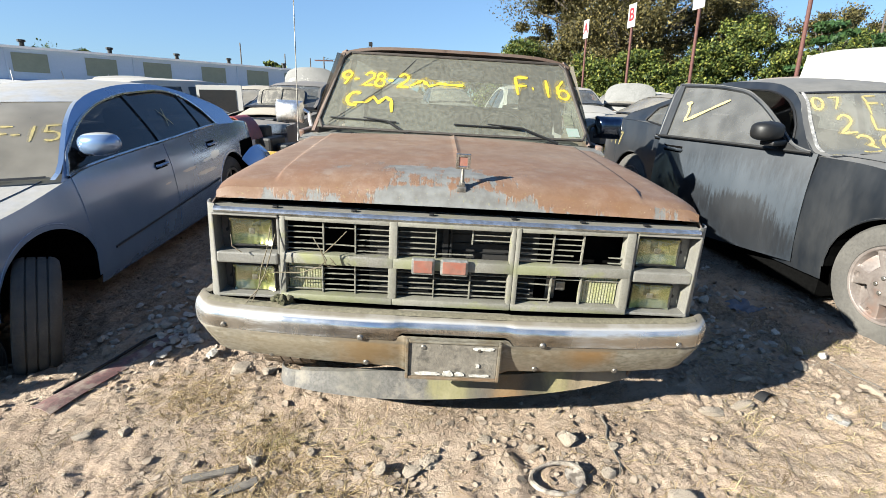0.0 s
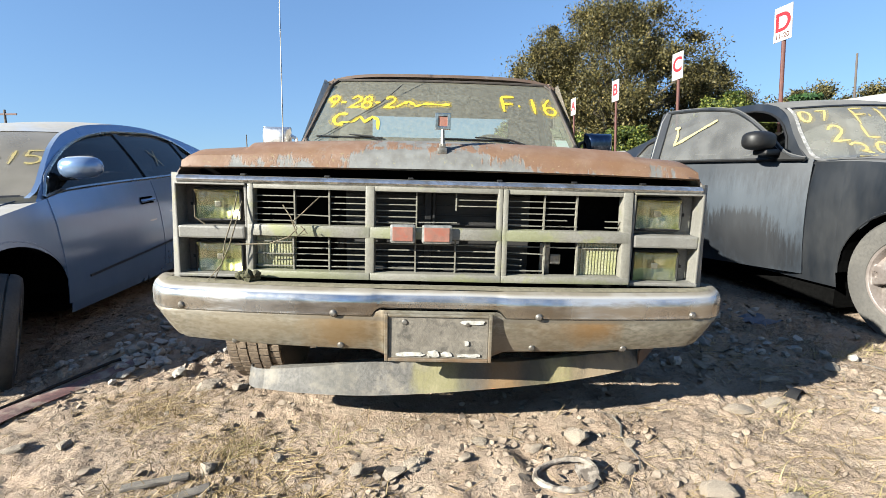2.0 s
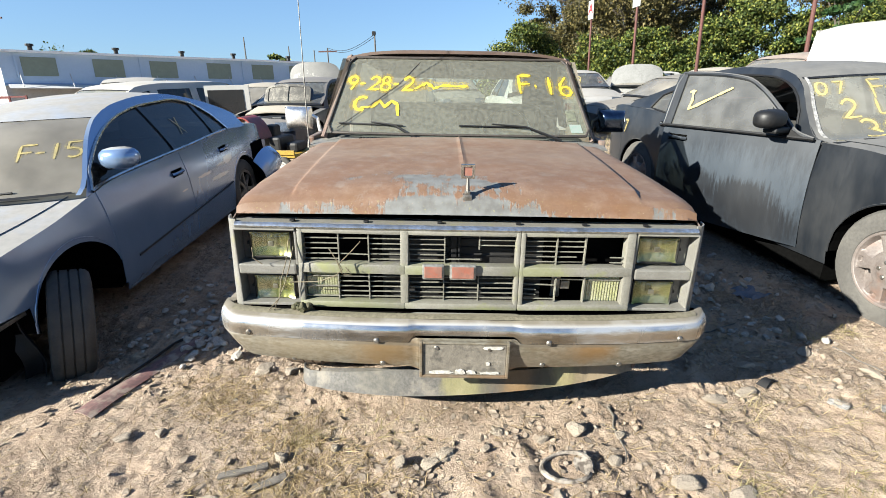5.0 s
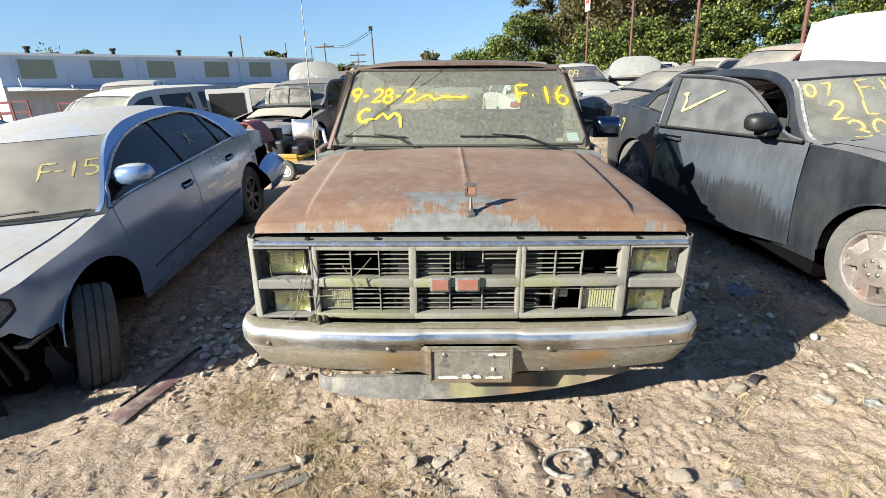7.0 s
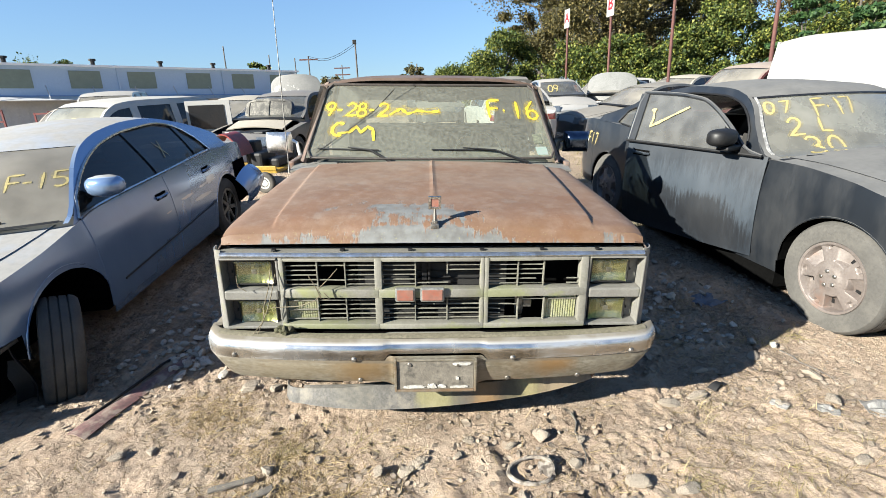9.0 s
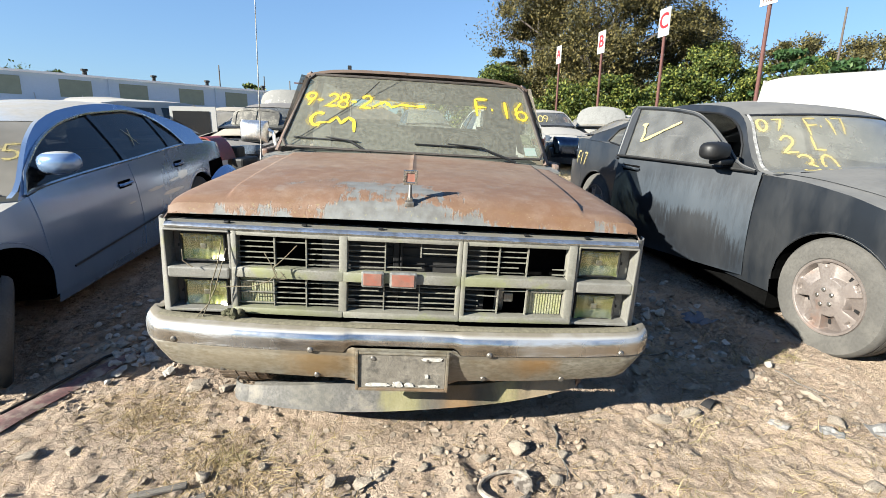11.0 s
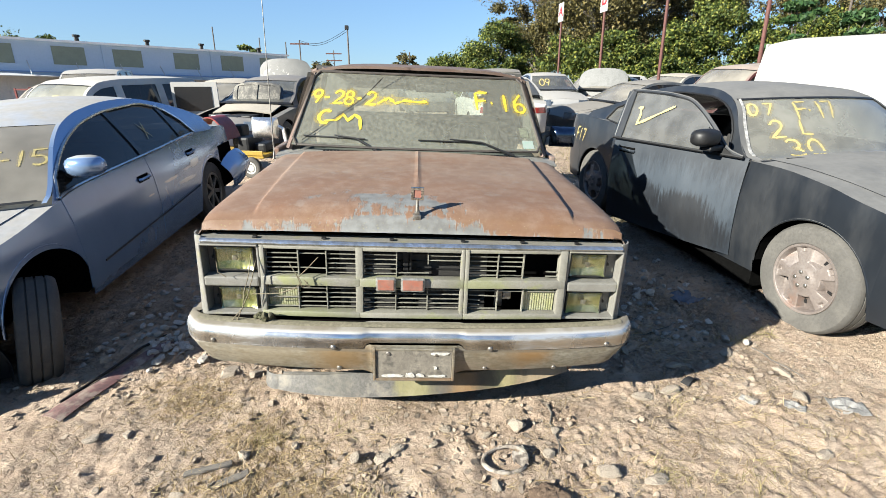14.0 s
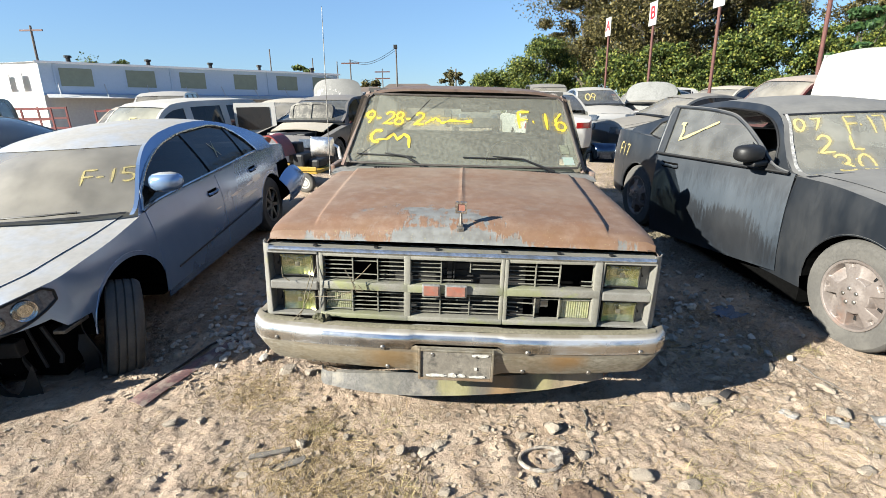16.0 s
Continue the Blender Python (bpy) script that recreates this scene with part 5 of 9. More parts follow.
    for k in range(9):
        bm = bmesh.new()
        bmesh.ops.create_icosphere(bm, subdivisions=2, radius=0.02 - 0.0012 * k)
        off = Vector((-0.675 + 0.035 * math.cos(2.4 * k) * (k > 0), 0.1 + 0.012 * math.sin(2.4 * k), 0.612 + 0.008 * (k % 3)))
        for v in bm.verts:
            v.co = v.co * (1 + 0.5 * noise.noise(v.co * 60 + off * 90)) * 0.9 + off
        part("dirt_lump", bm, CAKE, T, "dark lump of dirt and leaves on the bumper" if k == 0 else "")
    return T


CAKE = mat("dark_leaf_dirt", (0.07, 0.06, 0.035), (0.13, 0.13, 0.05), rough=0.95, fine=120, bump=0.8)
truck = build_truck()

# ---- sedans and other vehicles ----
TINT = glass("dark_tinted_glass", (0.035, 0.04, 0.045), 0.07, (0.2, 0.19, 0.18), 5, 0.04)
DUST_GLASS = glass("dust_coated_glass", (0.45, 0.46, 0.43), 0.66, (0.37, 0.34, 0.285), 3, 0.25)
HAZE_GLASS = glass("hazy_glass", (0.4, 0.42, 0.41), 0.30, (0.33, 0.325, 0.30), 5, 0.1)
TRIM = mat("bright_trim", (0.6, 0.6, 0.6), rough=0.25, metal=1.0)
TAIL = mat("red_tail_lens", (0.35, 0.015, 0.015), rough=0.2, coat=0.5)
LAMP = mat("hazy_lamp_lens", (0.16, 0.185, 0.22), (0.10, 0.12, 0.15), rough=0.1, metal=0.0, bump=0.1, coat=0.8, scale=14)
INTERIOR = mat("dark_interior", (0.02, 0.02, 0.02), (0.04, 0.037, 0.034), rough=0.95)


class Shape:
    """The surfaces of a car body: y runs from the front axle back, x across, z up."""

    def __init__(self, s):
        self.s = s
        self.width, self.top, self.shoulder = curve(s["width"]), curve(s["top"]), curve(s["shoulder"])
        self.prof = curve(s.get("prof", [(0.15, 0.93), (0.3, 0.975), (0.55, 1.0), (0.75, 0.995), (0.9, 0.965), (1.05, 0.93)]))
        self.upper = curve(s["roof"])
        self.xb, self.xr = s.get("belt_x", 0.93), s.get("roof_x", 0.66)
        self.peak = max(p[1] for p in s["roof"])
        self.y0, self.y1 = s["width"][0][0], s["width"][-1][0]

    def bottom(self, y):
        z = self.s.get("sill", 0.2)
        for ya in (0, self.s["wb"]):
            d = abs(y - ya)
            if d <= self.s["arch"]:
                z = max(z, 0.33 + math.sqrt(max(0.0, self.s["arch"] ** 2 - d * d)) * self.s.get("arch_k", 1.0))
        if y < -self.s["arch"]:
            z = self.s.get("nose_z", 0.28)
        if y < self.s.get("torn", (-9, 0))[0]:
            z = self.s["torn"][1]
        if y > self.s["wb"] + self.s["arch"]:
            z = self.s.get("tail_z", 0.3)
        return z

    def side(self, y, z, off=0.0, s=1):
        return Vector((s * (self.width(y) * self.prof(z) + off), y, z))

    def glassx(self, y, z):
        b = self.shoulder(y)
        f = min(1, max(0, (z - b) / max(0.05, self.peak - b)))
        wb = self.width(y) * self.xb
        return wb + (self.xr - wb) * f ** 1.15

    def canopy(self, u, y, off=0.0):
        """u: -1..1 across the windshield, roof or rear glass at y."""
        z = self.upper(y)
        x = self.glassx(y, z)
        gb, gc = self.s["glass"][1:3]
        mid = (gb + gc) / 2
        kf, kr = float(smooth(mid, gb, y)), float(smooth(mid, gc, y))
        bow = self.s.get("bow", 0.16) * (1 - u * u)
        slope = (self.upper(y + 0.01) - self.upper(y - 0.01)) / 0.02
        n = Vector((0, -slope, 1)).normalized()
        return Vector((u * x, y + bow * (0.8 * kr - kf), z + self.s.get("crown", 0.045) * (1 - u * u) * (1 - 0.5 * max(kf, kr)))) + n * off


def window_top(sh, y, low, high):
    """Upper edge of the side glass at y."""
    top = curve(sh.s["window_top"])(y) if "window_top" in sh.s else sh.upper(y) - high
    return max(low, top)


def window_line(sh, y0, y1, low, high, inner=False):
    """Loop of (y, z): along the belt from y0 to y1, and back under the roof."""
    pts = []
    n = 22
    for k in range(n + 1):
        y = y0 + (y1 - y0) * k / n
        pts.append((y, sh.shoulder(y) + low))
    for k in range(1, n):
        y = y1 + (y0 - y1) * k / n
        pts.append((y, window_top(sh, y, sh.shoulder(y) + low + 0.004, high) if inner else max(sh.shoulder(y) + low + 0.004, sh.upper(y) - high)))
    return pts


def build_car(name, m, s, label, category, group="", hero=False):
    sh = Shape(s)
    car = thing(name, m, label, category, group)
    paint = s["paint"]
    side_paint = s.get("side_paint", paint)
    wb, y0, y1 = s["wb"], sh.y0, sh.y1
    ar = s["arch"]
    ys = set(np.round(np.linspace(y0, y1, 70 if hero else 36), 4))
    for ya in (0, wb):
        for d in np.linspace(-ar, ar, 19 if hero else 11):
            ys.add(round(ya + float(d), 4))
        ys |= {round(ya - ar - 0.004, 4), round(ya + ar + 0.004, 4)}
    if "cut" in s:
        ys |= {s["cut"][0], s["cut"][1]}
    ys = sorted(ys)
    fr = [0, 0.08, 0.25, 0.45, 0.65, 0.85, 0.96, 1.0]
    tops = [0.12, 0.3, 0.6, 1.0]
    bm = bmesh.new()
    rows = []
    for y in ys:
        w, zt, zs, zb = sh.width(y), sh.top(y), sh.shoulder(y), sh.bottom(y)
        zs = max(zs, zb + 0.03)
        half = []
        for f in fr:
            z = zb + (zs - zb) * f
            half.append((w * sh.prof(z), z))
        xs_ = half[-1][0]
        for f in tops:
            half.append((xs_ * (1 - f), zs + (zt - zs) * math.sin(f * math.pi / 2)))
        row = [bm.verts.new((x, y, z)) for x, z in half] + [bm.verts.new((-x, y, z)) for x, z in half[-2::-1]]
        rows.append(row)
    nrow = len(rows[0])
    nf = len(fr)
    ca, cc = s.get("cowl", (0.6, wb + 0.2))
    for a, c, ya, yc in zip(rows, rows[1:], ys, ys[1:]):
        for i in range(nrow - 1):
            if "cut" in s and ya >= s["cut"][0] - 1e-4 and yc <= s["cut"][1] + 1e-4:
                side_i = i if i < nrow // 2 else nrow - 2 - i
                left = i >= nrow // 2
                if left and 1 <= side_i < nf - 1:
                    continue
            mid = (ya + yc) / 2
            k = min(i, nrow - 2 - i)
            if k >= nf - 1 and ca + 0.12 < mid < cc - 0.25:
                continue
            if s.get("engine_open") and k >= nf and y0 + 0.3 < mid < ca - 0.05:
                continue
            bm.faces.new((a[i], a[i + 1], c[i + 1], c[i]))
    for row in (rows[0], rows[-1]):
        bm.faces.new(row)
    bmesh.ops.remove_doubles(bm, verts=bm.verts, dist=1e-5)
    part("body", bm, side_paint, car, "", True)
    # wheel wells and dark inside: their shade is painted as flat black
    for ya in (0, wb):
        for sx in (-1, 1):
            w = sh.width(ya) * 0.97
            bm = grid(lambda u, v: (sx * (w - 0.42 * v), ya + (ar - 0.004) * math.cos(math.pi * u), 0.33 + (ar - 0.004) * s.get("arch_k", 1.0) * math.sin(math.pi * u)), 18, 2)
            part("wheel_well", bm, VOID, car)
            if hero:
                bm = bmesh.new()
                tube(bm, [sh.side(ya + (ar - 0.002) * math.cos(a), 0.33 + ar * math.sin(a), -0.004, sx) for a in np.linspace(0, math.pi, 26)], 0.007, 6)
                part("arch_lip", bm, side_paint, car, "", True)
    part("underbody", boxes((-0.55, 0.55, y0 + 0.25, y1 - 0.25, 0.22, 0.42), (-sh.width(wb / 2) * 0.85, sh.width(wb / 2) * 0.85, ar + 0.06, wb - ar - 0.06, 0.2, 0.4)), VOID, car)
    ga, gb, gc, gd = s["glass"]
    # canopy: windshield, roof, rear window
    def patch(name_, ya, yb, u0, u1, off, material, label_="", nu=14, nv=10, thick=0.0):
        return part(name_, grid(lambda u, v: sh.canopy(u0 + (u1 - u0) * u, ya + (yb - ya) * v, off), nu, nv, thick), material, car, label_, True)
    patch("roof", gb - 0.02, gc + 0.02, -1, 1, 0, paint, "", 18, 16)
    wsg = s.get("ws", DUST_GLASS)
    post_u = s.get("post", 0.93)
    patch("windshield", ga + 0.02, gb - 0.02, -post_u, post_u, -0.004, wsg, "dusty windshield")
    patch("rear_window", gc + 0.03, gd - 0.03, -0.9, 0.9, -0.004, s.get("rear_glass", HAZE_GLASS), "dusty rear window")
    for u0, u1 in ((-1, -post_u), (post_u, 1)):
        patch("pillar", ga - 0.01, gb, u0, u1, 0.002, s.get("pillar_paint", paint), "", 2, 10)
        patch("rear_pillar", gc, gd + 0.01, u0 if u0 < 0 else 0.9, -0.9 if u0 < 0 else u1, 0.002, paint, "", 2, 10)
    if s.get("seal", True):
        patch("windshield_seal", gb - 0.035, gb - 0.012, -0.97, 0.97, 0.003, BLACK, "", 14, 1)
    if s.get("tray", True):
        patch("wiper_tray", ga - 0.05, ga + 0.03, -0.97, 0.97, 0.004, BLACK, "", 14, 1)
    else:
        patch("windshield_seal", ga + 0.008, ga + 0.03, -0.94, 0.94, 0.003, BLACK, "", 14, 1)
    # side windows in their frame
    wl0, wl1 = s["window"]
    for sx in (-1, 1):
        outer = window_line(sh, ga, gd, -0.015, -0.002)
        inner = window_line(sh, wl0, wl1, 0.012, s.get("frame", 0.05), True)
        bm = bmesh.new()
        o = [bm.verts.new((sx * sh.glassx(y, z), y, z)) for y, z in outer]
        q = [bm.verts.new((sx * (sh.glassx(y, z) - 0.002), y, z)) for y, z in inner]
        for k in range(len(o)):
            j = (k + 1) % len(o)
            bm.faces.new((o[k], o[j], q[j], q[k]))
        part("window_frame", bm, s.get("frame_paint", paint), car, "", True)
        if hero:
            bm = bmesh.new()
            lp = [(sx * (sh.glassx(y, z) + 0.004), y, z) for y, z in inner]
            tube(bm, lp + lp[:1], 0.012 if "trim" in s else 0.009, 6, False)
            part("window_trim", bm, s.get("trim", BLACK), car, "bright trim round the side windows" if "trim" in s else "", True)
        open_front = "cut" in s and sx < 0
        pil = s["pillars"]
        edges = [wl0] + pil + [wl1]
        for k in range(len(edges) - 1):
            if open_front and k == 0:
                continue
            yb0, yb1 = edges[k] + 0.001, edges[k + 1] - 0.001

            def pane(u, v, yb0=yb0, yb1=yb1):
                y = yb0 + (yb1 - yb0) * u
                lo = sh.shoulder(y) + 0.012
                hi = window_top(sh, y, lo + 0.003, s.get("frame", 0.05))
                z = lo + (hi - lo) * v
                return (sx * (sh.glassx(y, z) - 0.012), y, z)
            part("side_window", grid(pane, 8, 5), s.get("side_glass", TINT), car, "tinted side window")
        for yp in pil:
            def post(u, v):
                y = yp + s.get("post_w", 0.06) * (u - 0.5)
                lo = sh.shoulder(y) + 0.006
                hi = window_top(sh, y, lo + 0.01, s.get("frame", 0.05)) + 0.004
                z = lo + (hi - lo) * v
                return (sx * (sh.glassx(y, z) + 0.001), y, z)
            part("door_post", grid(post, 1, 6, 0.01), s.get("post_mat", BLACK), car)
        # doors as panels a little proud of the body
        for k, (d0, d1) in enumerate(s.get("doors", [])):
            if open_front and k == 0:
                continue

            def panel(u, v):
                y = d0 + (d1 - d0) * u
                lo, hi = s.get("sill", 0.2) + 0.07, sh.shoulder(y) - 0.004
                zz = lo + (hi - lo) * v
                if k == len(s["doors"]) - 1 and abs(y - wb) < ar + 0.04:
                    lim = 0.33 + math.sqrt(max(0, (ar + 0.04) ** 2 - (y - wb) ** 2)) * s.get("arch_k", 1)
                    zz = max(zz, min(lim, hi - 0.02)) if v < 0.5 else max(zz, min(lim + (hi - lim) * (2 * v - 1), hi))
                return sh.side(y, zz, 0.0045, sx)
            door = part("door", grid(panel, 14, 12, 0.004), side_paint, car, "", True)
            if hero:
                yh, drop = d1 - 0.14, s.get("handle_drop", 0.10)
                bm = bmesh.new()
                tube(bm, [sh.side(yh - 0.08, sh.shoulder(yh) - drop, 0.008, sx), sh.side(yh - 0.06, sh.shoulder(yh) - drop + 0.002, 0.03, sx), sh.side(yh + 0.06, sh.shoulder(yh) - drop + 0.006, 0.03, sx), sh.side(yh + 0.08, sh.shoulder(yh) - drop + 0.006, 0.008, sx)], 0.013, 8)
                part("door_handle", bm, s.get("handle", side_paint), door, "", True)
                part("handle_recess", grid(lambda u, v: sh.side(yh - 0.085 + 0.17 * u, sh.shoulder(yh) - drop - 0.025 + 0.055 * v, 0.0075, sx), 4, 2), VOID, door)
        if s.get("moulding"):
            z0, z1 = s["moulding"]
            bm = bmesh.new()
            tube(bm, [sh.side(y, z0 + (z1 - z0) * (y - 0.55) / 1.8, 0.008, sx) for y in np.linspace(0.55, wb - 0.42, 12)], 0.009, 6)
            part("side_moulding", bm, BLACK, car, "black rubbing strip", True)
        if s.get("mirrors", True) and (hero or sx in s.get("mirror_sides", (-1, 1))):
            if not open_front:
                ym = s.get("mirror_y", ga + 0.42)
                zm = sh.shoulder(ym) + s.get("mirror_rise", 0.075)
                xm, big = sh.glassx(ym, zm) + 0.15, s.get("mirror_size", 1.0)
                bm = bmesh.new()
                bmesh.ops.create_uvsphere(bm, u_segments=18, v_segments=10, radius=1)
                for v in bm.verts:
                    x, y, z = v.co
                    v.co = Vector((sx * (xm + big * 0.115 * x * (abs(x) ** -0.25 if x else 1)), ym + big * 0.06 * y - 0.03 * (y < 0) * (1 - x * x), zm + big * 0.062 * z * (abs(z) ** -0.2 if z else 1)))
                mi = part("wing_mirror", bm, s.get("mirror_paint", paint), car, "", True)
                bm = boxes((sx * (xm - 0.17) - 0.03, sx * (xm - 0.17) + 0.03, ym - 0.03, ym + 0.04, zm - 0.075, zm - 0.04), bevel=0.01)
                box(bm, min(sx * (xm - 0.16), sx * (xm - 0.05)), max(sx * (xm - 0.16), sx * (xm - 0.05)), ym - 0.03, ym + 0.03, zm - 0.075, zm - 0.045, 0.01)
                part("mirror_foot", bm, BLACK, mi)
    # hood panel: shut line at its rim
    if s.get("hood", "shut") == "shut":
        def hood(u, v):
            y = y0 + 0.16 + (ca - 0.02 - y0 - 0.16) * v
            k = (2 * u - 1)
            w = sh.width(y) * sh.prof(sh.shoulder(y)) * (0.86 - 0.1 * (1 - v))
            zs, zt = sh.shoulder(y), sh.top(y)
            x = k * w
            full = sh.width(y) * sh.prof(zs)
            f = 1 - abs(x) / full
            return (x, y, zs + (zt - zs) * math.sin(f * math.pi / 2) + 0.006)
        part("hood", grid(hood, 20, 14, 0.004), paint, car, "", True)
    elif s["hood"] == "up":
        w = sh.width(0.3) * 0.8
        yh, zh = ca - 0.05, sh.top(ca) + 0.02
        ang = radians(s.get("hood_angle", 62))
        ln = (ca - y0 - 0.25) * s.get("hood_len", 1.0)

        def lid(u, v):
            k = 2 * u - 1
            d = ln * v
            bow = 0.05 * (1 - k * k)
            return (k * w * (1 - 0.1 * v), yh - d * math.cos(ang) + bow * math.sin(ang), zh + d * math.sin(ang) + bow * math.cos(ang))
        lid_ob = part("hood", grid(lid, 12, 8, 0.02), s.get("hood_paint", paint), car, "hood propped open", True)
        for f0, f1, g0, g1 in ((0.06, 0.12, 0.08, 0.92), (0.88, 0.94, 0.08, 0.92), (0.12, 0.88, 0.86, 0.93), (0.12, 0.88, 0.07, 0.14), (0.47, 0.53, 0.14, 0.86)):
            def rib(u, v):
                p = Vector(lid(f0 + (f1 - f0) * u, g0 + (g1 - g0) * v))
                return p + Vector((0, -math.sin(ang), -math.cos(ang))) * 0.035
            part("hood_rib", grid(rib, 6, 6, 0.02), s.get("rib_paint", s.get("hood_paint", paint)), lid_ob, "", True)
    if s.get("hood") in ("up", "none"):
        rnd = random.Random(len(name) + int(100 * abs(m.translation.x)))
        for k in range(16):
            x, y = rnd.uniform(-0.55, 0.55), rnd.uniform(y0 + 0.35, ca - 0.25)
            a, c, h = rnd.uniform(0.06, 0.2), rnd.uniform(0.06, 0.2), rnd.uniform(0.1, 0.3)
            zb = 0.5
            part("engine_part", boxes((x - a, x + a, y - c, y + c, zb, zb + h), bevel=0.02), rnd.choice([BLACK, STEEL, BLACK, TARNISH, s.get("engine_accent", BLACK)]), car)
        part("bay_floor", boxes((-0.7, 0.7, y0 + 0.3, ca - 0.05, 0.45, 0.5)), VOID, car)
    # lamps
    hl = s.get("headlight", (0.42, 0.78, 0.56, 0.72))
    if hl:
        for sx in (-1, 1):
            def lens(u, v):
                x = hl[0] + (hl[1] - hl[0]) * u
                z = hl[2] + (hl[3] - hl[2]) * v
                yy = y0
                while sh.width(yy) * sh.prof(z) * 0.985 < x and yy < 0:
                    yy += 0.01
                tz = sh.shoulder(yy)
                return (sx * x, yy - 0.012 + 0.25 * max(0, z - tz + 0.02), z)
            part("headlight", grid(lens, 10, 6, 0.02), s.get("lamp_mat", LAMP), car, "hazy headlight", True)
    tl = s.get("taillight", (0.45, 0.84, 0.72, 0.88))
    if tl:
        for sx in (-1, 1):
            def lens(u, v):
                x = tl[0] + (tl[1] - tl[0]) * u
                z = tl[2] + (tl[3] - tl[2]) * v
                yy = y1
                while sh.width(yy) * sh.prof(z) * 0.985 < x and yy > wb:
                    yy -= 0.01
                return (sx * x, yy + 0.008, z)
            part("tail_light", grid(lens, 10, 5, 0.015), TAIL, car, "red tail light", True)
    # inside
    if hero:
        for x in (-0.36, 0.36):
            part("seat", boxes((x - 0.25, x + 0.25, ga + 1.0, ga + 1.5, 0.35, 0.55), (x - 0.24, x + 0.24, ga + 1.42, ga + 1.58, 0.5, 1.05), (x - 0.13, x + 0.13, ga + 1.5, ga + 1.6, 1.06, 1.24), bevel=0.045), s.get("seat", SEAT), car, "front seat")
        part("rear_seat", boxes((-0.62, 0.62, gc - 0.6, gc - 0.1, 0.35, 0.55), (-0.62, 0.62, gc - 0.14, gc + 0.05, 0.5, 0.98), bevel=0.045), SEAT, car, "rear seat")
        part("dashboard", boxes((-0.72, 0.72, ga + 0.25, ga + 0.62, 0.66, 0.93), bevel=0.05), INTERIOR, car, "dark dashboard")
        bm = bmesh.new()
        xd = 0.36
        tube(bm, [(xd + 0.18 * math.cos(a), ga + 0.78 + 0.07 * math.sin(a), 0.93 + 0.17 * math.sin(a)) for a in np.linspace(0, 2 * math.pi, 26)], 0.013, 6, False)
        part("steering_wheel", bm, BLACK, car, "", True)
    part("cabin_floor", boxes((-0.7, 0.7, ar + 0.08, wb - 0.2, 0.3, 0.34)), INTERIOR, car)
    # wheels
    for ya in (0, wb):
        for sx in (-1, 1):
            w = sh.width(ya)
            front = ya == 0
            dx, dy = s.get("front_wheel", (0, 0)) if front else (0, 0)
            wheel(car, sx * (w - 0.13 + dx), ya + dy, (s.get("front_hub") if front else None) or s.get("hub_z", 0.32), s.get("tyre_r", 0.325), s.get("tyre_w", 0.21), s.get("rim_r", 0.205), sx, s.get("steer", 0) if front else 0, s.get("wheel_style", "steel") if hero else "steel", s.get("rim_mat", STEEL), s.get("tyre_mat", RUBBER), s.get("camber", 0.0) if front and sx > 0 else 0.0)
    return car, sh


GLOSS_BLACK = mat("gloss_black_trim", (0.012, 0.013, 0.015), rough=0.15, bump=0, worn=False)
SILVER_BLUE = car_paint("silver_blue_paint", (0.195, 0.285, 0.44), (0.176, 0.26, 0.405), (0.40, 0.37, 0.32), 0.92, 0.05, 0.18, 0.62, 0.9, (0.80, 0.95))
for sy, sz, ry, rz in ((1.75, 0.70, 0.14, 0.014), (2.05, 0.62, 0.2, 0.02), (2.3, 0.74, 0.12, 0.04), (2.1, 0.72, 0.1, 0.012), (1.35, 0.66, 0.05, 0.008)):
    stain(SILVER_BLUE, 0.9, sy, sz, (0.5, 0.51, 0.52), (0.5, ry, rz), 0.7, 14, 0.2, 5.0)
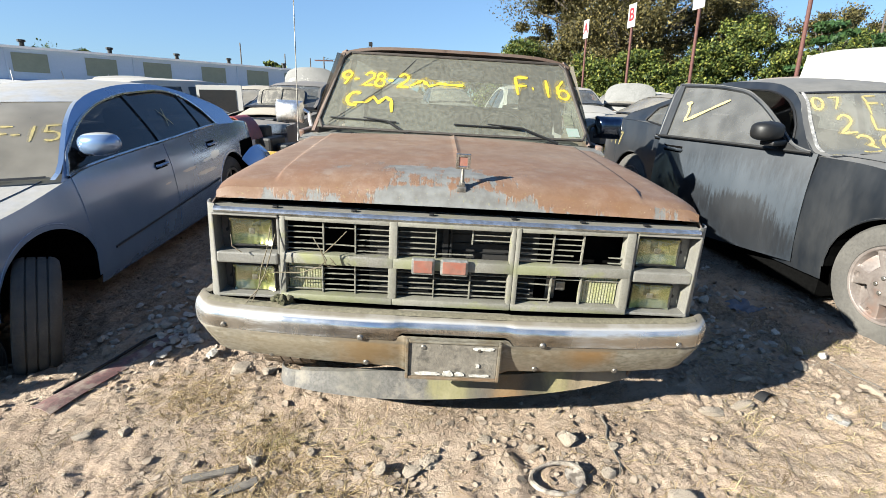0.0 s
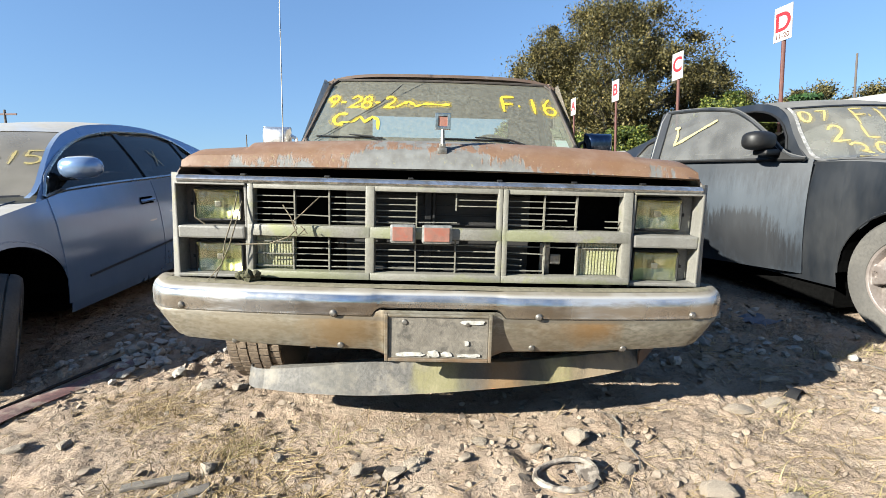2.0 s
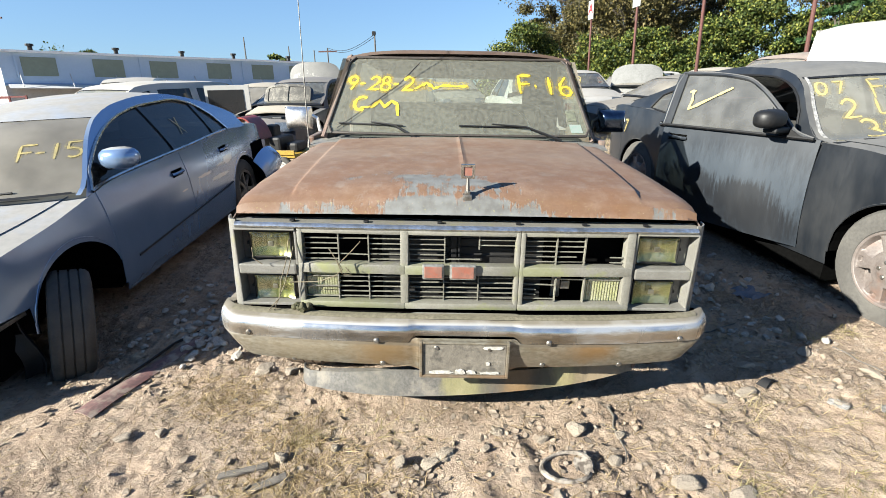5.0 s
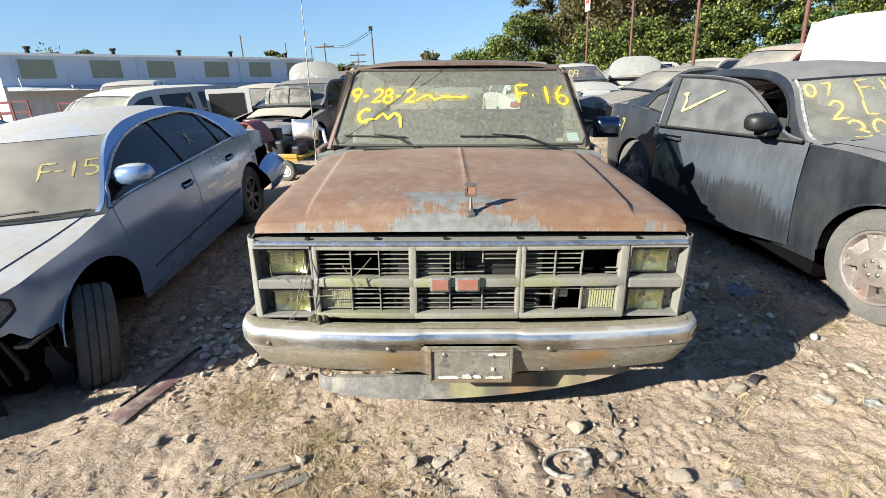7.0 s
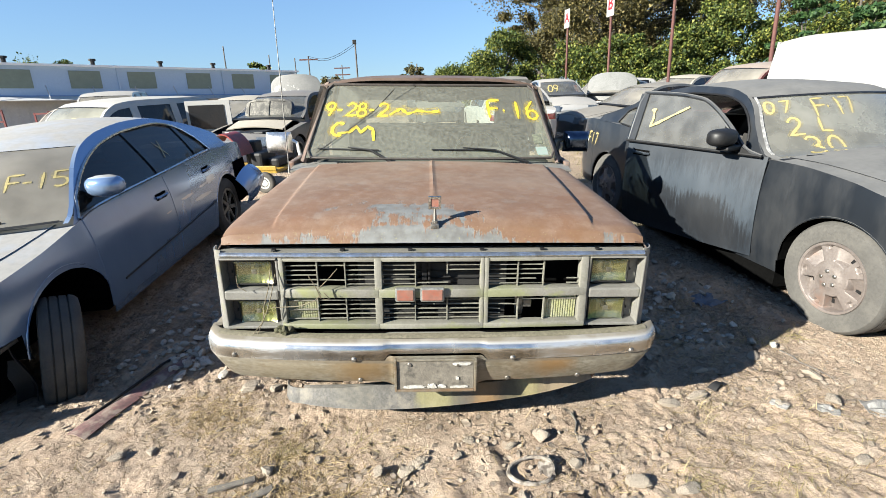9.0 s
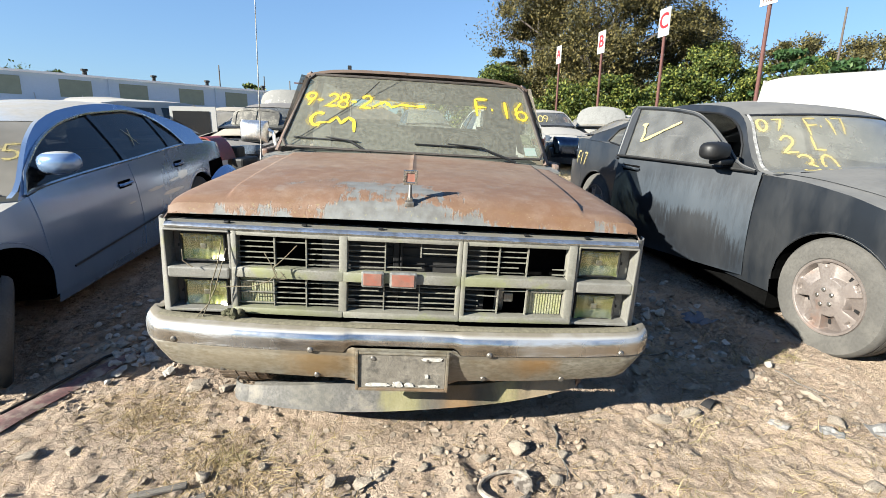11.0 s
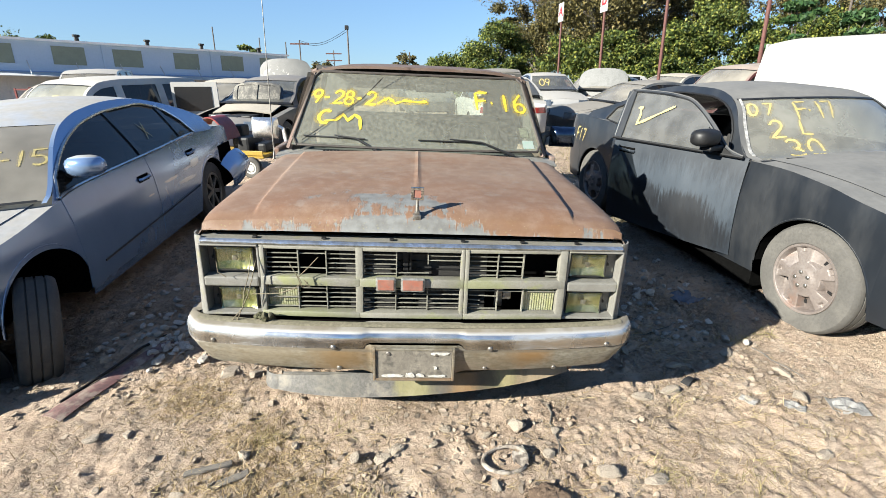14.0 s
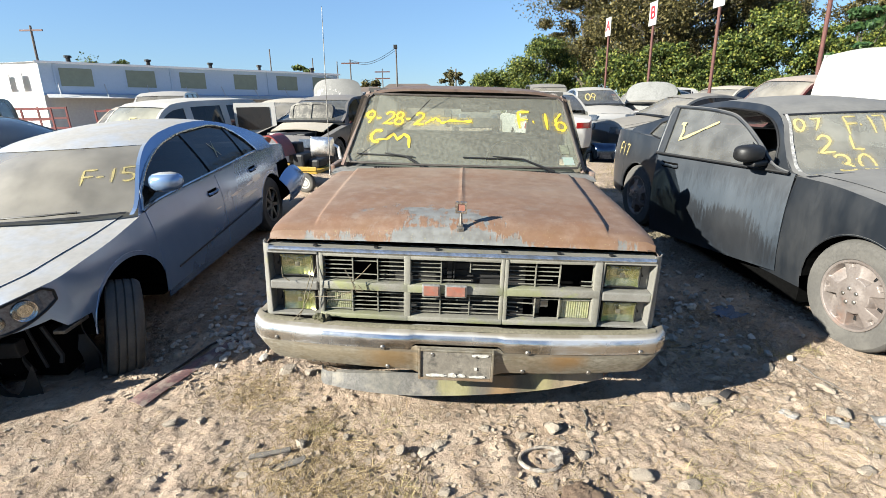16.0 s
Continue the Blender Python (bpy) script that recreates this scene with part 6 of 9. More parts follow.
PASSAT = dict(
    wb=2.71, arch=0.39, arch_k=0.92, paint=SILVER_BLUE, moulding=(0.40, 0.50), tyre_w=0.205, tyre_r=0.33, hub_z=0.315, steer=37, wheel_style="alloy", front_wheel=(0.09, -0.17), front_hub=0.255, camber=13,
    prof=[(0.15, 0.93), (0.3, 0.975), (0.55, 1.0), (0.75, 0.995), (0.92, 0.965), (1.08, 0.93)],
    width=[(-0.90, 0.50), (-0.86, 0.64), (-0.78, 0.74), (-0.66, 0.81), (-0.5, 0.86), (-0.3, 0.885), (0, 0.90), (0.8, 0.905), (2.0, 0.91), (2.71, 0.90), (3.3, 0.86), (3.65, 0.78), (3.80, 0.62), (3.84, 0.5)],
    top=[(-0.90, 0.72), (-0.82, 0.795), (-0.6, 0.845), (-0.4, 0.875), (-0.2, 0.91), (0.25, 0.955), (0.5, 0.975), (0.9, 0.99), (2.9, 1.04), (3.2, 1.02), (3.7, 0.97), (3.8, 0.88), (3.84, 0.75)],
    shoulder=[(-0.90, 0.68), (-0.86, 0.725), (-0.7, 0.765), (-0.5, 0.785), (-0.39, 0.805), (-0.06, 0.85), (0.29, 0.91), (0.5, 0.95), (0.96, 0.968), (1.6, 0.98), (2.38, 1.0), (2.9, 0.99), (3.4, 0.95), (3.8, 0.82), (3.84, 0.72)],
    roof=[(0.15, 0.90), (0.3, 0.955), (0.507, 1.12), (0.7, 1.25), (0.913, 1.345), (1.2, 1.405), (1.6, 1.43), (1.9, 1.42), (2.3, 1.345), (2.75, 1.20), (3.1, 1.05), (3.2, 1.02)],
    window_top=[(0.34, 0.965), (0.45, 1.06), (0.7, 1.20), (0.913, 1.278), (1.126, 1.328), (1.5, 1.366), (1.929, 1.368), (2.2, 1.315), (2.36, 1.22), (2.47, 1.10), (2.53, 1.02)],
    glass=(0.26, 0.92, 2.3, 3.05), window=(0.34, 2.52), pillars=[1.45, 2.22], frame=0.06, cowl=(0.30, 3.0), mirror_y=0.58, mirror_rise=0.14, mirror_size=1.16, tray=False, post=0.972, post_mat=GLOSS_BLACK, trim=TRIM, bow=0.24, crown=0.05,
    doors=[(0.36, 1.455), (1.465, 2.40)], handle_drop=0.155, roof_x=0.60, belt_x=0.965, headlight=None, side_glass=TINT, nose_z=0.49, torn=(-0.6, 0.572), ws=DUST_GLASS, seal=False)

DARK_BLUE = car_paint("faded_dark_paint", (0.010, 0.013, 0.018), (0.016, 0.020, 0.026), (0.30, 0.29, 0.27), 0.66, 0.12, 0.34, 0.0, 0.15)
CHARGER = dict(
    wb=3.05, arch=0.435, paint=DARK_BLUE, tyre_w=0.225, tyre_r=0.375, hub_z=0.36, rim_r=0.235, sill=0.23, wheel_style="cap", tyre_mat=RUBBER_GREY,
    rim_mat=mat("dusty_hubcap_silver", (0.34, 0.30, 0.275), (0.30, 0.25, 0.225), rough=0.45, metal=0.35, scale=3, grime=0.5, spots=1, spot_colour=(0.34, 0.22, 0.17), spot_scale=5, spot_cut=(0.58, 0.75)),
    prof=[(0.15, 0.93), (0.3, 0.975), (0.55, 1.0), (0.8, 0.998), (1.0, 0.968), (1.12, 0.94)],
    width=[(-0.95, 0.6), (-0.90, 0.75), (-0.7, 0.87), (-0.4, 0.93), (0, 0.945), (0.8, 0.94), (2.2, 0.945), (3.05, 0.955), (3.6, 0.92), (3.95, 0.84), (4.08, 0.7), (4.12, 0.55)],
    top=[(-0.95, 0.74), (-0.88, 0.86), (-0.6, 0.95), (0.0, 1.03), (0.6, 1.08), (1.0, 1.09), (3.1, 1.15), (3.5, 1.17), (4.0, 1.13), (4.08, 0.98), (4.12, 0.82)],
    shoulder=[(-0.95, 0.70), (-0.88, 0.80), (-0.6, 0.88), (-0.2, 0.955), (0.03, 1.0), (0.45, 1.035), (0.8, 1.035), (2.3, 1.05), (2.7, 1.085), (3.1, 1.12), (3.6, 1.11), (4.0, 1.06), (4.08, 0.92), (4.12, 0.8)],
    roof=[(0.5, 1.02), (0.75, 1.055), (0.95, 1.21), (1.15, 1.40), (1.3, 1.475), (1.5, 1.515), (1.9, 1.525), (2.3, 1.48), (2.7, 1.36), (3.07, 1.24), (3.5, 1.14), (3.6, 1.12)],
    glass=(0.62, 1.24, 2.4, 3.45), window=(0.93, 2.92), pillars=[2.02], frame=0.06, cowl=(0.66, 3.3), mirror_y=1.0, bow=0.13,
    doors=[(0.66, 1.98), (2.0, 2.70)], roof_x=0.66, belt_x=0.955, cut=(0.68, 1.96), mirror_paint=BLACK, ws=glass("tan_dusty_windshield", (0.4, 0.42, 0.41), 0.5, (0.37, 0.36, 0.31), 6, 0.1), side_glass=HAZE_GLASS, seat=INTERIOR, rear_glass=glass("dirt_caked_rear_glass", (0.15, 0.16, 0.16), 0.6, (0.2, 0.19, 0.17), 6, 0.2),
    pillar_paint=DARK_BLUE, headlight=(0.5, 0.84, 0.68, 0.82))


def build_passat():
    car, sh = build_car("silver_sedan", G @ pose(-3.10, 2.78, -0.11, 2.0, -2.5, -1.5), PASSAT, "silver-blue dusty sedan with torn-off front bumper, parked on dirt", "car", hero=True)

    def ws(a, b, lift=0.0):
        return sh.canopy(a, 0.28 + 0.62 * b, -0.003 + 0.4 * lift)
    sprayed("spray_mark", "F-15", ws, 0.57, 0.38, 0.19, 0.026, car, YELLOW_FADED, 0.64, 0.02)
    bm = bmesh.new()
    for k in range(4):
        ribbon(bm, [(-0.62 + 0.07 * k, 0.62 - 0.05 * k), (-0.54 + 0.07 * k, 0.45 - 0.05 * k), (-0.56 + 0.08 * k, 0.4 - 0.05 * k)], 0.03, 0.004, ws, 3, 0.5, k)
    part("spray_mark", bm, YELLOW_FADED, car, "smudged yellow mark")
    def win(a, b, lift=0.0):
        y = a
        z = sh.shoulder(y) + b
        return (sh.glassx(y, z) - 0.006 + lift, y, z)
    sprayed("spray_mark", "X", win, 1.7, 0.1, 0.14, 0.012, car, YELLOW_FADED)
    # torn front: bare brackets and a hanging liner where the bumper was
    def lens(u, v):
        y = -0.885 + 0.315 * u
        low, high = 0.575 + 0.10 * u * u, sh.shoulder(y) - 0.008 - 0.04 * max(0.0, u - 0.85) / 0.15
        return sh.side(y, low + (high - low) * v, 0.006, 1)
    hl = part("headlight", grid(lens, 16, 8, 0.01), LAMP, car, "large hazy wrap-round headlight", True)
    bm = bmesh.new()
    rimline = [lens(k / 12, 0) for k in range(13)] + [lens(1, k / 4) for k in range(1, 5)] + [lens(1 - k / 12, 1) for k in range(1, 13)]
    tube(bm, rimline, 0.009, 6)
    part("headlight_rim", bm, BLACK, hl, "black rim", True)
    for u, rr in ((0.52, 0.058), (0.18, 0.045)):
        p = lens(u, 0.5)
        face = (lens(u + 0.05, 0.5) - lens(u - 0.05, 0.5)).cross(Vector((0, 0, 1))).normalized()
        bm = lathe([(0.0, 0.010), (rr * 0.62, 0.010), (rr * 0.7, 0.016), (rr * 0.8, 0.006), (rr, 0.014), (rr * 1.1, 0.002)], 24)
        bmesh.ops.transform(bm, matrix=Matrix.Translation(p) @ face.to_track_quat("X", "Z").to_matrix().to_4x4(), verts=bm.verts)
        part("lamp_projector", bm, CHROME, hl, "round projector lens", True)
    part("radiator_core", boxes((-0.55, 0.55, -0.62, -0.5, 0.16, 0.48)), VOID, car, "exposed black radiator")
    # plain black block added for the shade inside the open nose
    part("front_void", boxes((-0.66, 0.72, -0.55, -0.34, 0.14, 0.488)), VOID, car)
    bm = bmesh.new()
    for k in range(5):
        tube(bm, [(0.3 + 0.1 * k, -0.58, 0.5), (0.32 + 0.11 * k, -0.66 + 0.02 * k, 0.3), (0.36 + 0.1 * k, -0.6, 0.14 + 0.03 * k)], 0.01 + 0.004 * (k % 3), 6)
    part("wiring", bm, BLACK, car, "loose hoses and wiring", True)
    part("crash_beam", boxes((-0.62, 0.62, -0.70, -0.63, 0.36, 0.46), bevel=0.01), BLACK, car, "bare black crash beam")
    part("bumper_bracket", boxes((0.775, 0.85, -0.60, -0.40, 0.455, 0.478), bevel=0.004), STEEL, car, "bare metal bumper bracket")
    def liner(u, v):
        return (0.70 + 0.12 * u + 0.03 * math.sin(5 * v), -0.42 + 0.06 * math.sin(3 * u), 0.06 + 0.36 * v)
    part("hanging_liner", grid(liner, 6, 8, 0.005), BLACK, car, "torn wheel liner hanging down", True)
    def liner2(u, v):
        return (0.25 + 0.4 * u, -0.62 - 0.1 * math.sin(2.5 * u), 0.06 + 0.28 * v * (0.6 + 0.4 * math.sin(7 * u)))
    part("hanging_liner", grid(liner2, 10, 5, 0.006), BLACK, car, "broken splash shield", True)
    # what is left of the front bumper cover, across the middle of the nose
    def cover(u, v):
        x = -0.84 + 1.12 * u
        return (x, -1.18 + 0.30 * (x / 0.85) ** 2 + 0.40 * max(0.0, v - 0.72), 0.10 + 0.58 * v)
    part("front_bumper", grid(cover, 18, 10, 0.02), SILVER_BLUE, car, "torn silver front bumper cover", True)
    # black filler: shade behind the cover, as colour
    part("bumper_core", boxes((-0.76, 0.18, -1.0, -0.6, 0.24, 0.56)), VOID, car)
    # rear bumper cover sprung away from the tail
    def flap(u, v):
        low, high = 0.27 + 0.13 * u * u, 0.74 - 0.16 * (1 - u) ** 2 - 0.08 * u * u
        return (0.925 + 0.10 * math.sin(math.pi * min(1.0, 0.2 + 0.8 * v)) + 0.06 * math.sin(1.6 * u), 2.96 + 0.48 * u - 0.06 * v, low + (high - low) * v)
    # black sheet paints the shaded gap behind the sprung cover
    part("bumper_gap", grid(lambda u, v: (0.90 - 0.02 * v, 2.95 + 0.45 * u, 0.3 + 0.46 * v), 4, 4, 0.01), VOID, car)
    part("rear_bumper", grid(flap, 12, 8, 0.006), SILVER_BLUE, car, "sprung silver rear bumper cover", True)
    bm = bmesh.new()
    tube(bm, [ws(a, 0.06 + 0.03 * a, 0.015) for a in (-0.3, 0.0, 0.35, 0.6)], 0.007, 6)
    part("wiper", bm, BLACK, car, "black wiper", True)
    return car


def build_charger():
    car, sh = build_car("dark_sedan", G @ pose(3.58, 2.686, 0, 0, 0, 6.0), CHARGER, "dust-streaked dark blue sedan with its front door ajar", "car", hero=True)
    s = CHARGER
    # added black slab: paints the deep shade below the sills
    part("under_tray", boxes((-0.84, 0.84, 0.5, 2.55, 0.07, 0.25)), VOID, car, "black slab for the shade under the sedan")
    # a scraped pale strip along the pillar where its trim is lost
    SCRAPED = mat("scraped_pillar_strip", (0.52, 0.51, 0.49), (0.22, 0.22, 0.22), rough=0.7, scale=22, mix=(0.45, 0.6))
    part("pillar_strip", grid(lambda u, v: sh.canopy(-0.955 + 0.025 * u, 0.74 + 0.48 * v, 0.007), 2, 14, 0.004), SCRAPED, car, "scraped pale strip on the pillar", True)
    # front door ajar on its front hinge; y runs back from the hinge, x = 0 is the outer face at the belt
    door = new("front_door")
    door.parent = car
    door.matrix_local = Matrix.Translation((-0.945, 0.675, 0)) @ Matrix.Rotation(radians(18), 4, "Z")
    tagged(door, "streaked grey front door standing ajar")
    LEN, BELT = 1.31, 1.052

    def skin(u, v, off=0.0):
        y, z = LEN * u, 0.27 + (BELT - 0.27) * v
        return Vector((0.055 - 0.075 * math.sin(math.pi * min(1.0, 0.12 + 0.62 * v)) + 0.03 * v * v - 0.012 * math.sin(math.pi * u) - off, y, z))
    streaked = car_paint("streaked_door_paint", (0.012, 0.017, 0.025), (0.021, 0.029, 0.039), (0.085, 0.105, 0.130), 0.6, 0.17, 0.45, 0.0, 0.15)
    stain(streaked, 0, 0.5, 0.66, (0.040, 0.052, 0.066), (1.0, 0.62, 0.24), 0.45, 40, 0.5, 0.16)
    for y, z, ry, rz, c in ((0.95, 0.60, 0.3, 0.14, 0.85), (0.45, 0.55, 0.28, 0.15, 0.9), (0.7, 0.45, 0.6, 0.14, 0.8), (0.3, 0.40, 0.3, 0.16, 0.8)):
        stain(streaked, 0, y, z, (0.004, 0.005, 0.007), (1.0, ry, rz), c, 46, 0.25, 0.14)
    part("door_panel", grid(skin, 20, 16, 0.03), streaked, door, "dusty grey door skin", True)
    part("door_lining", boxes((0.06, 0.11, 0.03, LEN - 0.02, 0.3, BELT - 0.02), bevel=0.015), INTERIOR, door, "dark door lining")
    inward = lambda z: 0.006 + 0.12 * max(0.0, (z - BELT) / 0.43)
    rim = curve([(0.04, BELT), (0.157, 1.085), (0.33, 1.235), (0.514, 1.375), (0.656, 1.445), (0.954, 1.478), (1.25, 1.485)])
    bm = bmesh.new()
    path = [(inward(rim(y)), y, rim(y)) for y in np.linspace(0.04, 1.25, 30)]
    path += [(inward(1.40), 1.285, 1.40), (inward(1.2), 1.30, 1.2), (0.006, 1.305, BELT - 0.01)]
    tube(bm, path, 0.017, 8)
    part("door_frame", bm, DARK_BLUE, door, "dark window frame", True)
    part("frame_post", grid(lambda u, v: (inward(BELT + 0.42 * v) - 0.012, 1.225 + 0.085 * u - 0.02 * v, BELT + 0.425 * v), 3, 8, 0.03), DARK_BLUE, door, "broad dark rear upright of the window frame", True)
    bm = bmesh.new()
    tube(bm, [(-0.006, 0.03, BELT + 0.004), (-0.012, 0.65, BELT + 0.006), (-0.006, LEN, BELT + 0.004)], 0.012, 6)
    part("belt_strip", bm, BLACK, door, "black belt strip", True)
    part("door_window", grid(lambda u, v: (inward(BELT + (rim(0.08 + 1.2 * u) - BELT) * v) + 0.004, 0.08 + 1.2 * u, BELT + (rim(0.08 + 1.2 * u) - BELT) * v), 20, 8), glass("dusty_grey_glass", (0.22, 0.24, 0.24), 0.38, (0.28, 0.28, 0.27), 7, 0.15), door, "dusty grey door glass", True)
    part("mirror_sail", grid(lambda u, v: (inward(BELT) - 0.004, 0.05 + 0.3 * u, BELT + (rim(0.05 + 0.3 * u) - BELT) * v), 4, 3, 0.01), BLACK, door)
    bm = bmesh.new()
    tube(bm, [skin(0.80, 0.87, 0.006), skin(0.815, 0.875, 0.035), skin(0.92, 0.885, 0.035), skin(0.935, 0.885, 0.006)], 0.013, 8)
    part("door_handle", bm, streaked, door, "", True)
    part("handle_recess", grid(lambda u, v: skin(0.80 + 0.14 * u, 0.845 + 0.065 * v, 0.004), 4, 2), VOID, door)
    bm = bmesh.new()
    bmesh.ops.create_uvsphere(bm, u_segments=24, v_segments=14, radius=1)
    for v in bm.verts:
        x, y, z = v.co
        v.co = Vector((-0.145 + 0.125 * x * (abs(x) ** -0.35 if x else 1), 0.27 + 0.085 * y, 1.185 + 0.066 * z * (abs(z) ** -0.4 if z else 1)))
    part("wing_mirror", bm, BLACK, door, "black wing mirror", True)
    part("mirror_foot", boxes((-0.16, 0.01, 0.2, 0.3, 1.085, 1.125), bevel=0.014), BLACK, door)
    def dw(a, b, lift=0.0):
        return (inward(b) - 0.004 - lift, a, b)
    bm = bmesh.new()
    ribbon(bm, [(1.10, 1.34), (1.085, 1.27), (1.10, 1.195), (1.03, 1.23), (0.9, 1.30), (0.75, 1.378)], 0.021, 0.004, dw, 5, 0.3, 2)
    ribbon(bm, [(1.13, 1.335), (1.075, 1.345)], 0.026, 0.005, dw, 3, 0.2, 3)
    part("spray_mark", bm, YELLOW_FADED, door, "yellow tick mark")
    # marks on the windshield and rear fender
    def ws(a, b, lift=0.0):
        return sh.canopy(a, 0.66 + 0.56 * b, -0.003 + 0.4 * lift)
    sprayed("spray_mark", "F.17", ws, -0.40, 0.66, 0.25, 0.034, car, YELLOW_FADED, 0.55, 0.02)
    sprayed("spray_mark", "07", ws, -0.90, 0.72, 0.18, 0.036, car, YELLOW_FADED, 1.1)
    sprayed("spray_mark", "2", ws, -0.72, 0.43, 0.23, 0.034, car, YELLOW_FADED)
    sprayed("spray_mark", "L", ws, -0.42, 0.47, 0.18, 0.034, car, YELLOW_FADED)
    sprayed("spray_mark", "30", ws, -0.62, 0.16, 0.25, 0.036, car, YELLOW_FADED, 0.95)
    def qf(a, b, lift=0.0):
        p = sh.side(-a, b, 0.004 + lift, -1)
        return p
    sprayed("spray_mark", "F17", qf, -3.62, 0.80, 0.15, 0.02, car, YELLOW_FADED, 0.8)
    bm = bmesh.new()
    tube(bm, [ws(-0.75, 0.0, 0.03), ws(-0.2, 0.04, 0.02), ws(0.3, 0.05, 0.02)], 0.008, 6)
    part("wiper", bm, BLACK, car, "black wiper", True)
    return car


passat = build_passat()
charger = build_charger()

# ---- rows of wrecks behind ----
def sedan_spec(paint, **kw):
    s = dict(
        wb=2.7, arch=0.35, paint=paint, mirrors=False,
        width=[(-0.9, 0.5), (-0.84, 0.7), (-0.5, 0.85), (0, 0.87), (1.5, 0.885), (2.7, 0.87), (3.3, 0.82), (3.6, 0.72), (3.68, 0.55)],
        top=[(-0.9, 0.60), (-0.82, 0.72), (-0.3, 0.84), (0.6, 0.97), (0.9, 1.0), (2.9, 1.02), (3.3, 1.0), (3.6, 0.96), (3.68, 0.75)],
        shoulder=[(-0.9, 0.57), (-0.82, 0.66), (-0.3, 0.77), (0.6, 0.87), (1.5, 0.91), (2.9, 0.95), (3.5, 0.92), (3.68, 0.7)],
        roof=[(0.4, 0.93), (0.7, 1.05), (1.2, 1.32), (1.6, 1.41), (2.0, 1.42), (2.5, 1.36), (3.0, 1.16), (3.25, 1.02)],
        glass=(0.45, 1.3, 2.4, 3.2), window=(0.72, 2.85), pillars=[1.75], frame=0.055, cowl=(0.5, 3.05), doors=[(0.6, 1.7), (1.72, 2.5)], roof_x=0.58, ws=DUST_GLASS, side_glass=TINT)
    s.update(kw)
    return s


def suv_spec(paint, **kw):
    s = dict(
        wb=2.7, arch=0.38, paint=paint, mirrors=False, sill=0.3, tyre_r=0.36, hub_z=0.35, prof=[(0.25, 0.95), (0.5, 1.0), (0.9, 0.995), (1.15, 0.96)],
        width=[(-0.85, 0.6), (-0.8, 0.8), (-0.5, 0.9), (1.5, 0.91), (2.7, 0.91), (3.45, 0.88), (3.6, 0.8), (3.64, 0.7)],
        top=[(-0.85, 0.78), (-0.8, 0.95), (-0.3, 1.04), (0.5, 1.1), (0.8, 1.12), (3.3, 1.15), (3.6, 1.1), (3.64, 0.9)],
        shoulder=[(-0.85, 0.76), (-0.8, 0.9), (-0.3, 0.98), (0.5, 1.04), (2.0, 1.07), (3.5, 1.08), (3.64, 0.88)],
        roof=[(0.4, 1.08), (0.6, 1.2), (0.95, 1.56), (1.2, 1.68), (1.7, 1.72), (3.0, 1.71), (3.35, 1.66), (3.5, 1.4), (3.6, 1.1)],
        glass=(0.42, 1.05, 3.3, 3.58), window=(0.72, 3.2), pillars=[1.5, 2.4], frame=0.06, cowl=(0.45, 3.4), doors=[(0.6, 1.5), (1.52, 2.35)], roof_x=0.70, bow=0.08,
        headlight=(0.5, 0.8, 0.72, 0.88), taillight=(0.7, 0.87, 0.85, 1.1), ws=DUST_GLASS, side_glass=TINT)
    s.update(kw)
    return s


DUST = (0.47, 0.42, 0.35)
WHITE_PAINT = car_paint("dusty_white_paint", (0.63, 0.62, 0.59), (0.57, 0.555, 0.525), DUST, 0.55, 0.25, 0.35, 0.0)
BEIGE = car_paint("beige_dusty_paint", (0.40, 0.36, 0.29), (0.36, 0.32, 0.26), DUST, 0.8, 0.3, 0.4, 0.1)
SILVER = car_paint("silver_dusty_paint", (0.42, 0.43, 0.44), (0.36, 0.37, 0.38), DUST, 0.6, 0.25, 0.3, 0.4)
MAROON = car_paint("maroon_paint", (0.10, 0.02, 0.025), (0.14, 0.04, 0.04), DUST, 0.7, 0.25, 0.35, 0.1)
NAVY = car_paint("navy_paint", (0.012, 0.018, 0.04), (0.02, 0.026, 0.05), DUST, 0.5, 0.08, 0.35, 0.1)
GREEN = car_paint("dark_green_paint", (0.02, 0.045, 0.04), (0.04, 0.06, 0.055), DUST, 0.55, 0.3, 0.35, 0.1)
CHARCOAL = car_paint("charcoal_paint", (0.05, 0.055, 0.06), (0.085, 0.09, 0.095), DUST, 0.5, 0.15, 0.4, 0.1)
PEELED = mat("peeling_grey_clearcoat", (0.20, 0.20, 0.195), (0.27, 0.265, 0.25), rough=0.7, scale=3, spots=1, spot_colour=(0.62, 0.6, 0.56), spot_scale=3.2, spot_cut=(0.60, 0.635))
LINER = mat("sun_greyed_hood_liner", (0.30, 0.28, 0.24), (0.12, 0.115, 0.105), rough=0.9, scale=5, mix=(0.45, 0.55))
BLUE = mat("blue_engine_cover", (0.04, 0.17, 0.36), rough=0.5)


def row(name, x, y, rz, s, label, category="car"):
    z = float(relief(np.array([x]), np.array([y]), False)[0])
    return build_car(name, G @ pose(x, y, z + s.get("sunk", 0.0), 0, 0, rz), s, label, category, "wrecked vehicles in rows")


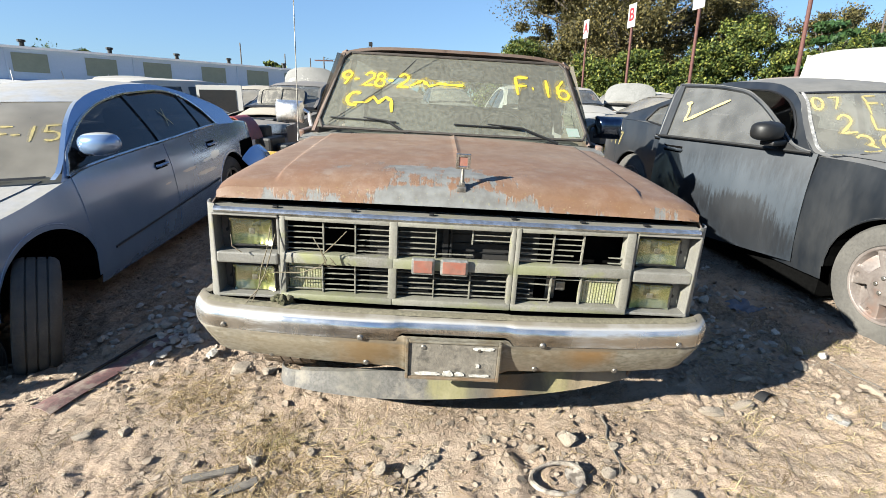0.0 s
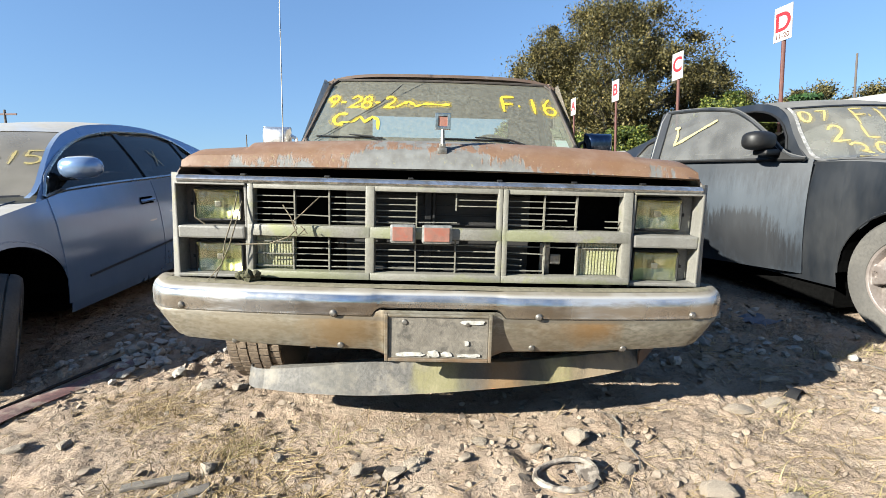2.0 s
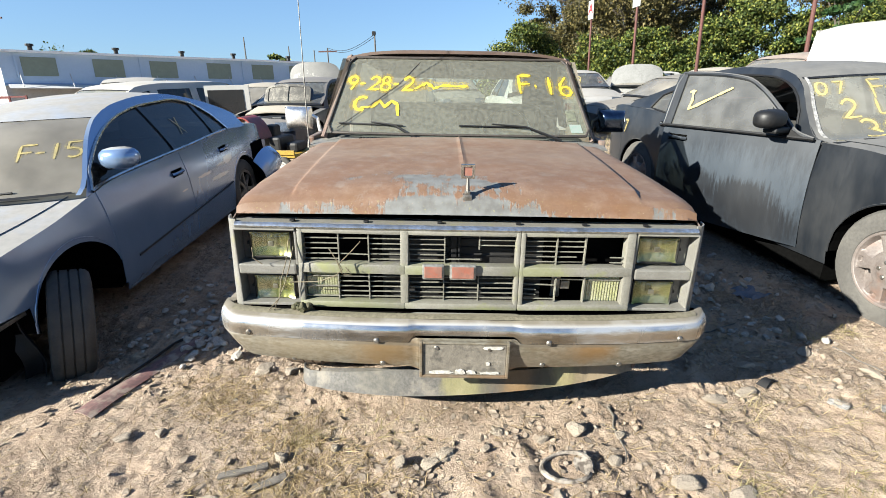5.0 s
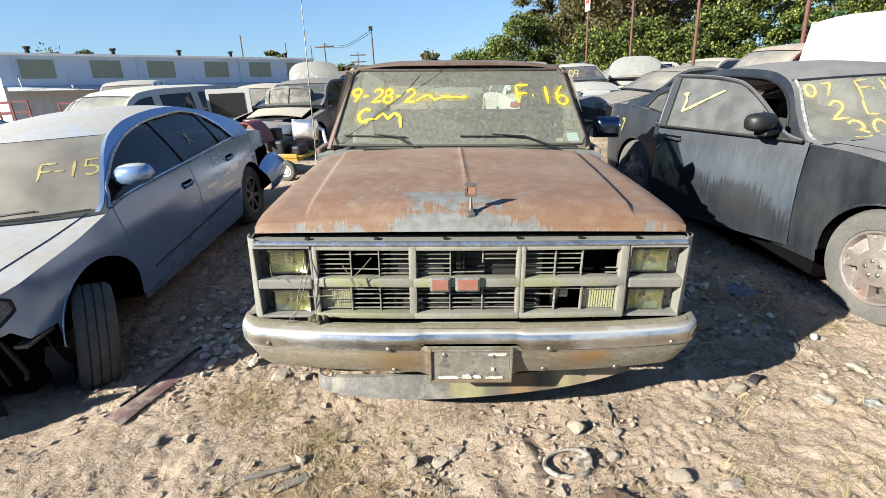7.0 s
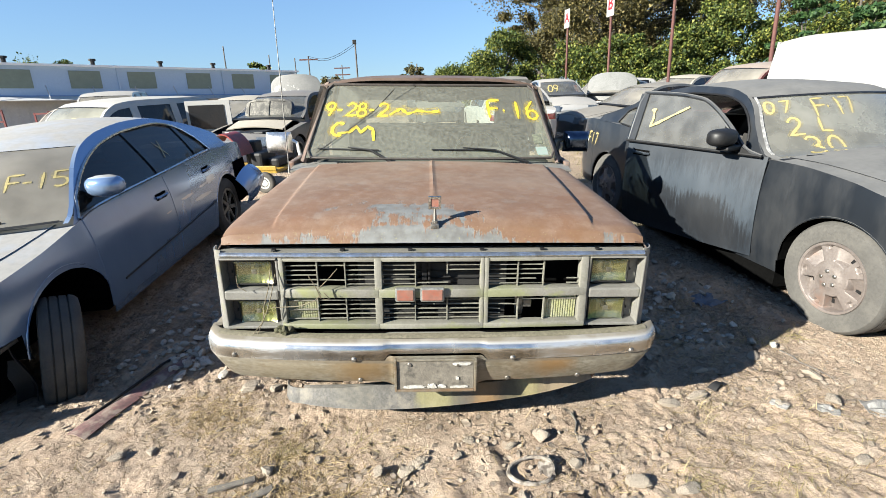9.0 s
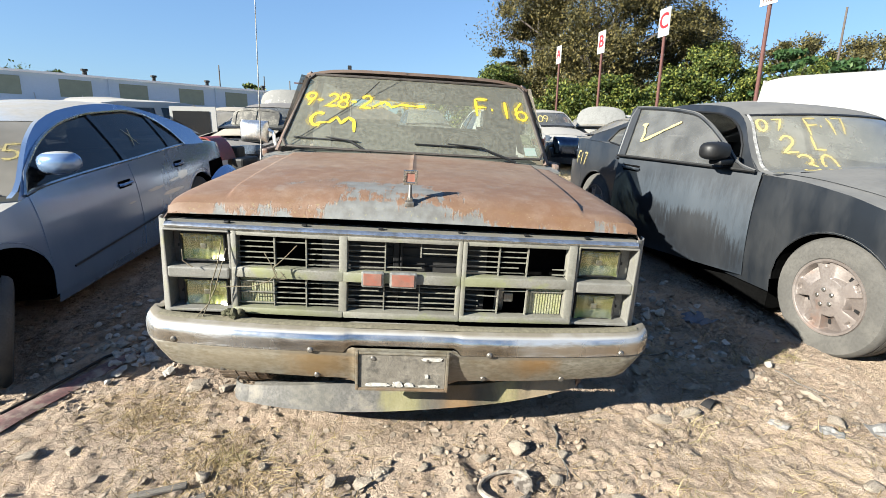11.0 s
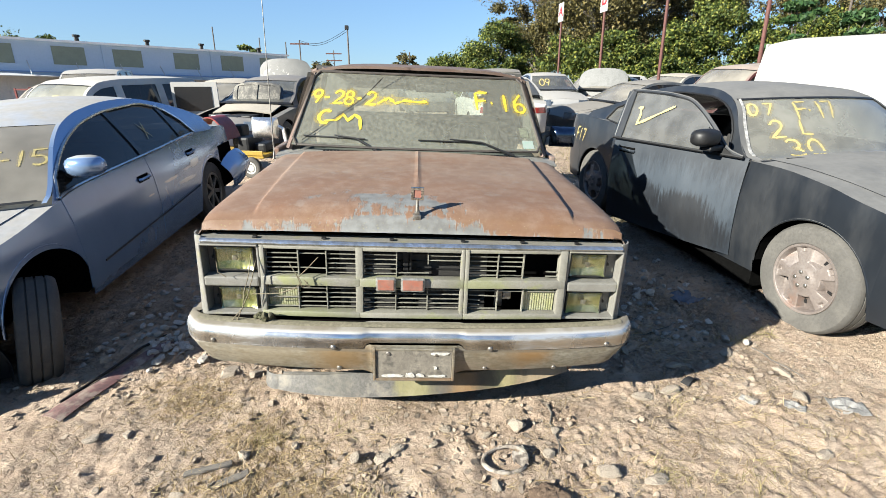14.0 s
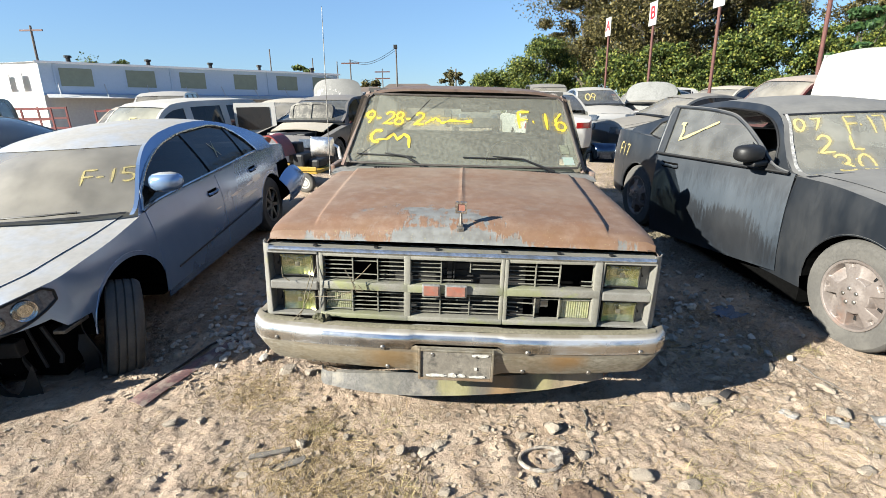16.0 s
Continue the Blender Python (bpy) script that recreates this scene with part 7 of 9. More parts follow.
suv, suv_sh = row("white_suv", -6.6, 8.8, -25, suv_spec(WHITE_PAINT, sunk=-0.06, post_mat=WHITE_PAINT, post_w=0.16, frame=0.11, ws=glass("grimy_windshield", (0.3, 0.32, 0.27), 0.75, (0.36, 0.35, 0.28), 3, 0.25)), "dusty white boxy sport utility with yellow windshield marks")
sprayed("spray_mark", "F14", lambda a, b, lift=0.0: suv_sh.canopy(a, 0.45 + 0.5 * b, 0.006 + lift), 0.1, 0.3, 0.4, 0.05, suv, YELLOW_FADED, 0.75)
part("rear_door", grid(lambda u, v: (1.0 + 0.75 * u, 2.45 + 0.45 * u, 0.5 + 1.15 * v), 2, 4, 0.05), WHITE_PAINT, suv, "white side door swung open")
part("door_glass", grid(lambda u, v: (1.08 + 0.6 * u, 2.43 + 0.36 * u, 1.08 + 0.48 * v), 1, 1), GLOSS_BLACK, suv)
row("beige_sedan", -4.75, 12.4, -6, sedan_spec(BEIGE, hood="none", engine_open=True, engine_accent=BLUE), "beige dusty sedan with no hood over its engine")
def raised_lid(car, y, z, w, h, tilt, outer, inner, inside, x=0.0, turn=0.0):
    """A propped lid: a domed panel with rounded corners; its pressed frame shows where the inner side faces forward."""
    m = pose(x, y, z, -tilt, 0, turn)

    def panel(u, v, off=0.0, k=1.0):
        a = 2 * u - 1
        round_ = 1 - 0.16 * max(0.0, (v - 0.7) / 0.3) ** 2 - 0.05 * (1 - v)
        return m @ Vector((a * w / 2 * round_ * k, 0.09 * a * a + 0.06 * v * v + off, h * v * (1 - 0.10 * a ** 4)))
    lid = part("raised_lid", grid(lambda u, v: panel(u, v), 16, 12, 0.012), outer, car, "lid propped open", True)
    if inside:
        for u0, u1, v0, v1 in ((0.03, 0.97, 0.86, 0.97), (0.03, 0.97, 0.03, 0.12), (0.03, 0.12, 0.12, 0.86), (0.88, 0.97, 0.12, 0.86), (0.47, 0.55, 0.12, 0.86)):
            part("lid_frame", grid(lambda u, v: panel(u0 + (u1 - u0) * u, v0 + (v1 - v0) * v, -0.03), 8, 4, 0.02), inner, lid, "", True)
        part("lid_lining", grid(lambda u, v: panel(0.06 + 0.88 * u, 0.06 + 0.86 * v, -0.012), 10, 8, 0.004), LINER, lid, "", True)
    return lid


c, _ = row("navy_sedan", -3.12, 10.1, -12, sedan_spec(NAVY, hood="none", engine_open=True, ws=HAZE_GLASS), "navy sedan with its hood propped open")
raised_lid(c, 0.42, 0.93, 1.12, 0.46, 18, NAVY, LINER, True)
part("cover_panel", grid(lambda u, v: (-0.6 + 1.2 * u, -0.15 + 0.5 * v, 0.80 + 0.12 * v + 0.05 * math.sin(math.pi * u)), 10, 6, 0.02), BEIGE, c, "pale dusty cover panel", True)
c, _ = row("peeling_sedan", -3.42, 14.6, -4, sedan_spec(PEELED, hood="none", engine_open=True), "peeling grey sedan with its hood propped open")
raised_lid(c, 0.4, 0.96, 1.5, 0.92, 12, PEELED, PEELED, False)
row("green_suv", -10.1, 8.7, 24, suv_spec(GREEN), "dark green dusty sport utility")
row("sedan", -8.95, 6.25, -85, sedan_spec(NAVY), "dark dusty sedan low among the wrecks")
row("beige_wagon", -8.4, 12.2, 10, sedan_spec(BEIGE), "beige dust-covered sedan among the wrecks")
row("silver_wagon", -9.2, 15.4, 16, suv_spec(SILVER), "silver dusty wagon with a roof rack")
row("white_coupe", 2.4, 14.2, 180, sedan_spec(WHITE_PAINT, taillight=(0.38, 0.80, 0.72, 0.84)), "white sedan with red tail lights")
c, sh_ = row("silver_sedan_marked", 4.9, 15.6, -2, sedan_spec(SILVER, ws=HAZE_GLASS), "silver dusty sedan with marks on its windshield")
sprayed("spray_mark", "09", lambda a, b, lift=0.0: sh_.canopy(a, 0.45 + 0.85 * b, 0.006 + lift), -0.6, 0.3, 0.4, 0.05, c, YELLOW_FADED, 0.75)
row("charcoal_coupe", 4.85, 12.8, -80, sedan_spec(CHARCOAL, sunk=-0.12), "charcoal dusty sedan with tinted windows")
c, _ = row("grey_sedan_open", 6.5, 16.3, -30, sedan_spec(SILVER, hood="none", engine_open=True), "silver sedan with its hood propped open")
raised_lid(c, 0.35, 0.74, 1.62, 1.0, 24, mat("dull_grey_panel", (0.25, 0.25, 0.24), (0.21, 0.21, 0.20), rough=0.7, scale=2), SILVER, False)
row("dark_suv", 4.0, 19.5, -4, suv_spec(CHARCOAL), "charcoal dusty sport utility")
row("white_suv_far", 7.2, 22.0, -85, suv_spec(WHITE_PAINT), "white dusty sport utility far back")
row("maroon_suv", 6.25, 10.6, -85, suv_spec(MAROON), "maroon dusty sport utility")
row("pale_sedan", 7.6, 15.5, -62, sedan_spec(BEIGE), "pale dusty sedan behind the row")
row("pale_sedan_far", 7.2, 19.0, -50, sedan_spec(WHITE_PAINT), "white dusty sedan far back")
row("grey_sedan_far", 1.0, 18.0, 6, sedan_spec(CHARCOAL), "charcoal sedan behind the pickup")
row("silver_sedan_far", -6.4, 18.5, 2, sedan_spec(SILVER), "silver dusty sedan far back")

# white cargo van
def build_van():
    z = 0.0
    van = thing("cargo_van", G @ pose(8.55, 5.3, z, 0, 0, 8), "tall white cargo van behind the dark sedan", "van", "wrecked vehicles in rows")
    side = curve([(0.25, 0.96), (0.6, 1.0), (1.3, 0.99), (1.9, 0.9), (2.3, 0.84)])
    roof_z = curve([(-0.9, 0.95), (-0.5, 1.1), (0.1, 1.25), (0.75, 1.95), (1.2, 2.16), (2.0, 2.22), (4.2, 2.22), (4.4, 2.1)])
    def shell(u, v):
        y = -0.9 + 5.3 * u
        top = roof_z(y)
        a = (v - 0.5) * 2
        k = abs(a)
        if k > 0.35:
            f = (1 - k) / 0.65
            zz = 0.28 + (top - 0.1 - 0.28) * f
            x = 0.98 * side(zz)
        else:
            zz = top - 0.1 * (k / 0.35) ** 2
            x = 0.98 * side(top - 0.1) * k / 0.35
        return (math.copysign(x, a), y, zz)
    part("body", grid(shell, 40, 40), WHITE_PAINT, van, "", True)
    part("rear_panel", boxes((-0.86, 0.86, 4.36, 4.4, 0.3, 2.1)), WHITE_PAINT, van)
    part("nose_panel", boxes((-0.9, 0.9, -0.92, -0.88, 0.3, 0.95), bevel=0.01), WHITE_PAINT, van)
    part("windshield", grid(lambda u, v: (-0.78 + 1.56 * u * 1.0, 0.14 + 0.5 * v, 1.30 + 0.54 * v), 4, 4), TINT, van)
    for sx in (-1, 1):
        for ya in (0, 3.4):
            wheel(van, sx * 0.86, ya, 0.36, 0.36, 0.22, 0.2, sx)
    return van


build_van()

# yellow yard cart with a red tub, beside the silver sedan's tail
def build_cart():
    c = thing("yard_cart", G @ pose(-2.75, 8.1, ground_z(-2.7, 8.1), 0, 0, -12), "yellow engine cart loaded with red and black parts", "cart")
    yel = mat("yellow_enamel", (0.62, 0.38, 0.02), (0.5, 0.3, 0.03), rough=0.5)
    red = mat("red_enamel", (0.44, 0.045, 0.03), (0.30, 0.04, 0.028), rough=0.4)
    part("deck", boxes((-0.45, 0.65, -0.35, 0.4, 0.30, 0.35), bevel=0.01), yel, c, "yellow deck")
    part("rail", boxes((-0.45, 0.65, -0.37, -0.34, 0.35, 0.42), bevel=0.005), yel, c)
    for x in (-0.3, 0.45):
        wheel(c, x, -0.38, 0.16, 0.165, 0.09, 0.09, -1, 90, rim_mat=WHITE_PAINT)
    def tub(u, v):
        a = math.pi * (0.1 + 0.8 * u)
        return (-0.2 + 0.3 * math.cos(a), -0.34 + 0.4 * v, 0.42 + 0.5 * math.sin(a))
    part("tub", grid(tub, 12, 4, 0.02), red, c, "red curved tub", True)
    part("engine_block", boxes((0.15, 0.35, -0.2, 0.3, 0.35, 0.6), (0.38, 0.58, -0.1, 0.25, 0.35, 0.5), (-0.1, 0.1, 0.1, 0.35, 0.35, 0.75), bevel=0.04), BLACK, c, "greasy engine parts")
    part("tub", boxes((-1.05, -0.75, -0.2, 0.3, 0.1, 0.55), bevel=0.05), red, c, "red plastic bin")
    return c


build_cart()

# red rack far left
def build_rack(x, y, rz):
    r = thing("parts_rack", G @ pose(x, y, float(relief(np.array([x]), np.array([y]), False)[0]), 0, 0, rz), "red steel parts rack among the wrecks", "rack", "steel racks")
    red = mat("red_rack_paint", (0.3, 0.03, 0.025), (0.2, 0.03, 0.02), rough=0.6)
    for k in range(5):
        part("post", boxes((k * 1.1 - 0.03, k * 1.1 + 0.03, -0.03, 0.03, 0, 1.35)), red, r)
        part("post", boxes((k * 1.1 - 0.03, k * 1.1 + 0.03, 0.9, 0.96, 0, 1.35)), red, r)
    for z in (0.5, 0.9, 1.3):
        part("rail", boxes((0, 4.4, -0.025, 0.025, z - 0.03, z + 0.03)), red, r)
        part("rail", boxes((0, 4.4, 0.9, 0.95, z - 0.03, z + 0.03)), red, r)
    return r


build_rack(-20, 19, 5)
build_rack(-15, 21, 5)

# ---- row signs ----
SIGN_WHITE = mat("sign_white", (0.75, 0.74, 0.72), rough=0.5)
SIGN_RED = mat("sign_red", (0.5, 0.02, 0.03), rough=0.5)
POST = mat("rust_red_post", (0.16, 0.045, 0.03), (0.11, 0.035, 0.025), rough=0.7)


def row_sign(letter, numbers, x, y, top, rz):
    p = G @ Vector((x, y, top))
    base_z = (G @ Vector((x, y, float(relief(np.array([x]), np.array([y]), False)[0])))).z
    h = p.z - base_z
    s = thing("row_sign", pose(p.x, p.y, base_z, 0, 0, rz), "white row sign with a red letter on a rusty post", "sign", "row signs")
    bm = bmesh.new()
    tube(bm, [(0, 0.03, -0.2), (0, 0.03, h - 0.1)], 0.045, 10)
    part("post", bm, POST, s, "rust-red steel post", True)
    board = part("board", boxes((-0.235, 0.235, -0.02, 0.0, h - 0.77, h), bevel=0.004), SIGN_WHITE, s, "white sign board")
    for text, size, z, material in ((letter, 0.58, h - 0.54, SIGN_RED), (numbers, 0.16, h - 0.71, POST)):
        if not text:
            continue
        cu = bpy.data.curves.new("letter", "FONT")
        cu.body, cu.size, cu.extrude, cu.align_x, cu.offset = text, size, 0.003, "CENTER", 0.012 if size > 0.3 else 0
        tmp = bpy.data.objects.new("letter", cu)
        me = bpy.data.meshes.new_from_object(tmp)
        bpy.data.objects.remove(tmp)
        part("letter", me, material, board, "", m=pose(0, -0.024, z, 90, 0, 0))
    return s


row_sign("D", "11-20", 8.34, 11.6, 4.64, -81)
row_sign("C", "", 7.61, 14.85, 4.36, -81)
row_sign("B", "", 7.29, 18.71, 4.26, -81)
row_sign("A", "", 7.22, 23.59, 4.29, -81)

# ---- warehouse ----
def build_warehouse():
    a = 41.0
    w = thing("warehouse", pose(-30.6, 38.0, 0.8, 0, 0, a), "long pale blue metal warehouse with olive shutters", "building")
    sheet = mat("pale_blue_sheet_metal", (0.36, 0.46, 0.58), (0.34, 0.44, 0.56), rough=0.5, scale=0.6, fine=8, bump=0.05, worn=False)
    end_mat = mat("white_sheet_metal", (0.78, 0.78, 0.77), (0.74, 0.74, 0.73), rough=0.5, scale=0.6, fine=8, bump=0.05, worn=False)
    shutter = mat("olive_shutter", (0.20, 0.235, 0.18), (0.17, 0.20, 0.155), rough=0.6, scale=2, worn=False)
    rib = mat("ribbed_beige_sheet", (0.42, 0.42, 0.41), (0.34, 0.34, 0.34), rough=0.6, worn=False)
    H, L, D, K = 5.0, 25.0, 20.0, -9.0  # K: the gable runs out of square
    part("wall", boxes((0, L, 0, 0.2, 2.6, H)), sheet, w, "pale blue metal wall")
    part("wall", boxes((0, L, 0.004, 0.2, 0, 2.6)), rib, w, "ribbed beige lower wall")
    bm = bmesh.new()
    v = [bm.verts.new(p) for p in ((0, 0, 0), (0, 0, H), (K / 2, D / 2, H + 0.25), (K, D, H), (K, D, 0))]
    bm.faces.new(v)
    bmesh.ops.solidify(bm, geom=list(bm.faces), thickness=0.15)
    part("end_wall", bm, end_mat, w, "white gable wall")
    part("back_wall", boxes((K, L, D - 0.2, D, 0, H)), sheet, w)
    part("far_wall", boxes((L - 0.2, L, 0.2, D - 0.2, 0, H)), sheet, w)
    bm = bmesh.new()
    for p in (((-0.2, -0.2, H), (L + 0.2, -0.2, H), (L + 0.2, D / 2, H + 0.3), (K / 2 - 0.2, D / 2, H + 0.3)), ((K / 2 - 0.2, D / 2, H + 0.3), (L + 0.2, D / 2, H + 0.3), (L + 0.2, D + 0.2, H), (K - 0.2, D + 0.2, H))):
        bm.faces.new([bm.verts.new(q) for q in p])
    bmesh.ops.solidify(bm, geom=list(bm.faces), thickness=0.12)
    part("roof", bm, end_mat, w, "white metal roof")
    for k, x in enumerate((1.2, 5.6, 9.6, 14.2, 18.3, 22.1)):
        part("shutter", boxes((x, x + 2.1, -0.05, 0.0, 3.3, 4.62), bevel=0.01), shutter, w, "olive shuttered window")
    out = Vector((-D, K, 0)).normalized() * (1 if K < 0 else -1)
    along = Vector((K, D, 0)).normalized()
    for d0 in (1.72, 3.57):
        bm = bmesh.new()
        box(bm, 0, 1.0, -0.06, 0.0, 3.1, 4.25, 0.01)
        turn = Matrix((( along.x, -out.x, 0, along.x * d0 + out.x * 0.3), (along.y, -out.y, 0, along.y * d0 + out.y * 0.3), (0, 0, 1, 0), (0, 0, 0, 1)))
        bmesh.ops.transform(bm, matrix=turn, verts=bm.verts)
        part("shutter", bm, rib, w, "pale shuttered gable window")
    for k in range(44):
        x = 0.3 + k * 0.57
        part("wall_rib", boxes((x, x + 0.05, -0.02, 0.004, 0.1, 2.5)), rib, w)
    blue = mat("blue_gutter_paint", (0.16, 0.26, 0.45), (0.14, 0.23, 0.40), rough=0.5, worn=False)
    part("gutter", boxes((0, L, -0.16, 0.0, 2.62, 2.78)), blue, w, "blue gutter over the awning")
    part("eave", boxes((-0.2, L + 0.2, -0.3, -0.2, H - 0.1, H + 0.06)), end_mat, w, "white eave")
    for x in (0.9, 8.9, 17.4, 24.6):
        part("downpipe", boxes((x - 0.06, x + 0.06, -0.12, 0.0, 2.6, H)), sheet, w)
    part("awning", grid(lambda u, v: (0.2 + (L - 0.4) * u, -0.02 - 1.2 * v, 2.75 - 0.35 * v), 60, 2, 0.05), rib, w, "corrugated awning")
    for k in range(8):
        bm = bmesh.new()
        tube(bm, [(1 + 3 * k, 0, 3.5), (1 + 3 * k, -1.15, 2.5)], 0.03, 5)
        part("stay", bm, rib, w)
    for x in (2.0, 7.5, 12.5, 17.0, 22.5):
        bm = bmesh.new()
        tube(bm, [(x, 0.8, H), (x, 0.8, H + 0.45)], 0.16, 8)
        tube(bm, [(x, 0.8, H + 0.45), (x, 0.8, H + 0.6)], 0.26, 8)
        part("roof_vent", bm, BLACK, w, "dark roof vent", True)
    return w


build_warehouse()


def house(x, y, z, rz, w, d, h, rise):
    o = thing("house", pose(x, y, z, 0, 0, rz), "low house with a brown shingle roof far away", "house", "far houses")
    part("wall", boxes((-w / 2, w / 2, -d / 2, d / 2, 0, h)), mat("tan_wall", (0.36, 0.31, 0.25), rough=0.8), o)
    bm = bmesh.new()
    p = [bm.verts.new(q) for q in ((-w / 2 - 0.4, -d / 2 - 0.4, h), (w / 2 + 0.4, -d / 2 - 0.4, h), (w / 2 + 0.4, d / 2 + 0.4, h), (-w / 2 - 0.4, d / 2 + 0.4, h), (-w / 4, 0, h + rise), (w / 4, 0, h + rise))]
    for f in ((0, 1, 5, 4), (1, 2, 5), (2, 3, 4, 5), (3, 0, 4), (3, 2, 1, 0)):
        bm.faces.new([p[i] for i in f])
    part("roof", bm, mat("brown_shingles", (0.16, 0.12, 0.10), (0.2, 0.15, 0.12), rough=0.9, scale=3), o, "brown shingle roof")
    return o


house(-4.8, 62, 0.9, 8, 9, 8, 2.6, 1.7)
house(-11.5, 68, 0.9, -5, 9, 8, 2.6, 1.7)


def pole(name, x, y, z0, h, r, label, arms=0):
    o = thing(name, pose(x, y, z0), label, "pole", "utility poles")
    bm = bmesh.new()
    tube(bm, [(0, 0, -0.3), (0, 0, h)], [r, r * 0.7], 8)
    part("shaft", bm, mat("weathered_pole", (0.16, 0.13, 0.11), rough=0.9), o, "", True)
    for k in range(arms):
        part("cross_arm", boxes((-1.1, 1.1, -0.06, 0.06, h - 0.5 - 0.9 * k, h - 0.35 - 0.9 * k)), POST, o)
    return o


lp = pole("lamp_pole", -4.17, 42.05, 0.8, 6.0, 0.08, "dark lamp pole with a floodlight head")
part("lamp_head", boxes((-0.2, 0.1, -0.12, 0.12, 6.0, 6.3), bevel=0.04), BLACK, lp, "floodlight head")
pole("utility_pole", -19.8, 57.6, 0.8, 8.0, 0.09, "wooden utility pole far away", 0)
pole("utility_pole", -15.6, 59.6, 0.8, 7.2, 0.08, "wooden utility pole far away", 0)
pole("utility_pole", -13.2, 61.6, 0.8, 7.0, 0.08, "wooden utility pole far away", 0)
pole("utility_pole", -12.0, 63.6, 0.8, 7.4, 0.1, "wooden utility pole with a cross arm", 1)
pole("utility_pole", -9.45, 74.6, 0.8, 7.2, 0.09, "wooden utility pole with cross arms", 2)
pole("utility_pole", -46, 52, 0.8, 11.5, 0.16, "wooden utility pole beside the warehouse", 1)
pole("utility_pole", -40, 50, 0.8, 9.5, 0.14, "wooden utility pole beside the warehouse", 1)
pole("utility_pole", 1.3, 80, 0.8, 7.5, 0.14, "wooden utility pole far away", 0)
pole("utility_pole", 29.7, 33, 0.8, 9.8, 0.09, "weathered wooden pole among the trees", 0)
bm = bmesh.new()
for z in (0, 0.35):
    tube(bm, [(-12.0 + 7.83 * k / 8, 63.6 - 21.5 * k / 8, 8.0 - 1.3 * k / 8 - 0.7 * math.sin(math.pi * k / 8) + z * 0.5) for k in range(9)], 0.02, 4)
wire = new("power_line", bpy.data.meshes.new("power_line"))
bm.to_mesh(wire.data)
bm.free()
wire.data.materials.append(BLACK)
tagged(wire, "thin black power line between poles", "wire")

# ---- trees ----
def leaf_mat(name, a, b, c):
    a, b, c = (dull(v, 0.66) for v in (a, b, c))
    m = bpy.data.materials.new(name)
    m.use_nodes = True
    t = m.node_tree
    n, l = t.nodes, t.links
    p = n["Principled BSDF"]
    geo = n.new("ShaderNodeNewGeometry")
    rp = n.new("ShaderNodeValToRGB")
    rp.color_ramp.elements[0].color, rp.color_ramp.elements[1].color = (*a, 1), (*c, 1)
    e = rp.color_ramp.elements.new(0.55)
    e.color = (*b, 1)
    l.new(geo.outputs["Random Per Island"], rp.inputs[0])
    l.new(rp.outputs[0], p.inputs["Base Color"])
    p.inputs["Roughness"].default_value = 0.6
    p.inputs["Specular IOR Level"].default_value = 0.25
    tr = n.new("ShaderNodeBsdfTranslucent")
    l.new(rp.outputs[0], tr.inputs[0])
    mx = n.new("ShaderNodeMixShader")
    mx.inputs[0].default_value = 0.25
    l.new(p.outputs[0], mx.inputs[1])
    l.new(tr.outputs[0], mx.inputs[2])
    l.new(mx.outputs[0], n["Material Output"].inputs[0])
    return m


OAK = leaf_mat("oak_leaves", (0.024, 0.024, 0.009), (0.092, 0.082, 0.027), (0.23, 0.185, 0.065))
VINE = leaf_mat("vine_leaves", (0.016, 0.032, 0.007), (0.075, 0.112, 0.022), (0.27, 0.275, 0.055))
FERNY = leaf_mat("feathery_leaves", (0.02, 0.055, 0.02), (0.04, 0.095, 0.03), (0.08, 0.14, 0.04))
BARK = mat("grey_bark", (0.12, 0.10, 0.08), (0.18, 0.155, 0.13), rough=0.95, scale=8, bump=0.6, depth=0.03)


def leaves_mesh(name, centres, spreads, counts, size, seed, droop=0.3, aspect=0.55):
    """Small folded leaf blades strewn about clump centres, thickest at the clump's rim."""
    rng = np.random.RandomState(seed)
    c = np.repeat(np.array(centres, float), counts, 0)
    sp = np.repeat(np.array(spreads, float), counts, 0)
    n = len(c)
    d = rng.normal(size=(n, 3))
    d /= np.linalg.norm(d, axis=1)[:, None]
    r = rng.uniform(0.08, 1.0, n) ** 0.6 * (1.0 + np.clip(0.22 * rng.normal(size=n), -0.4, 0.32))
    sp = sp * np.repeat(rng.uniform(0.6, 1.5, (len(centres), 3)), counts, 0)
    p = c + d * sp * r[:, None]
    ax = rng.normal(size=(n, 3))
    ax[:, 2] -= droop
    ax /= np.linalg.norm(ax, axis=1)[:, None]
    nrm = d * 0.8 + rng.normal(size=(n, 3)) * 0.5 + np.array([0, 0, 0.4])
    side = np.cross(ax, nrm)
    side /= np.linalg.norm(side, axis=1)[:, None] + 1e-9
    s = size * rng.uniform(0.6, 1.35, n)[:, None]
    up = np.cross(side, ax)
    a, b = p - ax * s * 0.5, p + ax * s * 0.5
    l_ = p + side * s * aspect * 0.5 + up * s * 0.08
    r_ = p - side * s * aspect * 0.5 + up * s * 0.08
    v = np.stack([a, r_, b, l_], 1).reshape(-1, 3)
    me = bpy.data.meshes.new(name)
    me.vertices.add(len(v))
    me.vertices.foreach_set("co", v.ravel())
    idx = np.arange(n * 4).reshape(n, 4)
    q = idx
    me.loops.add(q.size)
    me.loops.foreach_set("vertex_index", q.ravel())
    me.polygons.add(len(q))
    me.polygons.foreach_set("loop_start", np.arange(len(q)) * 4)
    me.update(calc_edges=True)
    return me


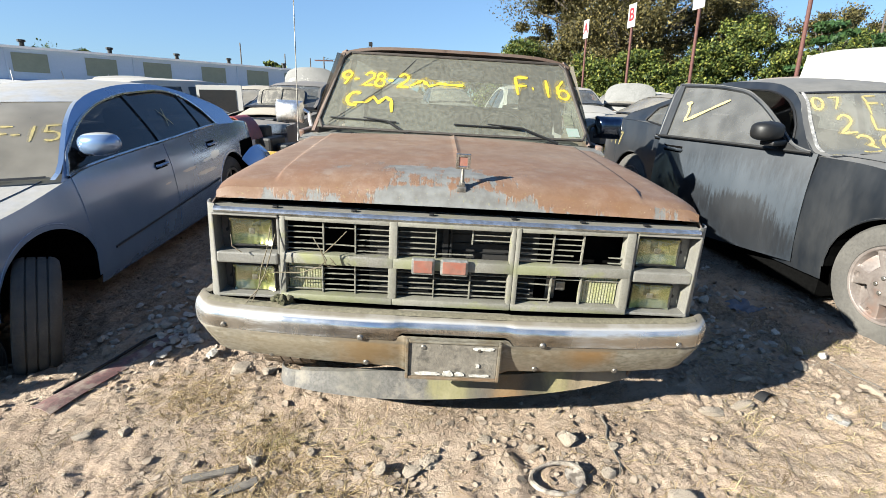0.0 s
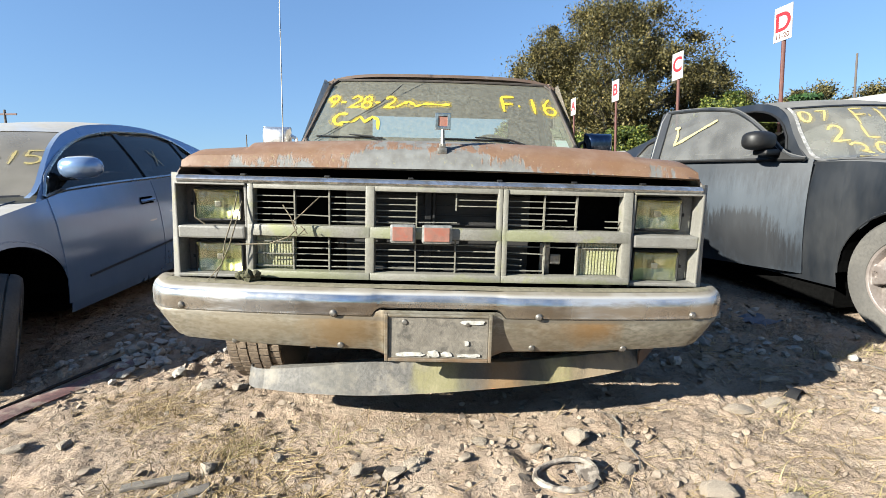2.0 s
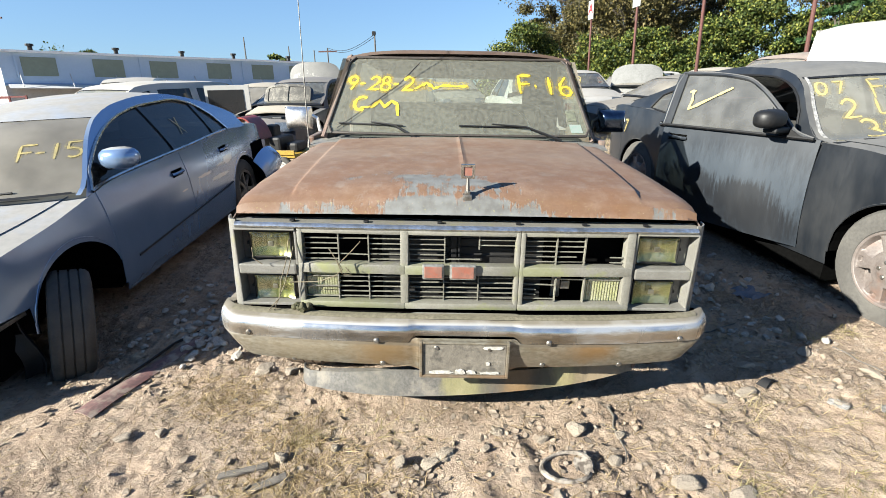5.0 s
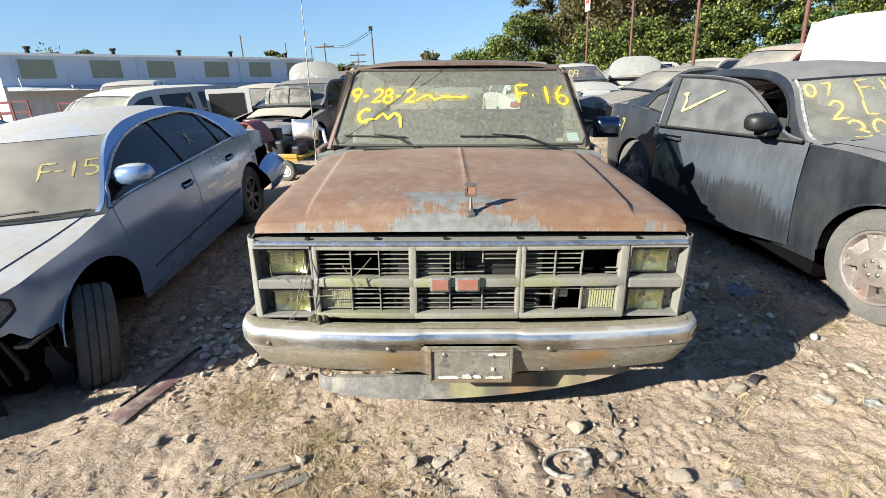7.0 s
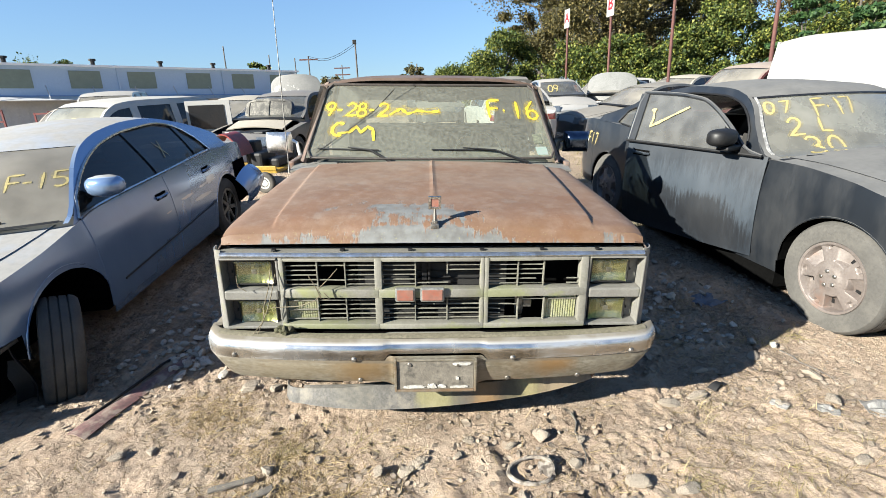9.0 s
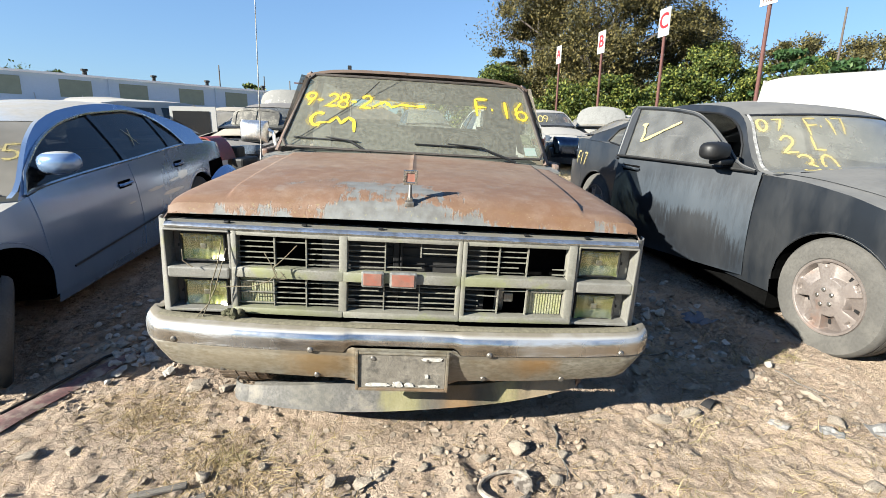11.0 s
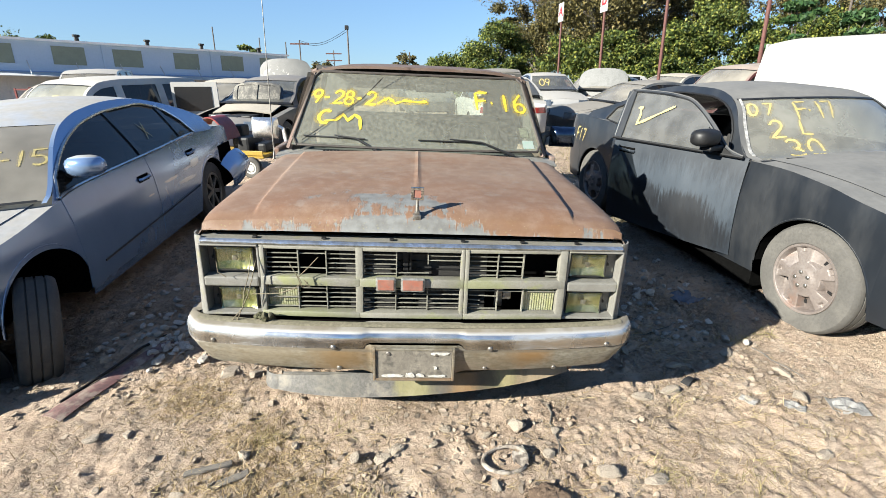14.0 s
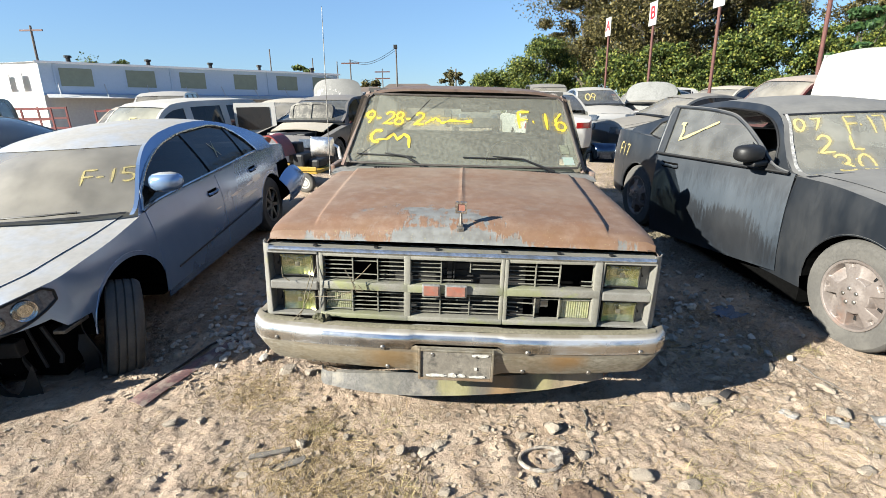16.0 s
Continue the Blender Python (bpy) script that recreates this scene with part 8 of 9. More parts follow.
def tree(x, y, z, h, w, material, seed, clumps=60, per=220, size=0.3, low=0.3, label="leafy green tree", name="tree", trunk=0.35, flat=0.75, fat=1.0):
    rnd = random.Random(seed)
    t = thing(name, pose(x, y, z), label, "tree")
    bm = bmesh.new()
    tube(bm, [(0, 0, -0.4), (rnd.uniform(-0.2, 0.2), 0, h * 0.25), (rnd.uniform(-0.4, 0.4), 0.2, h * 0.55)], [trunk, trunk * 0.8, trunk * 0.45], 9)
    cen, spr = [], []
    for k in range(clumps):
        a = rnd.uniform(0, 2 * math.pi)
        f = rnd.uniform(0, 1)
        zc = h * (low + (0.97 - low) * f)
        env = math.sin(math.pi * (0.12 + 0.80 * f)) ** 0.7
        r = w / 2 * env * math.sqrt(rnd.uniform(0.12, 1.0)) * (1 + 0.16 * math.sin(3 * a + seed) * math.sin(5 * f * 3.1 + seed))
        p = (r * math.cos(a), r * math.sin(a) * 0.8, zc)
        cen.append(p)
        k_ = w * rnd.uniform(0.045, 0.135) * fat
        spr.append((k_, k_, k_ * flat))
        if k % 3 == 0:
            tube(bm, [(0, 0, h * min(0.5, 0.2 + 0.35 * f)), (p[0] * 0.5, p[1] * 0.5, (h * 0.35 + zc) / 2 + 0.3), p], [trunk * 0.35, trunk * 0.2, 0.03], 5, False)
    part("trunk", bm, BARK, t, "grey-brown trunk and limbs", True)
    part("crown", leaves_mesh("crown", cen, spr, per, size, seed), material, t, "crown of small leaves with gaps")
    return t


tree(16.0, 41.0, 0.8, 15.5, 17.5, OAK, 3, 170, 850, 0.19, 0.2, "large live oak with dark olive leaves", "oak_tree", 0.6)
tree(11.5, 43.0, 0.8, 11.5, 7.0, OAK, 8, 80, 700, 0.19, 0.15, "live oak with dark olive leaves", "oak_tree", 0.4)
tree(24.0, 42.0, 0.8, 11.5, 9, OAK, 12, 75, 620, 0.19, 0.2, "olive-leaved oak beside the larger one", "oak_tree", 0.4)
tree(36.0, 44.0, 0.8, 10.0, 10, OAK, 13, 60, 420, 0.23, 0.2, "tree with sparse olive leaves", "tree", 0.35)
tree(46.0, 46.0, 0.8, 11.0, 12, OAK, 14, 60, 400, 0.24, 0.2, "olive-green leafy tree at the yard's edge", "tree", 0.35)
tree(58.0, 50.0, 0.8, 13.0, 13, OAK, 15, 60, 380, 0.26, 0.2, "olive-leaved tree at the yard's edge", "tree", 0.35)
tree(6.5, 36.0, 0.8, 5.6, 5.0, VINE, 21, 90, 520, 0.17, 0.02, "bright green bushy tree", "tree", 0.15, 0.8, 1.35)
tree(3.6, 38.0, 0.8, 3.6, 4.6, VINE, 22, 60, 420, 0.17, 0.02, "bright green bush beside the trees", "bush", 0.1, 0.8, 1.35)
tree(22.0, 27.5, 0.8, 6.0, 4.2, FERNY, 23, 34, 220, 0.3, 0.15, "feathery dark green sapling", "tree", 0.12, 0.35)
tree(25.5, 28.0, 0.8, 5.6, 4.2, FERNY, 24, 34, 220, 0.3, 0.15, "feathery dark green sapling", "tree", 0.12, 0.35)
tree(0.84, 75.0, 0.8, 6.8, 5.6, OAK, 25, 40, 260, 0.28, 0.1, "small dark tree far away", "tree", 0.2)
tree(-12.0, 82.0, 0.8, 6.0, 6.0, OAK, 26, 46, 150, 0.36, 0.12, "small dark tree far away", "tree", 0.2)
tree(-48.0, 73.5, 0.8, 9.8, 8.0, VINE, 27, 30, 150, 0.4, 0.3, "green tree behind the warehouse", "tree", 0.3)
tree(-53.0, 74.0, 0.8, 8.8, 9.0, VINE, 28, 30, 150, 0.4, 0.3, "green tree behind the warehouse", "tree", 0.3)
tree(-22.0, 76.0, 0.8, 8.0, 5.0, VINE, 29, 20, 120, 0.4, 0.4, "green tree behind the warehouse", "tree", 0.3)


def hedge():
    """A bank of vines and brush along the yard's edge."""
    rnd = random.Random(77)
    cen, spr = [], []
    for k in range(1150):
        f = rnd.random()
        x = 4 + 60 * f ** 1.25 if k < 860 else 11 + 17 * f
        y = 33.5 - 5.5 * float(smooth(4, 16, x)) + rnd.uniform(-0.3, 2.6) + 0.10 * max(0, x - 22)
        top = 1.6 + 2.6 * float(smooth(4, 14, x)) + 1.3 * float(smooth(13, 19, x)) + 0.9 * math.sin(x * 0.7) + 0.6 * math.sin(x * 1.9 + 1)
        z = 0.8 + top * math.sqrt(rnd.random())
        cen.append((x, y + 0.5 * (z - 0.8), z))
        s = rnd.uniform(0.28, 0.72)
        spr.append((s * 1.15, s * 0.7, s * 0.8))
    ob = new("hedge", leaves_mesh("hedge", cen, spr, 150, 0.19, 9, 0.5, 0.6))
    ob.data.materials.append(VINE)
    return tagged(ob, "thick bank of green vines and brush", "hedge", kind="stuff")


hedge()
bm = bmesh.new()
for x0, x1, y0, h in ((-400, 400, 190, 9), (-300, 420, 240, 12)):
    n = 160
    prev = None
    rnd = random.Random(int(y0))
    for k in range(n + 1):
        x = x0 + (x1 - x0) * k / n
        t_ = h * (0.55 + 0.25 * math.sin(x * 0.05) + 0.3 * rnd.random()) if x > 20 or x < -70 else h * 0.28
        pair = (bm.verts.new((x, y0 + 6 * math.sin(x * 0.03), -3)), bm.verts.new((x, y0 + 6 * math.sin(x * 0.03), 0.8 + t_)))
        if prev:
            bm.faces.new((prev[0], pair[0], pair[1], prev[1]))
        prev = pair
far = new("backdrop", bpy.data.meshes.new("backdrop"))
bm.to_mesh(far.data)
bm.free()
far.data.materials.append(mat("far_woods", (0.05, 0.07, 0.04), (0.08, 0.1, 0.05), rough=1, scale=0.3, fine=2, bump=0))
tagged(far, "low dark line of far woods", "woods", kind="structure")

# ---- stones, straw and litter on the dirt ----
STONE = mat("pale_limestone", (0.55, 0.465, 0.37), (0.47, 0.39, 0.30), rough=0.92, scale=9, fine=70, bump=0.7, depth=0.008, vary=0.1)
CLOD = mat("brown_clay_clod", (0.30, 0.20, 0.125), (0.24, 0.155, 0.10), rough=0.97, scale=12, fine=60, bump=0.8, depth=0.01)
GREY_STONE = mat("tan_grey_rubble", (0.76, 0.71, 0.64), (0.58, 0.53, 0.47), rough=0.92, scale=9, fine=70, bump=0.6, depth=0.008, vary=0.25)
WOOD = mat("weathered_board", (0.26, 0.23, 0.19), (0.17, 0.15, 0.13), rough=0.9, scale=4, fine=50, bump=0.6, stretch=(1, 12, 12))


def stone_mesh(name, seed, flat=0.6, rough=0.22, sub=2, cuts=9, depth=(0.42, 0.8)):
    bm = bmesh.new()
    bmesh.ops.create_icosphere(bm, subdivisions=sub, radius=1)
    off = Vector((seed * 7.3, seed * 3.1, seed * 1.7))
    rnd = random.Random(seed)
    planes = [(Vector((rnd.gauss(0, 1), rnd.gauss(0, 1), rnd.gauss(0, 1))).normalized(), rnd.uniform(*depth)) for _ in range(cuts)]
    for v in bm.verts:
        d = v.co.normalized()
        r = 1 + rough * noise.noise(d * 1.6 + off) + 0.35 * rough * noise.noise(d * 5 + off)
        p = d * r
        for nrm, h in planes:
            e = p.dot(nrm) - h
            if e > 0:
                p -= nrm * e * 0.97
        v.co = Vector((p.x, p.y, p.z * flat))
    me = bpy.data.meshes.new(name)
    bm.to_mesh(me)
    bm.free()
    return me


STONES = [stone_mesh("stone", k, 0.45 + 0.06 * (k % 5), 0.3, 2) for k in range(12)]
PEBBLES = [stone_mesh("pebble", 40 + k, 0.5, 0.3, 1) for k in range(6)]
for me in STONES + PEBBLES:
    me.materials.append(STONE)
RUBBLE = [stone_mesh("rubble", 70 + k, 0.42 + 0.07 * (k % 5), 0.15, 1, 7, (0.30, 0.7)) for k in range(10)]
for me in RUBBLE:
    me.materials.append(GREY_STONE)


def lay(name, me, x, y, sx, sy, sz, rz, sink, label, category, group="", tilt=0.0):
    ob = new(name, me)
    ob.matrix_world = G @ (pose(x, y, ground_z(x, y) + sz * (0.45 - sink), tilt, tilt * 0.6, rz) @ Matrix.Diagonal((sx, sy, sz, 1)))
    return tagged(ob, label, category, group)


rnd = random.Random(11)
# the larger stones in the sunlit dirt
for k, (x, y, a, b, c) in enumerate(((1.26, 1.90, 0.095, 0.06, 0.06), (1.45, 1.94, 0.10, 0.06, 0.055), (0.52, 1.70, 0.075, 0.06, 0.075), (0.86, 1.39, 0.075, 0.055, 0.06),
                                    (1.06, 1.335, 0.08, 0.05, 0.045), (-0.14, 1.55, 0.075, 0.045, 0.05), (-0.26, 1.55, 0.055, 0.04, 0.05), (1.82, 1.81, 0.07, 0.05, 0.05),
                                    (0.63, 1.51, 0.045, 0.04, 0.045), (-0.78, 1.62, 0.06, 0.05, 0.055), (-1.53, 1.78, 0.07, 0.045, 0.04), (-1.38, 1.80, 0.05, 0.04, 0.035),
                                    (1.99, 2.27, 0.085, 0.05, 0.05), (2.18, 2.04, 0.075, 0.05, 0.05), (2.10, 1.80, 0.08, 0.06, 0.05), (1.92, 1.42, 0.06, 0.05, 0.04),
                                    (1.58, 2.16, 0.07, 0.05, 0.04), (-0.55, 1.66, 0.04, 0.03, 0.03), (-1.06, 2.29, 0.10, 0.07, 0.045), (-0.90, 2.27, 0.07, 0.05, 0.04),
                                    (0.10, 1.62, 0.04, 0.03, 0.03), (0.36, 1.66, 0.045, 0.03, 0.03), (0.70, 1.66, 0.04, 0.03, 0.04), (-0.05, 1.30, 0.06, 0.04, 0.04),
                                    (0.36, 1.36, 0.05, 0.04, 0.04), (1.35, 2.35, 0.08, 0.05, 0.03), (0.84, 1.22, 0.07, 0.05, 0.05), (-1.0, 1.42, 0.05, 0.03, 0.03))):
    lay("stone", STONES[k % 12], x, y, a * 0.8, b * 0.8, c * 0.8, rnd.uniform(0, 360), 0.15, "pale tan stone lying on the dirt", "stone", "stones on the dirt")
def clod_mesh(seed, lumps):
    """A clod: a few crumbling lumps grown together."""
    r = random.Random(seed)
    bm = bmesh.new()
    for k in range(lumps):
        res = bmesh.ops.create_icosphere(bm, subdivisions=4 if k == 0 else 3, radius=1)
        c = Vector((r.uniform(-0.7, 0.7), r.uniform(-0.6, 0.6), r.uniform(-0.1, 0.2))) if k else Vector((0, 0, 0))
        s0 = r.uniform(0.3, 0.6) if k else 0.85
        for v in res["verts"]:
            p = v.co * (1 + 0.35 * noise.noise(v.co * 1.3 + c * 9) + 0.22 * noise.noise(v.co * 3.1 + c * 5) + 0.12 * noise.noise(v.co * 8 + c))
            v.co = Vector((p.x, p.y, p.z * 0.6)) * s0 + c
    me = bpy.data.meshes.new("clod")
    bm.to_mesh(me)
    bm.free()
    return me


for k, (x, y, sx, rz) in enumerate(((0.56, 1.27, 0.10, 20), (0.72, 1.20, 0.05, 70), (0.42, 1.21, 0.04, 10), (-0.07, 1.60, 0.05, 40), (0.17, 1.72, 0.035, 0))):
    me = clod_mesh(90 + k, 5)
    me.materials.append(CLOD if k < 3 else STONE)
    lay("clod", me, x, y, sx, sx * 0.72, sx * 0.62, rz, 0.35, "brown crumbling clod of clay" if k < 3 else "pale crumbling clod of clay", "clod", "clods of clay")
# broken rubble between the vehicles, and a heap of it beside the bumper
far_rubble = []
for k in range(1000):
    if k < 60:
        x, y, s = rnd.gauss(-1.50, 0.11), rnd.gauss(2.66, 0.14), rnd.uniform(0.022, 0.05)
    elif k < 430:
        x, y, s = rnd.uniform(-2.3, -1.0), rnd.uniform(2.45, 5.4), rnd.uniform(0.014, 0.042) * (1.5 if k % 9 == 0 else 1)
        if x < -2.05 + 0.1 * (y - 3):
            continue
    else:
        x, y, s = 1.15 + abs(rnd.gauss(0, 0.55)), rnd.uniform(2.35, 5.6), rnd.uniform(0.014, 0.045) * (1.6 if k % 9 == 0 else 1)
        if x > 2.5 - 0.10 * (y - 2.5):
            continue
    if noise.noise(Vector((x * 1.7, y * 1.7, 8))) < -0.25 and k >= 60:
        continue
    if k >= 60 and (y > 3.9 or s < 0.024):
        far_rubble.append((k % 10, G @ (pose(x, y, ground_z(x, y) + 0.4 * s, rnd.uniform(-25, 25), 0, rnd.uniform(0, 360)) @ Matrix.Diagonal((s, s * rnd.uniform(0.55, 1), s * rnd.uniform(0.7, 1.2), 1)))))
        continue
    lay("rubble_stone", RUBBLE[k % 10], x, y, s, s * rnd.uniform(0.55, 1), s * rnd.uniform(0.7, 1.2), rnd.uniform(0, 360), 0.0, "tan-grey broken stone in the vehicles' shade", "stone", "rubble between the vehicles", rnd.uniform(-25, 25))


def scatter(name, meshes, spots, label, category, material):
    """Many small pieces joined into one sheet of stuff."""
    vs, fs, base = [], [], 0
    for me, m in spots:
        src = meshes[me]
        vs += [m @ v.co for v in src.vertices]
        fs += [tuple(base + i for i in p.vertices) for p in src.polygons]
        base = len(vs)
    ob = new(name, mesh_from(name, vs, fs, material))
    return tagged(ob, label, category, kind="stuff")


scatter("rubble", RUBBLE, far_rubble, "small broken stones between the vehicles", "rubble", GREY_STONE)
spots = []
rng = random.Random(23)
while len(spots) < 4600:
    x, y = rng.uniform(-3.3, 3.9), rng.uniform(0.7, 6.5)
    if noise.noise(Vector((x * 1.3, y * 1.3, 0))) + rng.uniform(-0.6, 0.5) < 0:
        continue
    s = rng.uniform(0.003, 0.009) if rng.random() < 0.96 else rng.uniform(0.009, 0.02)
    spots.append((rng.randrange(6), G @ (pose(x, y, ground_z(x, y) + s * 0.2, rng.uniform(-20, 20), 0, rng.uniform(0, 360)) @ Matrix.Diagonal((s, s * rng.uniform(0.6, 1), s * 0.8, 1)))))
PEB_MAT = mat("mixed_pebbles", (0.50, 0.43, 0.345), (0.44, 0.365, 0.28), rough=0.95, scale=3, bump=0.3)
scatter("pebbles", PEBBLES, spots, "small tan pebbles and crumbs of clay", "pebbles", PEB_MAT)
# flakes of dried mud, lifted at their edges
flake = bmesh.new()
for k in range(7):
    a = 2 * math.pi * k / 7
    flake.verts.new((math.cos(a) * random.Random(k).uniform(0.7, 1.1), math.sin(a) * random.Random(k + 9).uniform(0.7, 1.1), 0.10 * math.sin(a * 2 + 1)))
flake.verts.ensure_lookup_table()
flake.faces.new(flake.verts[:])
bmesh.ops.solidify(flake, geom=list(flake.faces), thickness=0.22)
fm = bpy.data.meshes.new("flake")
flake.to_mesh(fm)
flake.free()
spots = []
while len(spots) < 6400:
    x, y = rng.uniform(-3.0, 3.4), rng.uniform(0.8, 5.2)
    if noise.noise(Vector((x * 0.9 + 5, y * 0.9, 3))) + rng.uniform(-0.5, 0.4) < 0:
        continue
    s = rng.uniform(0.008, 0.026)
    spots.append((0, G @ (pose(x, y, ground_z(x, y) + 0.004, rng.gauss(0, 20), rng.gauss(0, 20), rng.uniform(0, 360)) @ Matrix.Diagonal((s, s * rng.uniform(0.5, 1), s * 0.7, 1)))))
scatter("mud_flakes", [fm], spots, "curled flakes of dried mud", "mud", mat("dried_mud_flake", (0.45, 0.365, 0.28), (0.38, 0.30, 0.225), rough=0.97, scale=5, bump=0.3))


def straw_patch(name, centres, n, length, material, label, seed, lie=0.75):
    """Dry blades, most of them lying over, about a few centres (x, y, radius)."""
    r = random.Random(seed)
    vs, fs = [], []
    for _ in range(n):
        cx, cy, rad = r.choice(centres)
        x, y = r.gauss(cx, rad * 0.5), r.gauss(cy, rad * 0.38)
        ln = length * r.uniform(0.4, 1.4)
        a = r.uniform(0, 2 * math.pi)
        el = radians(r.uniform(2, 16)) if r.random() < lie else radians(r.uniform(25, 75))
        w = r.uniform(0.0007, 0.0016)
        z = ground_z(x, y) + 0.002
        p = Vector((x, y, z))
        d = Vector((math.cos(a) * math.cos(el), math.sin(a) * math.cos(el), math.sin(el)))
        bend = Vector((r.uniform(-0.3, 0.3), r.uniform(-0.3, 0.3), -0.25 * math.sin(el)))
        sd = Vector((-math.sin(a), math.cos(a), 0)) * w
        pts = [p, p + d * ln * 0.5 + bend * ln * 0.12, p + d * ln + bend * ln * 0.45]
        b0 = len(vs)
        for q, k in zip(pts, (1, 0.85, 0.25)):
            vs += [G @ (q + sd * k + Vector((0, 0, w * 0.6))), G @ (q - sd * k)]
        fs += [(b0, b0 + 1, b0 + 3, b0 + 2), (b0 + 2, b0 + 3, b0 + 5, b0 + 4)]
    ob = new(name, mesh_from(name, vs, fs, material))
    return tagged(ob, label, "grass", kind="stuff")


STRAW_MAT = leaf_mat("straw_blades", (0.22, 0.15, 0.07), (0.40, 0.295, 0.15), (0.58, 0.46, 0.26))
GREEN_STRAW = leaf_mat("greenish_straw", (0.20, 0.18, 0.07), (0.36, 0.30, 0.13), (0.5, 0.41, 0.2))
straw_patch("dry_grass", [(-1.12, 2.02, 0.26), (-0.76, 1.72, 0.26), (-0.54, 1.5, 0.34), (-0.45, 1.28, 0.4), (-0.85, 1.4, 0.3), (-0.6, 1.2, 0.3), (-0.3, 1.1, 0.4), (-0.75, 1.1, 0.3)], 4600, 0.06, STRAW_MAT, "matted dry yellow straw on the dirt", 4, 0.85)
straw_patch("dry_grass", [(-0.70, 1.72, 0.12), (-0.2, 1.3, 0.12), (-0.35, 1.78, 0.2), (1.13, 1.38, 0.1), (2.36, 2.48, 0.12), (1.5, 1.3, 0.16), (2.1, 1.5, 0.25), (2.13, 2.45, 0.12), (1.45, 1.85, 0.15), (1.9, 1.75, 0.3)], 750, 0.06, GREEN_STRAW, "sparse tufts of greenish dry grass", 5, 0.6)
straw_patch("dry_grass", [(1.9, 2.9, 0.5), (1.5, 2.5, 0.3), (-1.3, 2.15, 0.3), (0.3, 1.2, 0.9), (1.6, 1.4, 0.7), (-1.8, 1.6, 0.8), (-0.2, 1.5, 1.2), (1.4, 1.7, 0.9), (2.0, 2.0, 0.8), (1.0, 1.3, 0.7)], 3600, 0.065, STRAW_MAT, "thin scattered dry stalks", 6, 0.92)
straw_patch("weeds", [(3.6, 9.0, 0.8), (3.9, 10.3, 0.8), (2.9, 7.5, 0.5)], 1200, 0.3, GREEN_STRAW, "dry weeds among the wrecks", 7, 0.2)

# worn metal ring
bm = lathe([(0.088, 0.010), (0.092, 0.017), (0.102, 0.016), (0.108, 0.006), (0.104, 0.0), (0.09, 0.002), (0.088, 0.010)], 60, "z")
for v in bm.verts:
    a = math.atan2(v.co.y, v.co.x)
    v.co *= 1 + 0.05 * math.sin(2 * a + 1) + 0.02 * noise.noise(v.co * 40)
    v.co.z += 0.006 * math.sin(a * 2) + 0.004 * noise.noise(v.co * 60)
    v.co.y *= 0.78
ring = thing("trim_ring", G @ pose(0.42, 1.49, ground_z(0.42, 1.49) + 0.006, 4, -3, 0), "dirty pale trim ring lying on the dirt", "ring")
RINGMAT = mat("chalky_metal", (0.46, 0.41, 0.35), (0.36, 0.31, 0.255), rough=0.85, metal=0.1, scale=14, spots=1, spot_colour=(0.13, 0.105, 0.085), spot_scale=26, spot_cut=(0.52, 0.6))
part("ring", bm, RINGMAT, ring, "", True)
part("broken_web", grid(lambda u, v: (0.035 + 0.062 * u, (-0.055 + 0.11 * v) * (0.5 + 0.5 * u) + 0.012 * math.sin(9 * u), 0.006 + 0.012 * u + 0.006 * noise.noise(Vector((u * 5, v * 5, 0)))), 8, 8, 0.003), RINGMAT, ring, "broken pale web", True)
# boards
for x, y, ln, rz, sh in ((-0.91, 1.545, 0.2, 14, 0.026), (-0.80, 1.475, 0.17, 24, 0.036)):
    b = new("board", bpy.data.meshes.new("board"))
    bm = bmesh.new()
    box(bm, -ln / 2, ln / 2, -sh / 2, sh / 2, 0, 0.014, 0.003)
    bmesh.ops.subdivide_edges(bm, edges=[e for e in bm.edges if e.calc_length() > ln * 0.7], cuts=4)
    for v in bm.verts:
        v.co += Vector((0, 0.004 * noise.noise(v.co * 25), 0.003 * noise.noise(v.co * 30 + Vector((4, 0, 0)))))
    bm.to_mesh(b.data)
    bm.free()
    b.data.materials.append(WOOD)
    b.matrix_world = G @ pose(x, y, ground_z(x, y) + 0.004, 3, -2, rz)
    tagged(b, "splintered grey weathered board on the straw", "board", "splintered boards")
# red moulding strip in the sedan's shade
strip = thing("bumper_strip", G @ pose(-1.68, 2.32, ground_z(-1.68, 2.32) + 0.005, 0, 0, 66), "faded red and black plastic moulding on the dirt", "strip")
part("strip", grid(lambda u, v: (-0.40 + 0.80 * u, -0.08 + 0.13 * v * (1 - 0.3 * u) + 0.05 * math.sin(2 * u), 0.006 + 0.012 * math.sin(math.pi * v) + 0.004 * math.sin(9 * u)), 14, 5, 0.004), mat("faded_red_plastic", (0.27, 0.115, 0.105), (0.20, 0.12, 0.11), rough=0.75, scale=9, spots=1, spot_colour=(0.36, 0.29, 0.23), spot_scale=12, spot_cut=(0.5, 0.65)), strip, "faded red face", True)
bm = bmesh.new()
tube(bm, [(-0.3, 0.06, 0.012), (0, 0.075, 0.02), (0.25, 0.12, 0.015), (0.42, 0.1, 0.012)], 0.008, 6)
part("rubber_edge", bm, BLACK, strip, "black rubber edge", True)
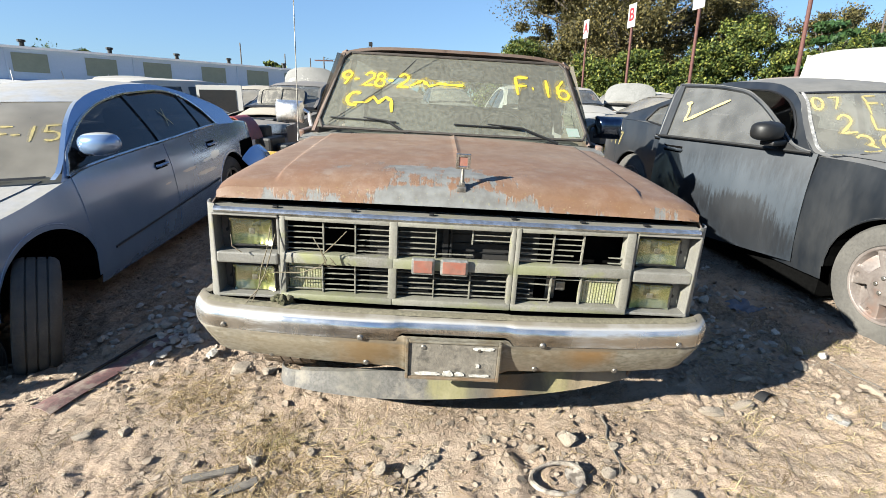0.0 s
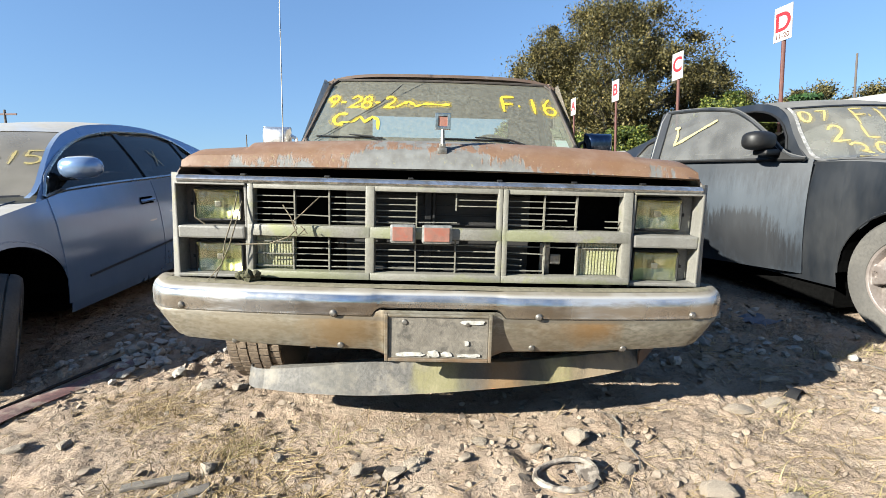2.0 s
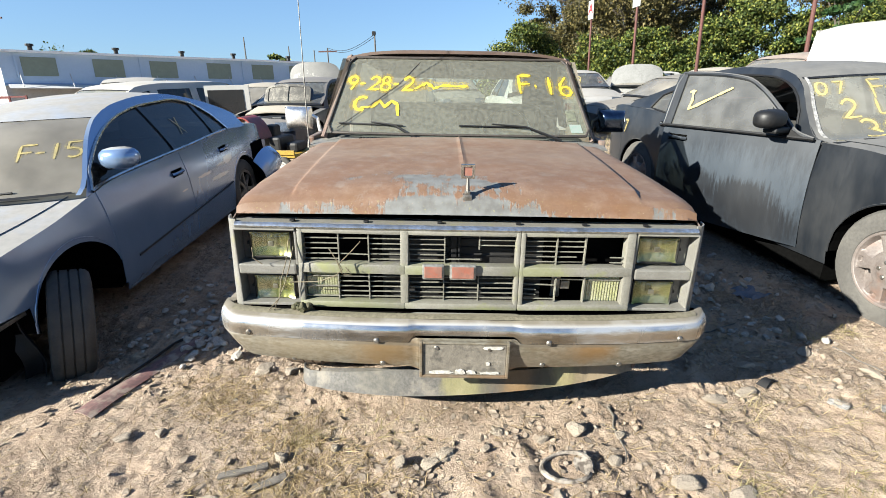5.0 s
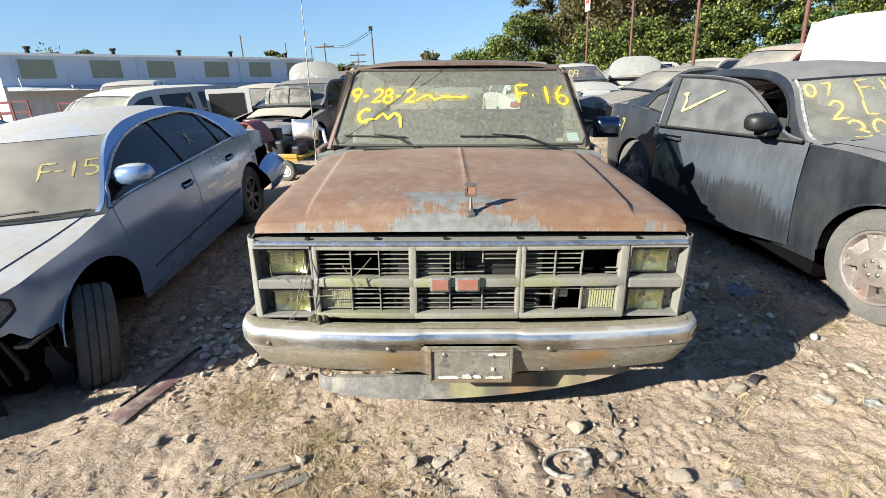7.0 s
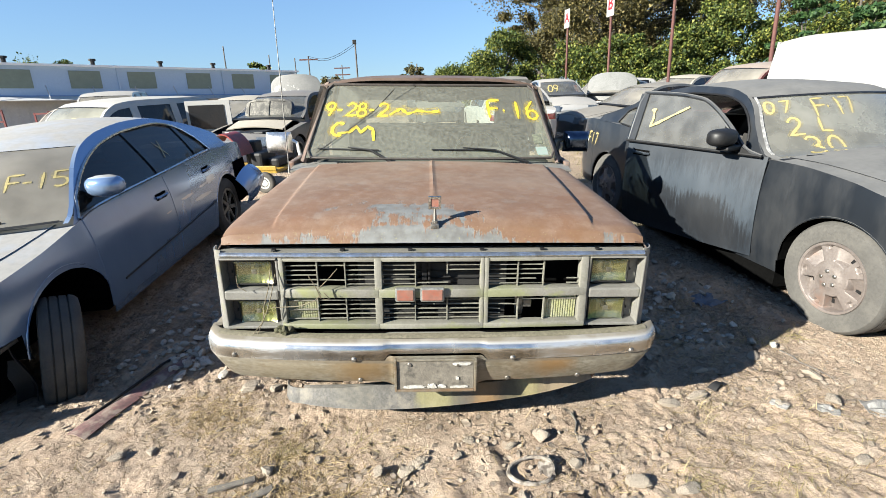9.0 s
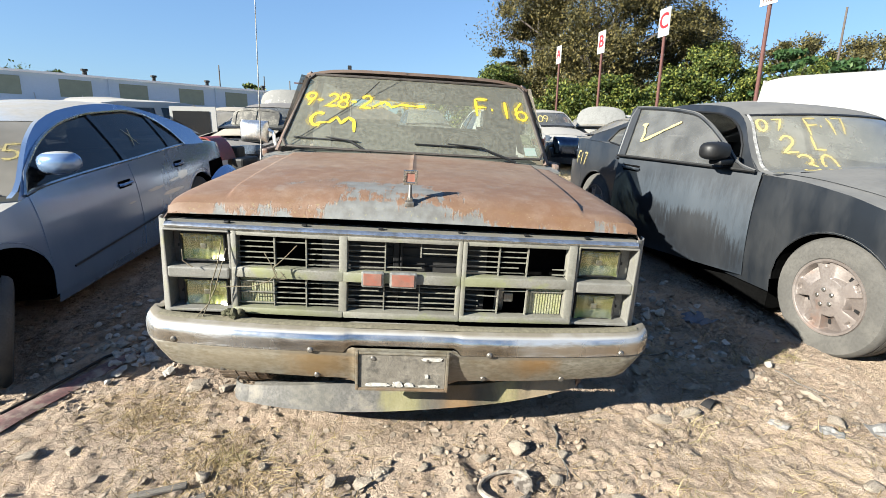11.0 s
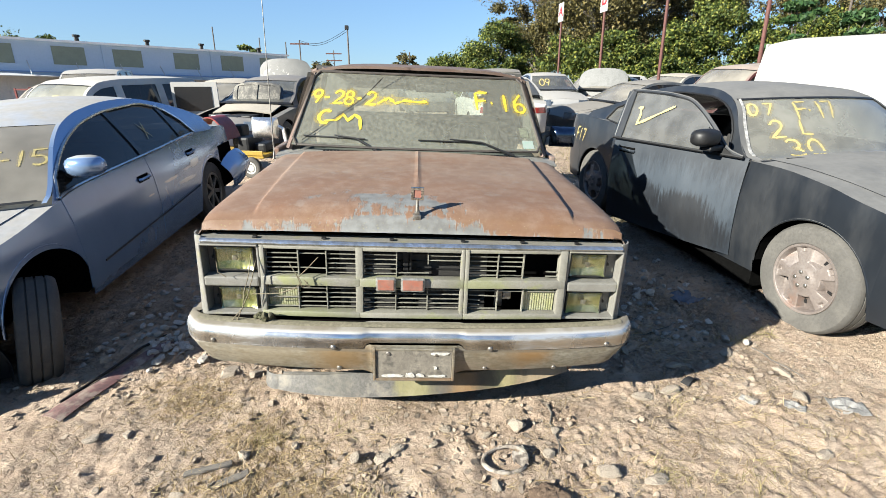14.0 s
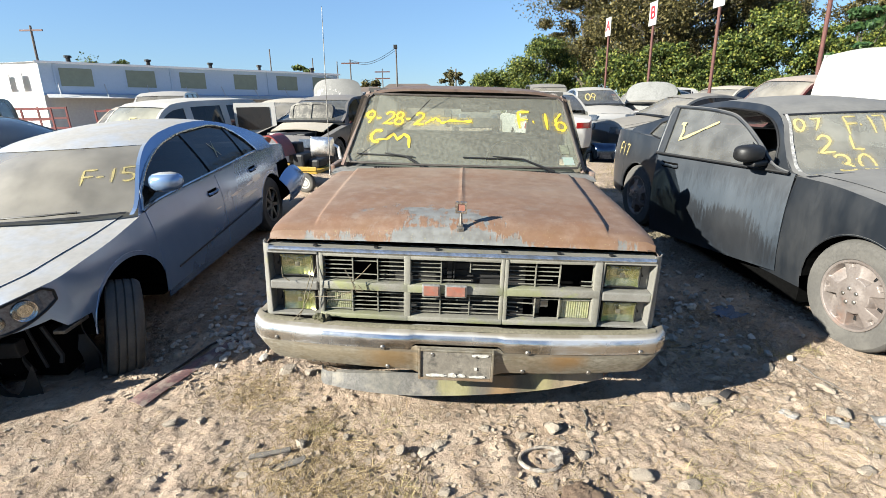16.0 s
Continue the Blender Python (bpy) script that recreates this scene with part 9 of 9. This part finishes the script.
# blue rag
def rag(u, v):
    x, y = (u - 0.5) * 0.26, (v - 0.5) * 0.2
    return (x, y, 0.03 + 0.035 * noise.noise(Vector((u * 4, v * 4, 2))) - 0.02 * (abs(u - 0.5) + abs(v - 0.5)))
cloth = thing("rag", G @ pose(2.15, 3.05, ground_z(2.15, 3.05), 0, 0, 25), "crumpled blue-grey rag on the rubble", "rag")
part("cloth", grid(rag, 16, 14, 0.003), mat("blue_cloth", (0.12, 0.16, 0.24), (0.2, 0.22, 0.27), rough=0.9), cloth, "", True)
# crumpled pale scrap and a dark shard
for x, y, s, c, lab in ((1.80, 1.80, 0.05, (0.6, 0.57, 0.52), "crumpled white plastic scrap"), (2.02, 1.74, 0.06, (0.42, 0.40, 0.37), "crumpled grey plastic scrap"), (2.3, 1.72, 0.11, (0.40, 0.385, 0.36), "flat grey plastic sheet")):
    o = thing("plastic_scrap", G @ pose(x, y, ground_z(x, y), 0, 0, x * 70), lab, "litter", "plastic scraps")
    part("sheet", grid(lambda u, v: ((u - 0.5) * s * 1.6, (v - 0.5) * s, 0.012 + 0.4 * s * noise.noise(Vector((u * 3 + x, v * 3, y))) * math.sin(math.pi * u)), 8, 6, 0.002), mat("dusty_scrap_plastic", c, tuple(v * 0.7 for v in c), rough=0.9, scale=20), o, "", True)
o = thing("plastic_shard", G @ pose(1.56, 1.96, ground_z(1.56, 1.96), 0, 0, 30), "black bent plastic shard beside a stone", "litter")
part("shard", grid(lambda u, v: (0.09 * u, 0.05 * v * (1 - 0.6 * u), 0.015 + 0.03 * math.sin(3 * u)), 6, 4, 0.003), BLACK, o, "", True)
# twigs
for x0, y0, x1, y1 in ((2.2, 2.33, 2.27, 1.95), (1.45, 2.5, 1.85, 2.62), (0.72, 1.86, 0.68, 1.5), (1.3, 2.7, 1.75, 2.75), (-0.3, 1.16, 0.1, 1.3)):
    bm = bmesh.new()
    tube(bm, [G @ Vector((x0 + (x1 - x0) * k / 5 + 0.012 * math.sin(2.1 * k), y0 + (y1 - y0) * k / 5, ground_z(x0 + (x1 - x0) * k / 5, y0 + (y1 - y0) * k / 5) + 0.006)) for k in range(6)], [0.005, 0.0045, 0.004, 0.0035, 0.003, 0.002], 6)
    t_ = new("twig", bpy.data.meshes.new("twig"))
    bm.to_mesh(t_.data)
    bm.free()
    t_.data.materials.append(WOOD)
    tagged(t_, "thin dry twig on the dirt", "twig", "dry twigs")
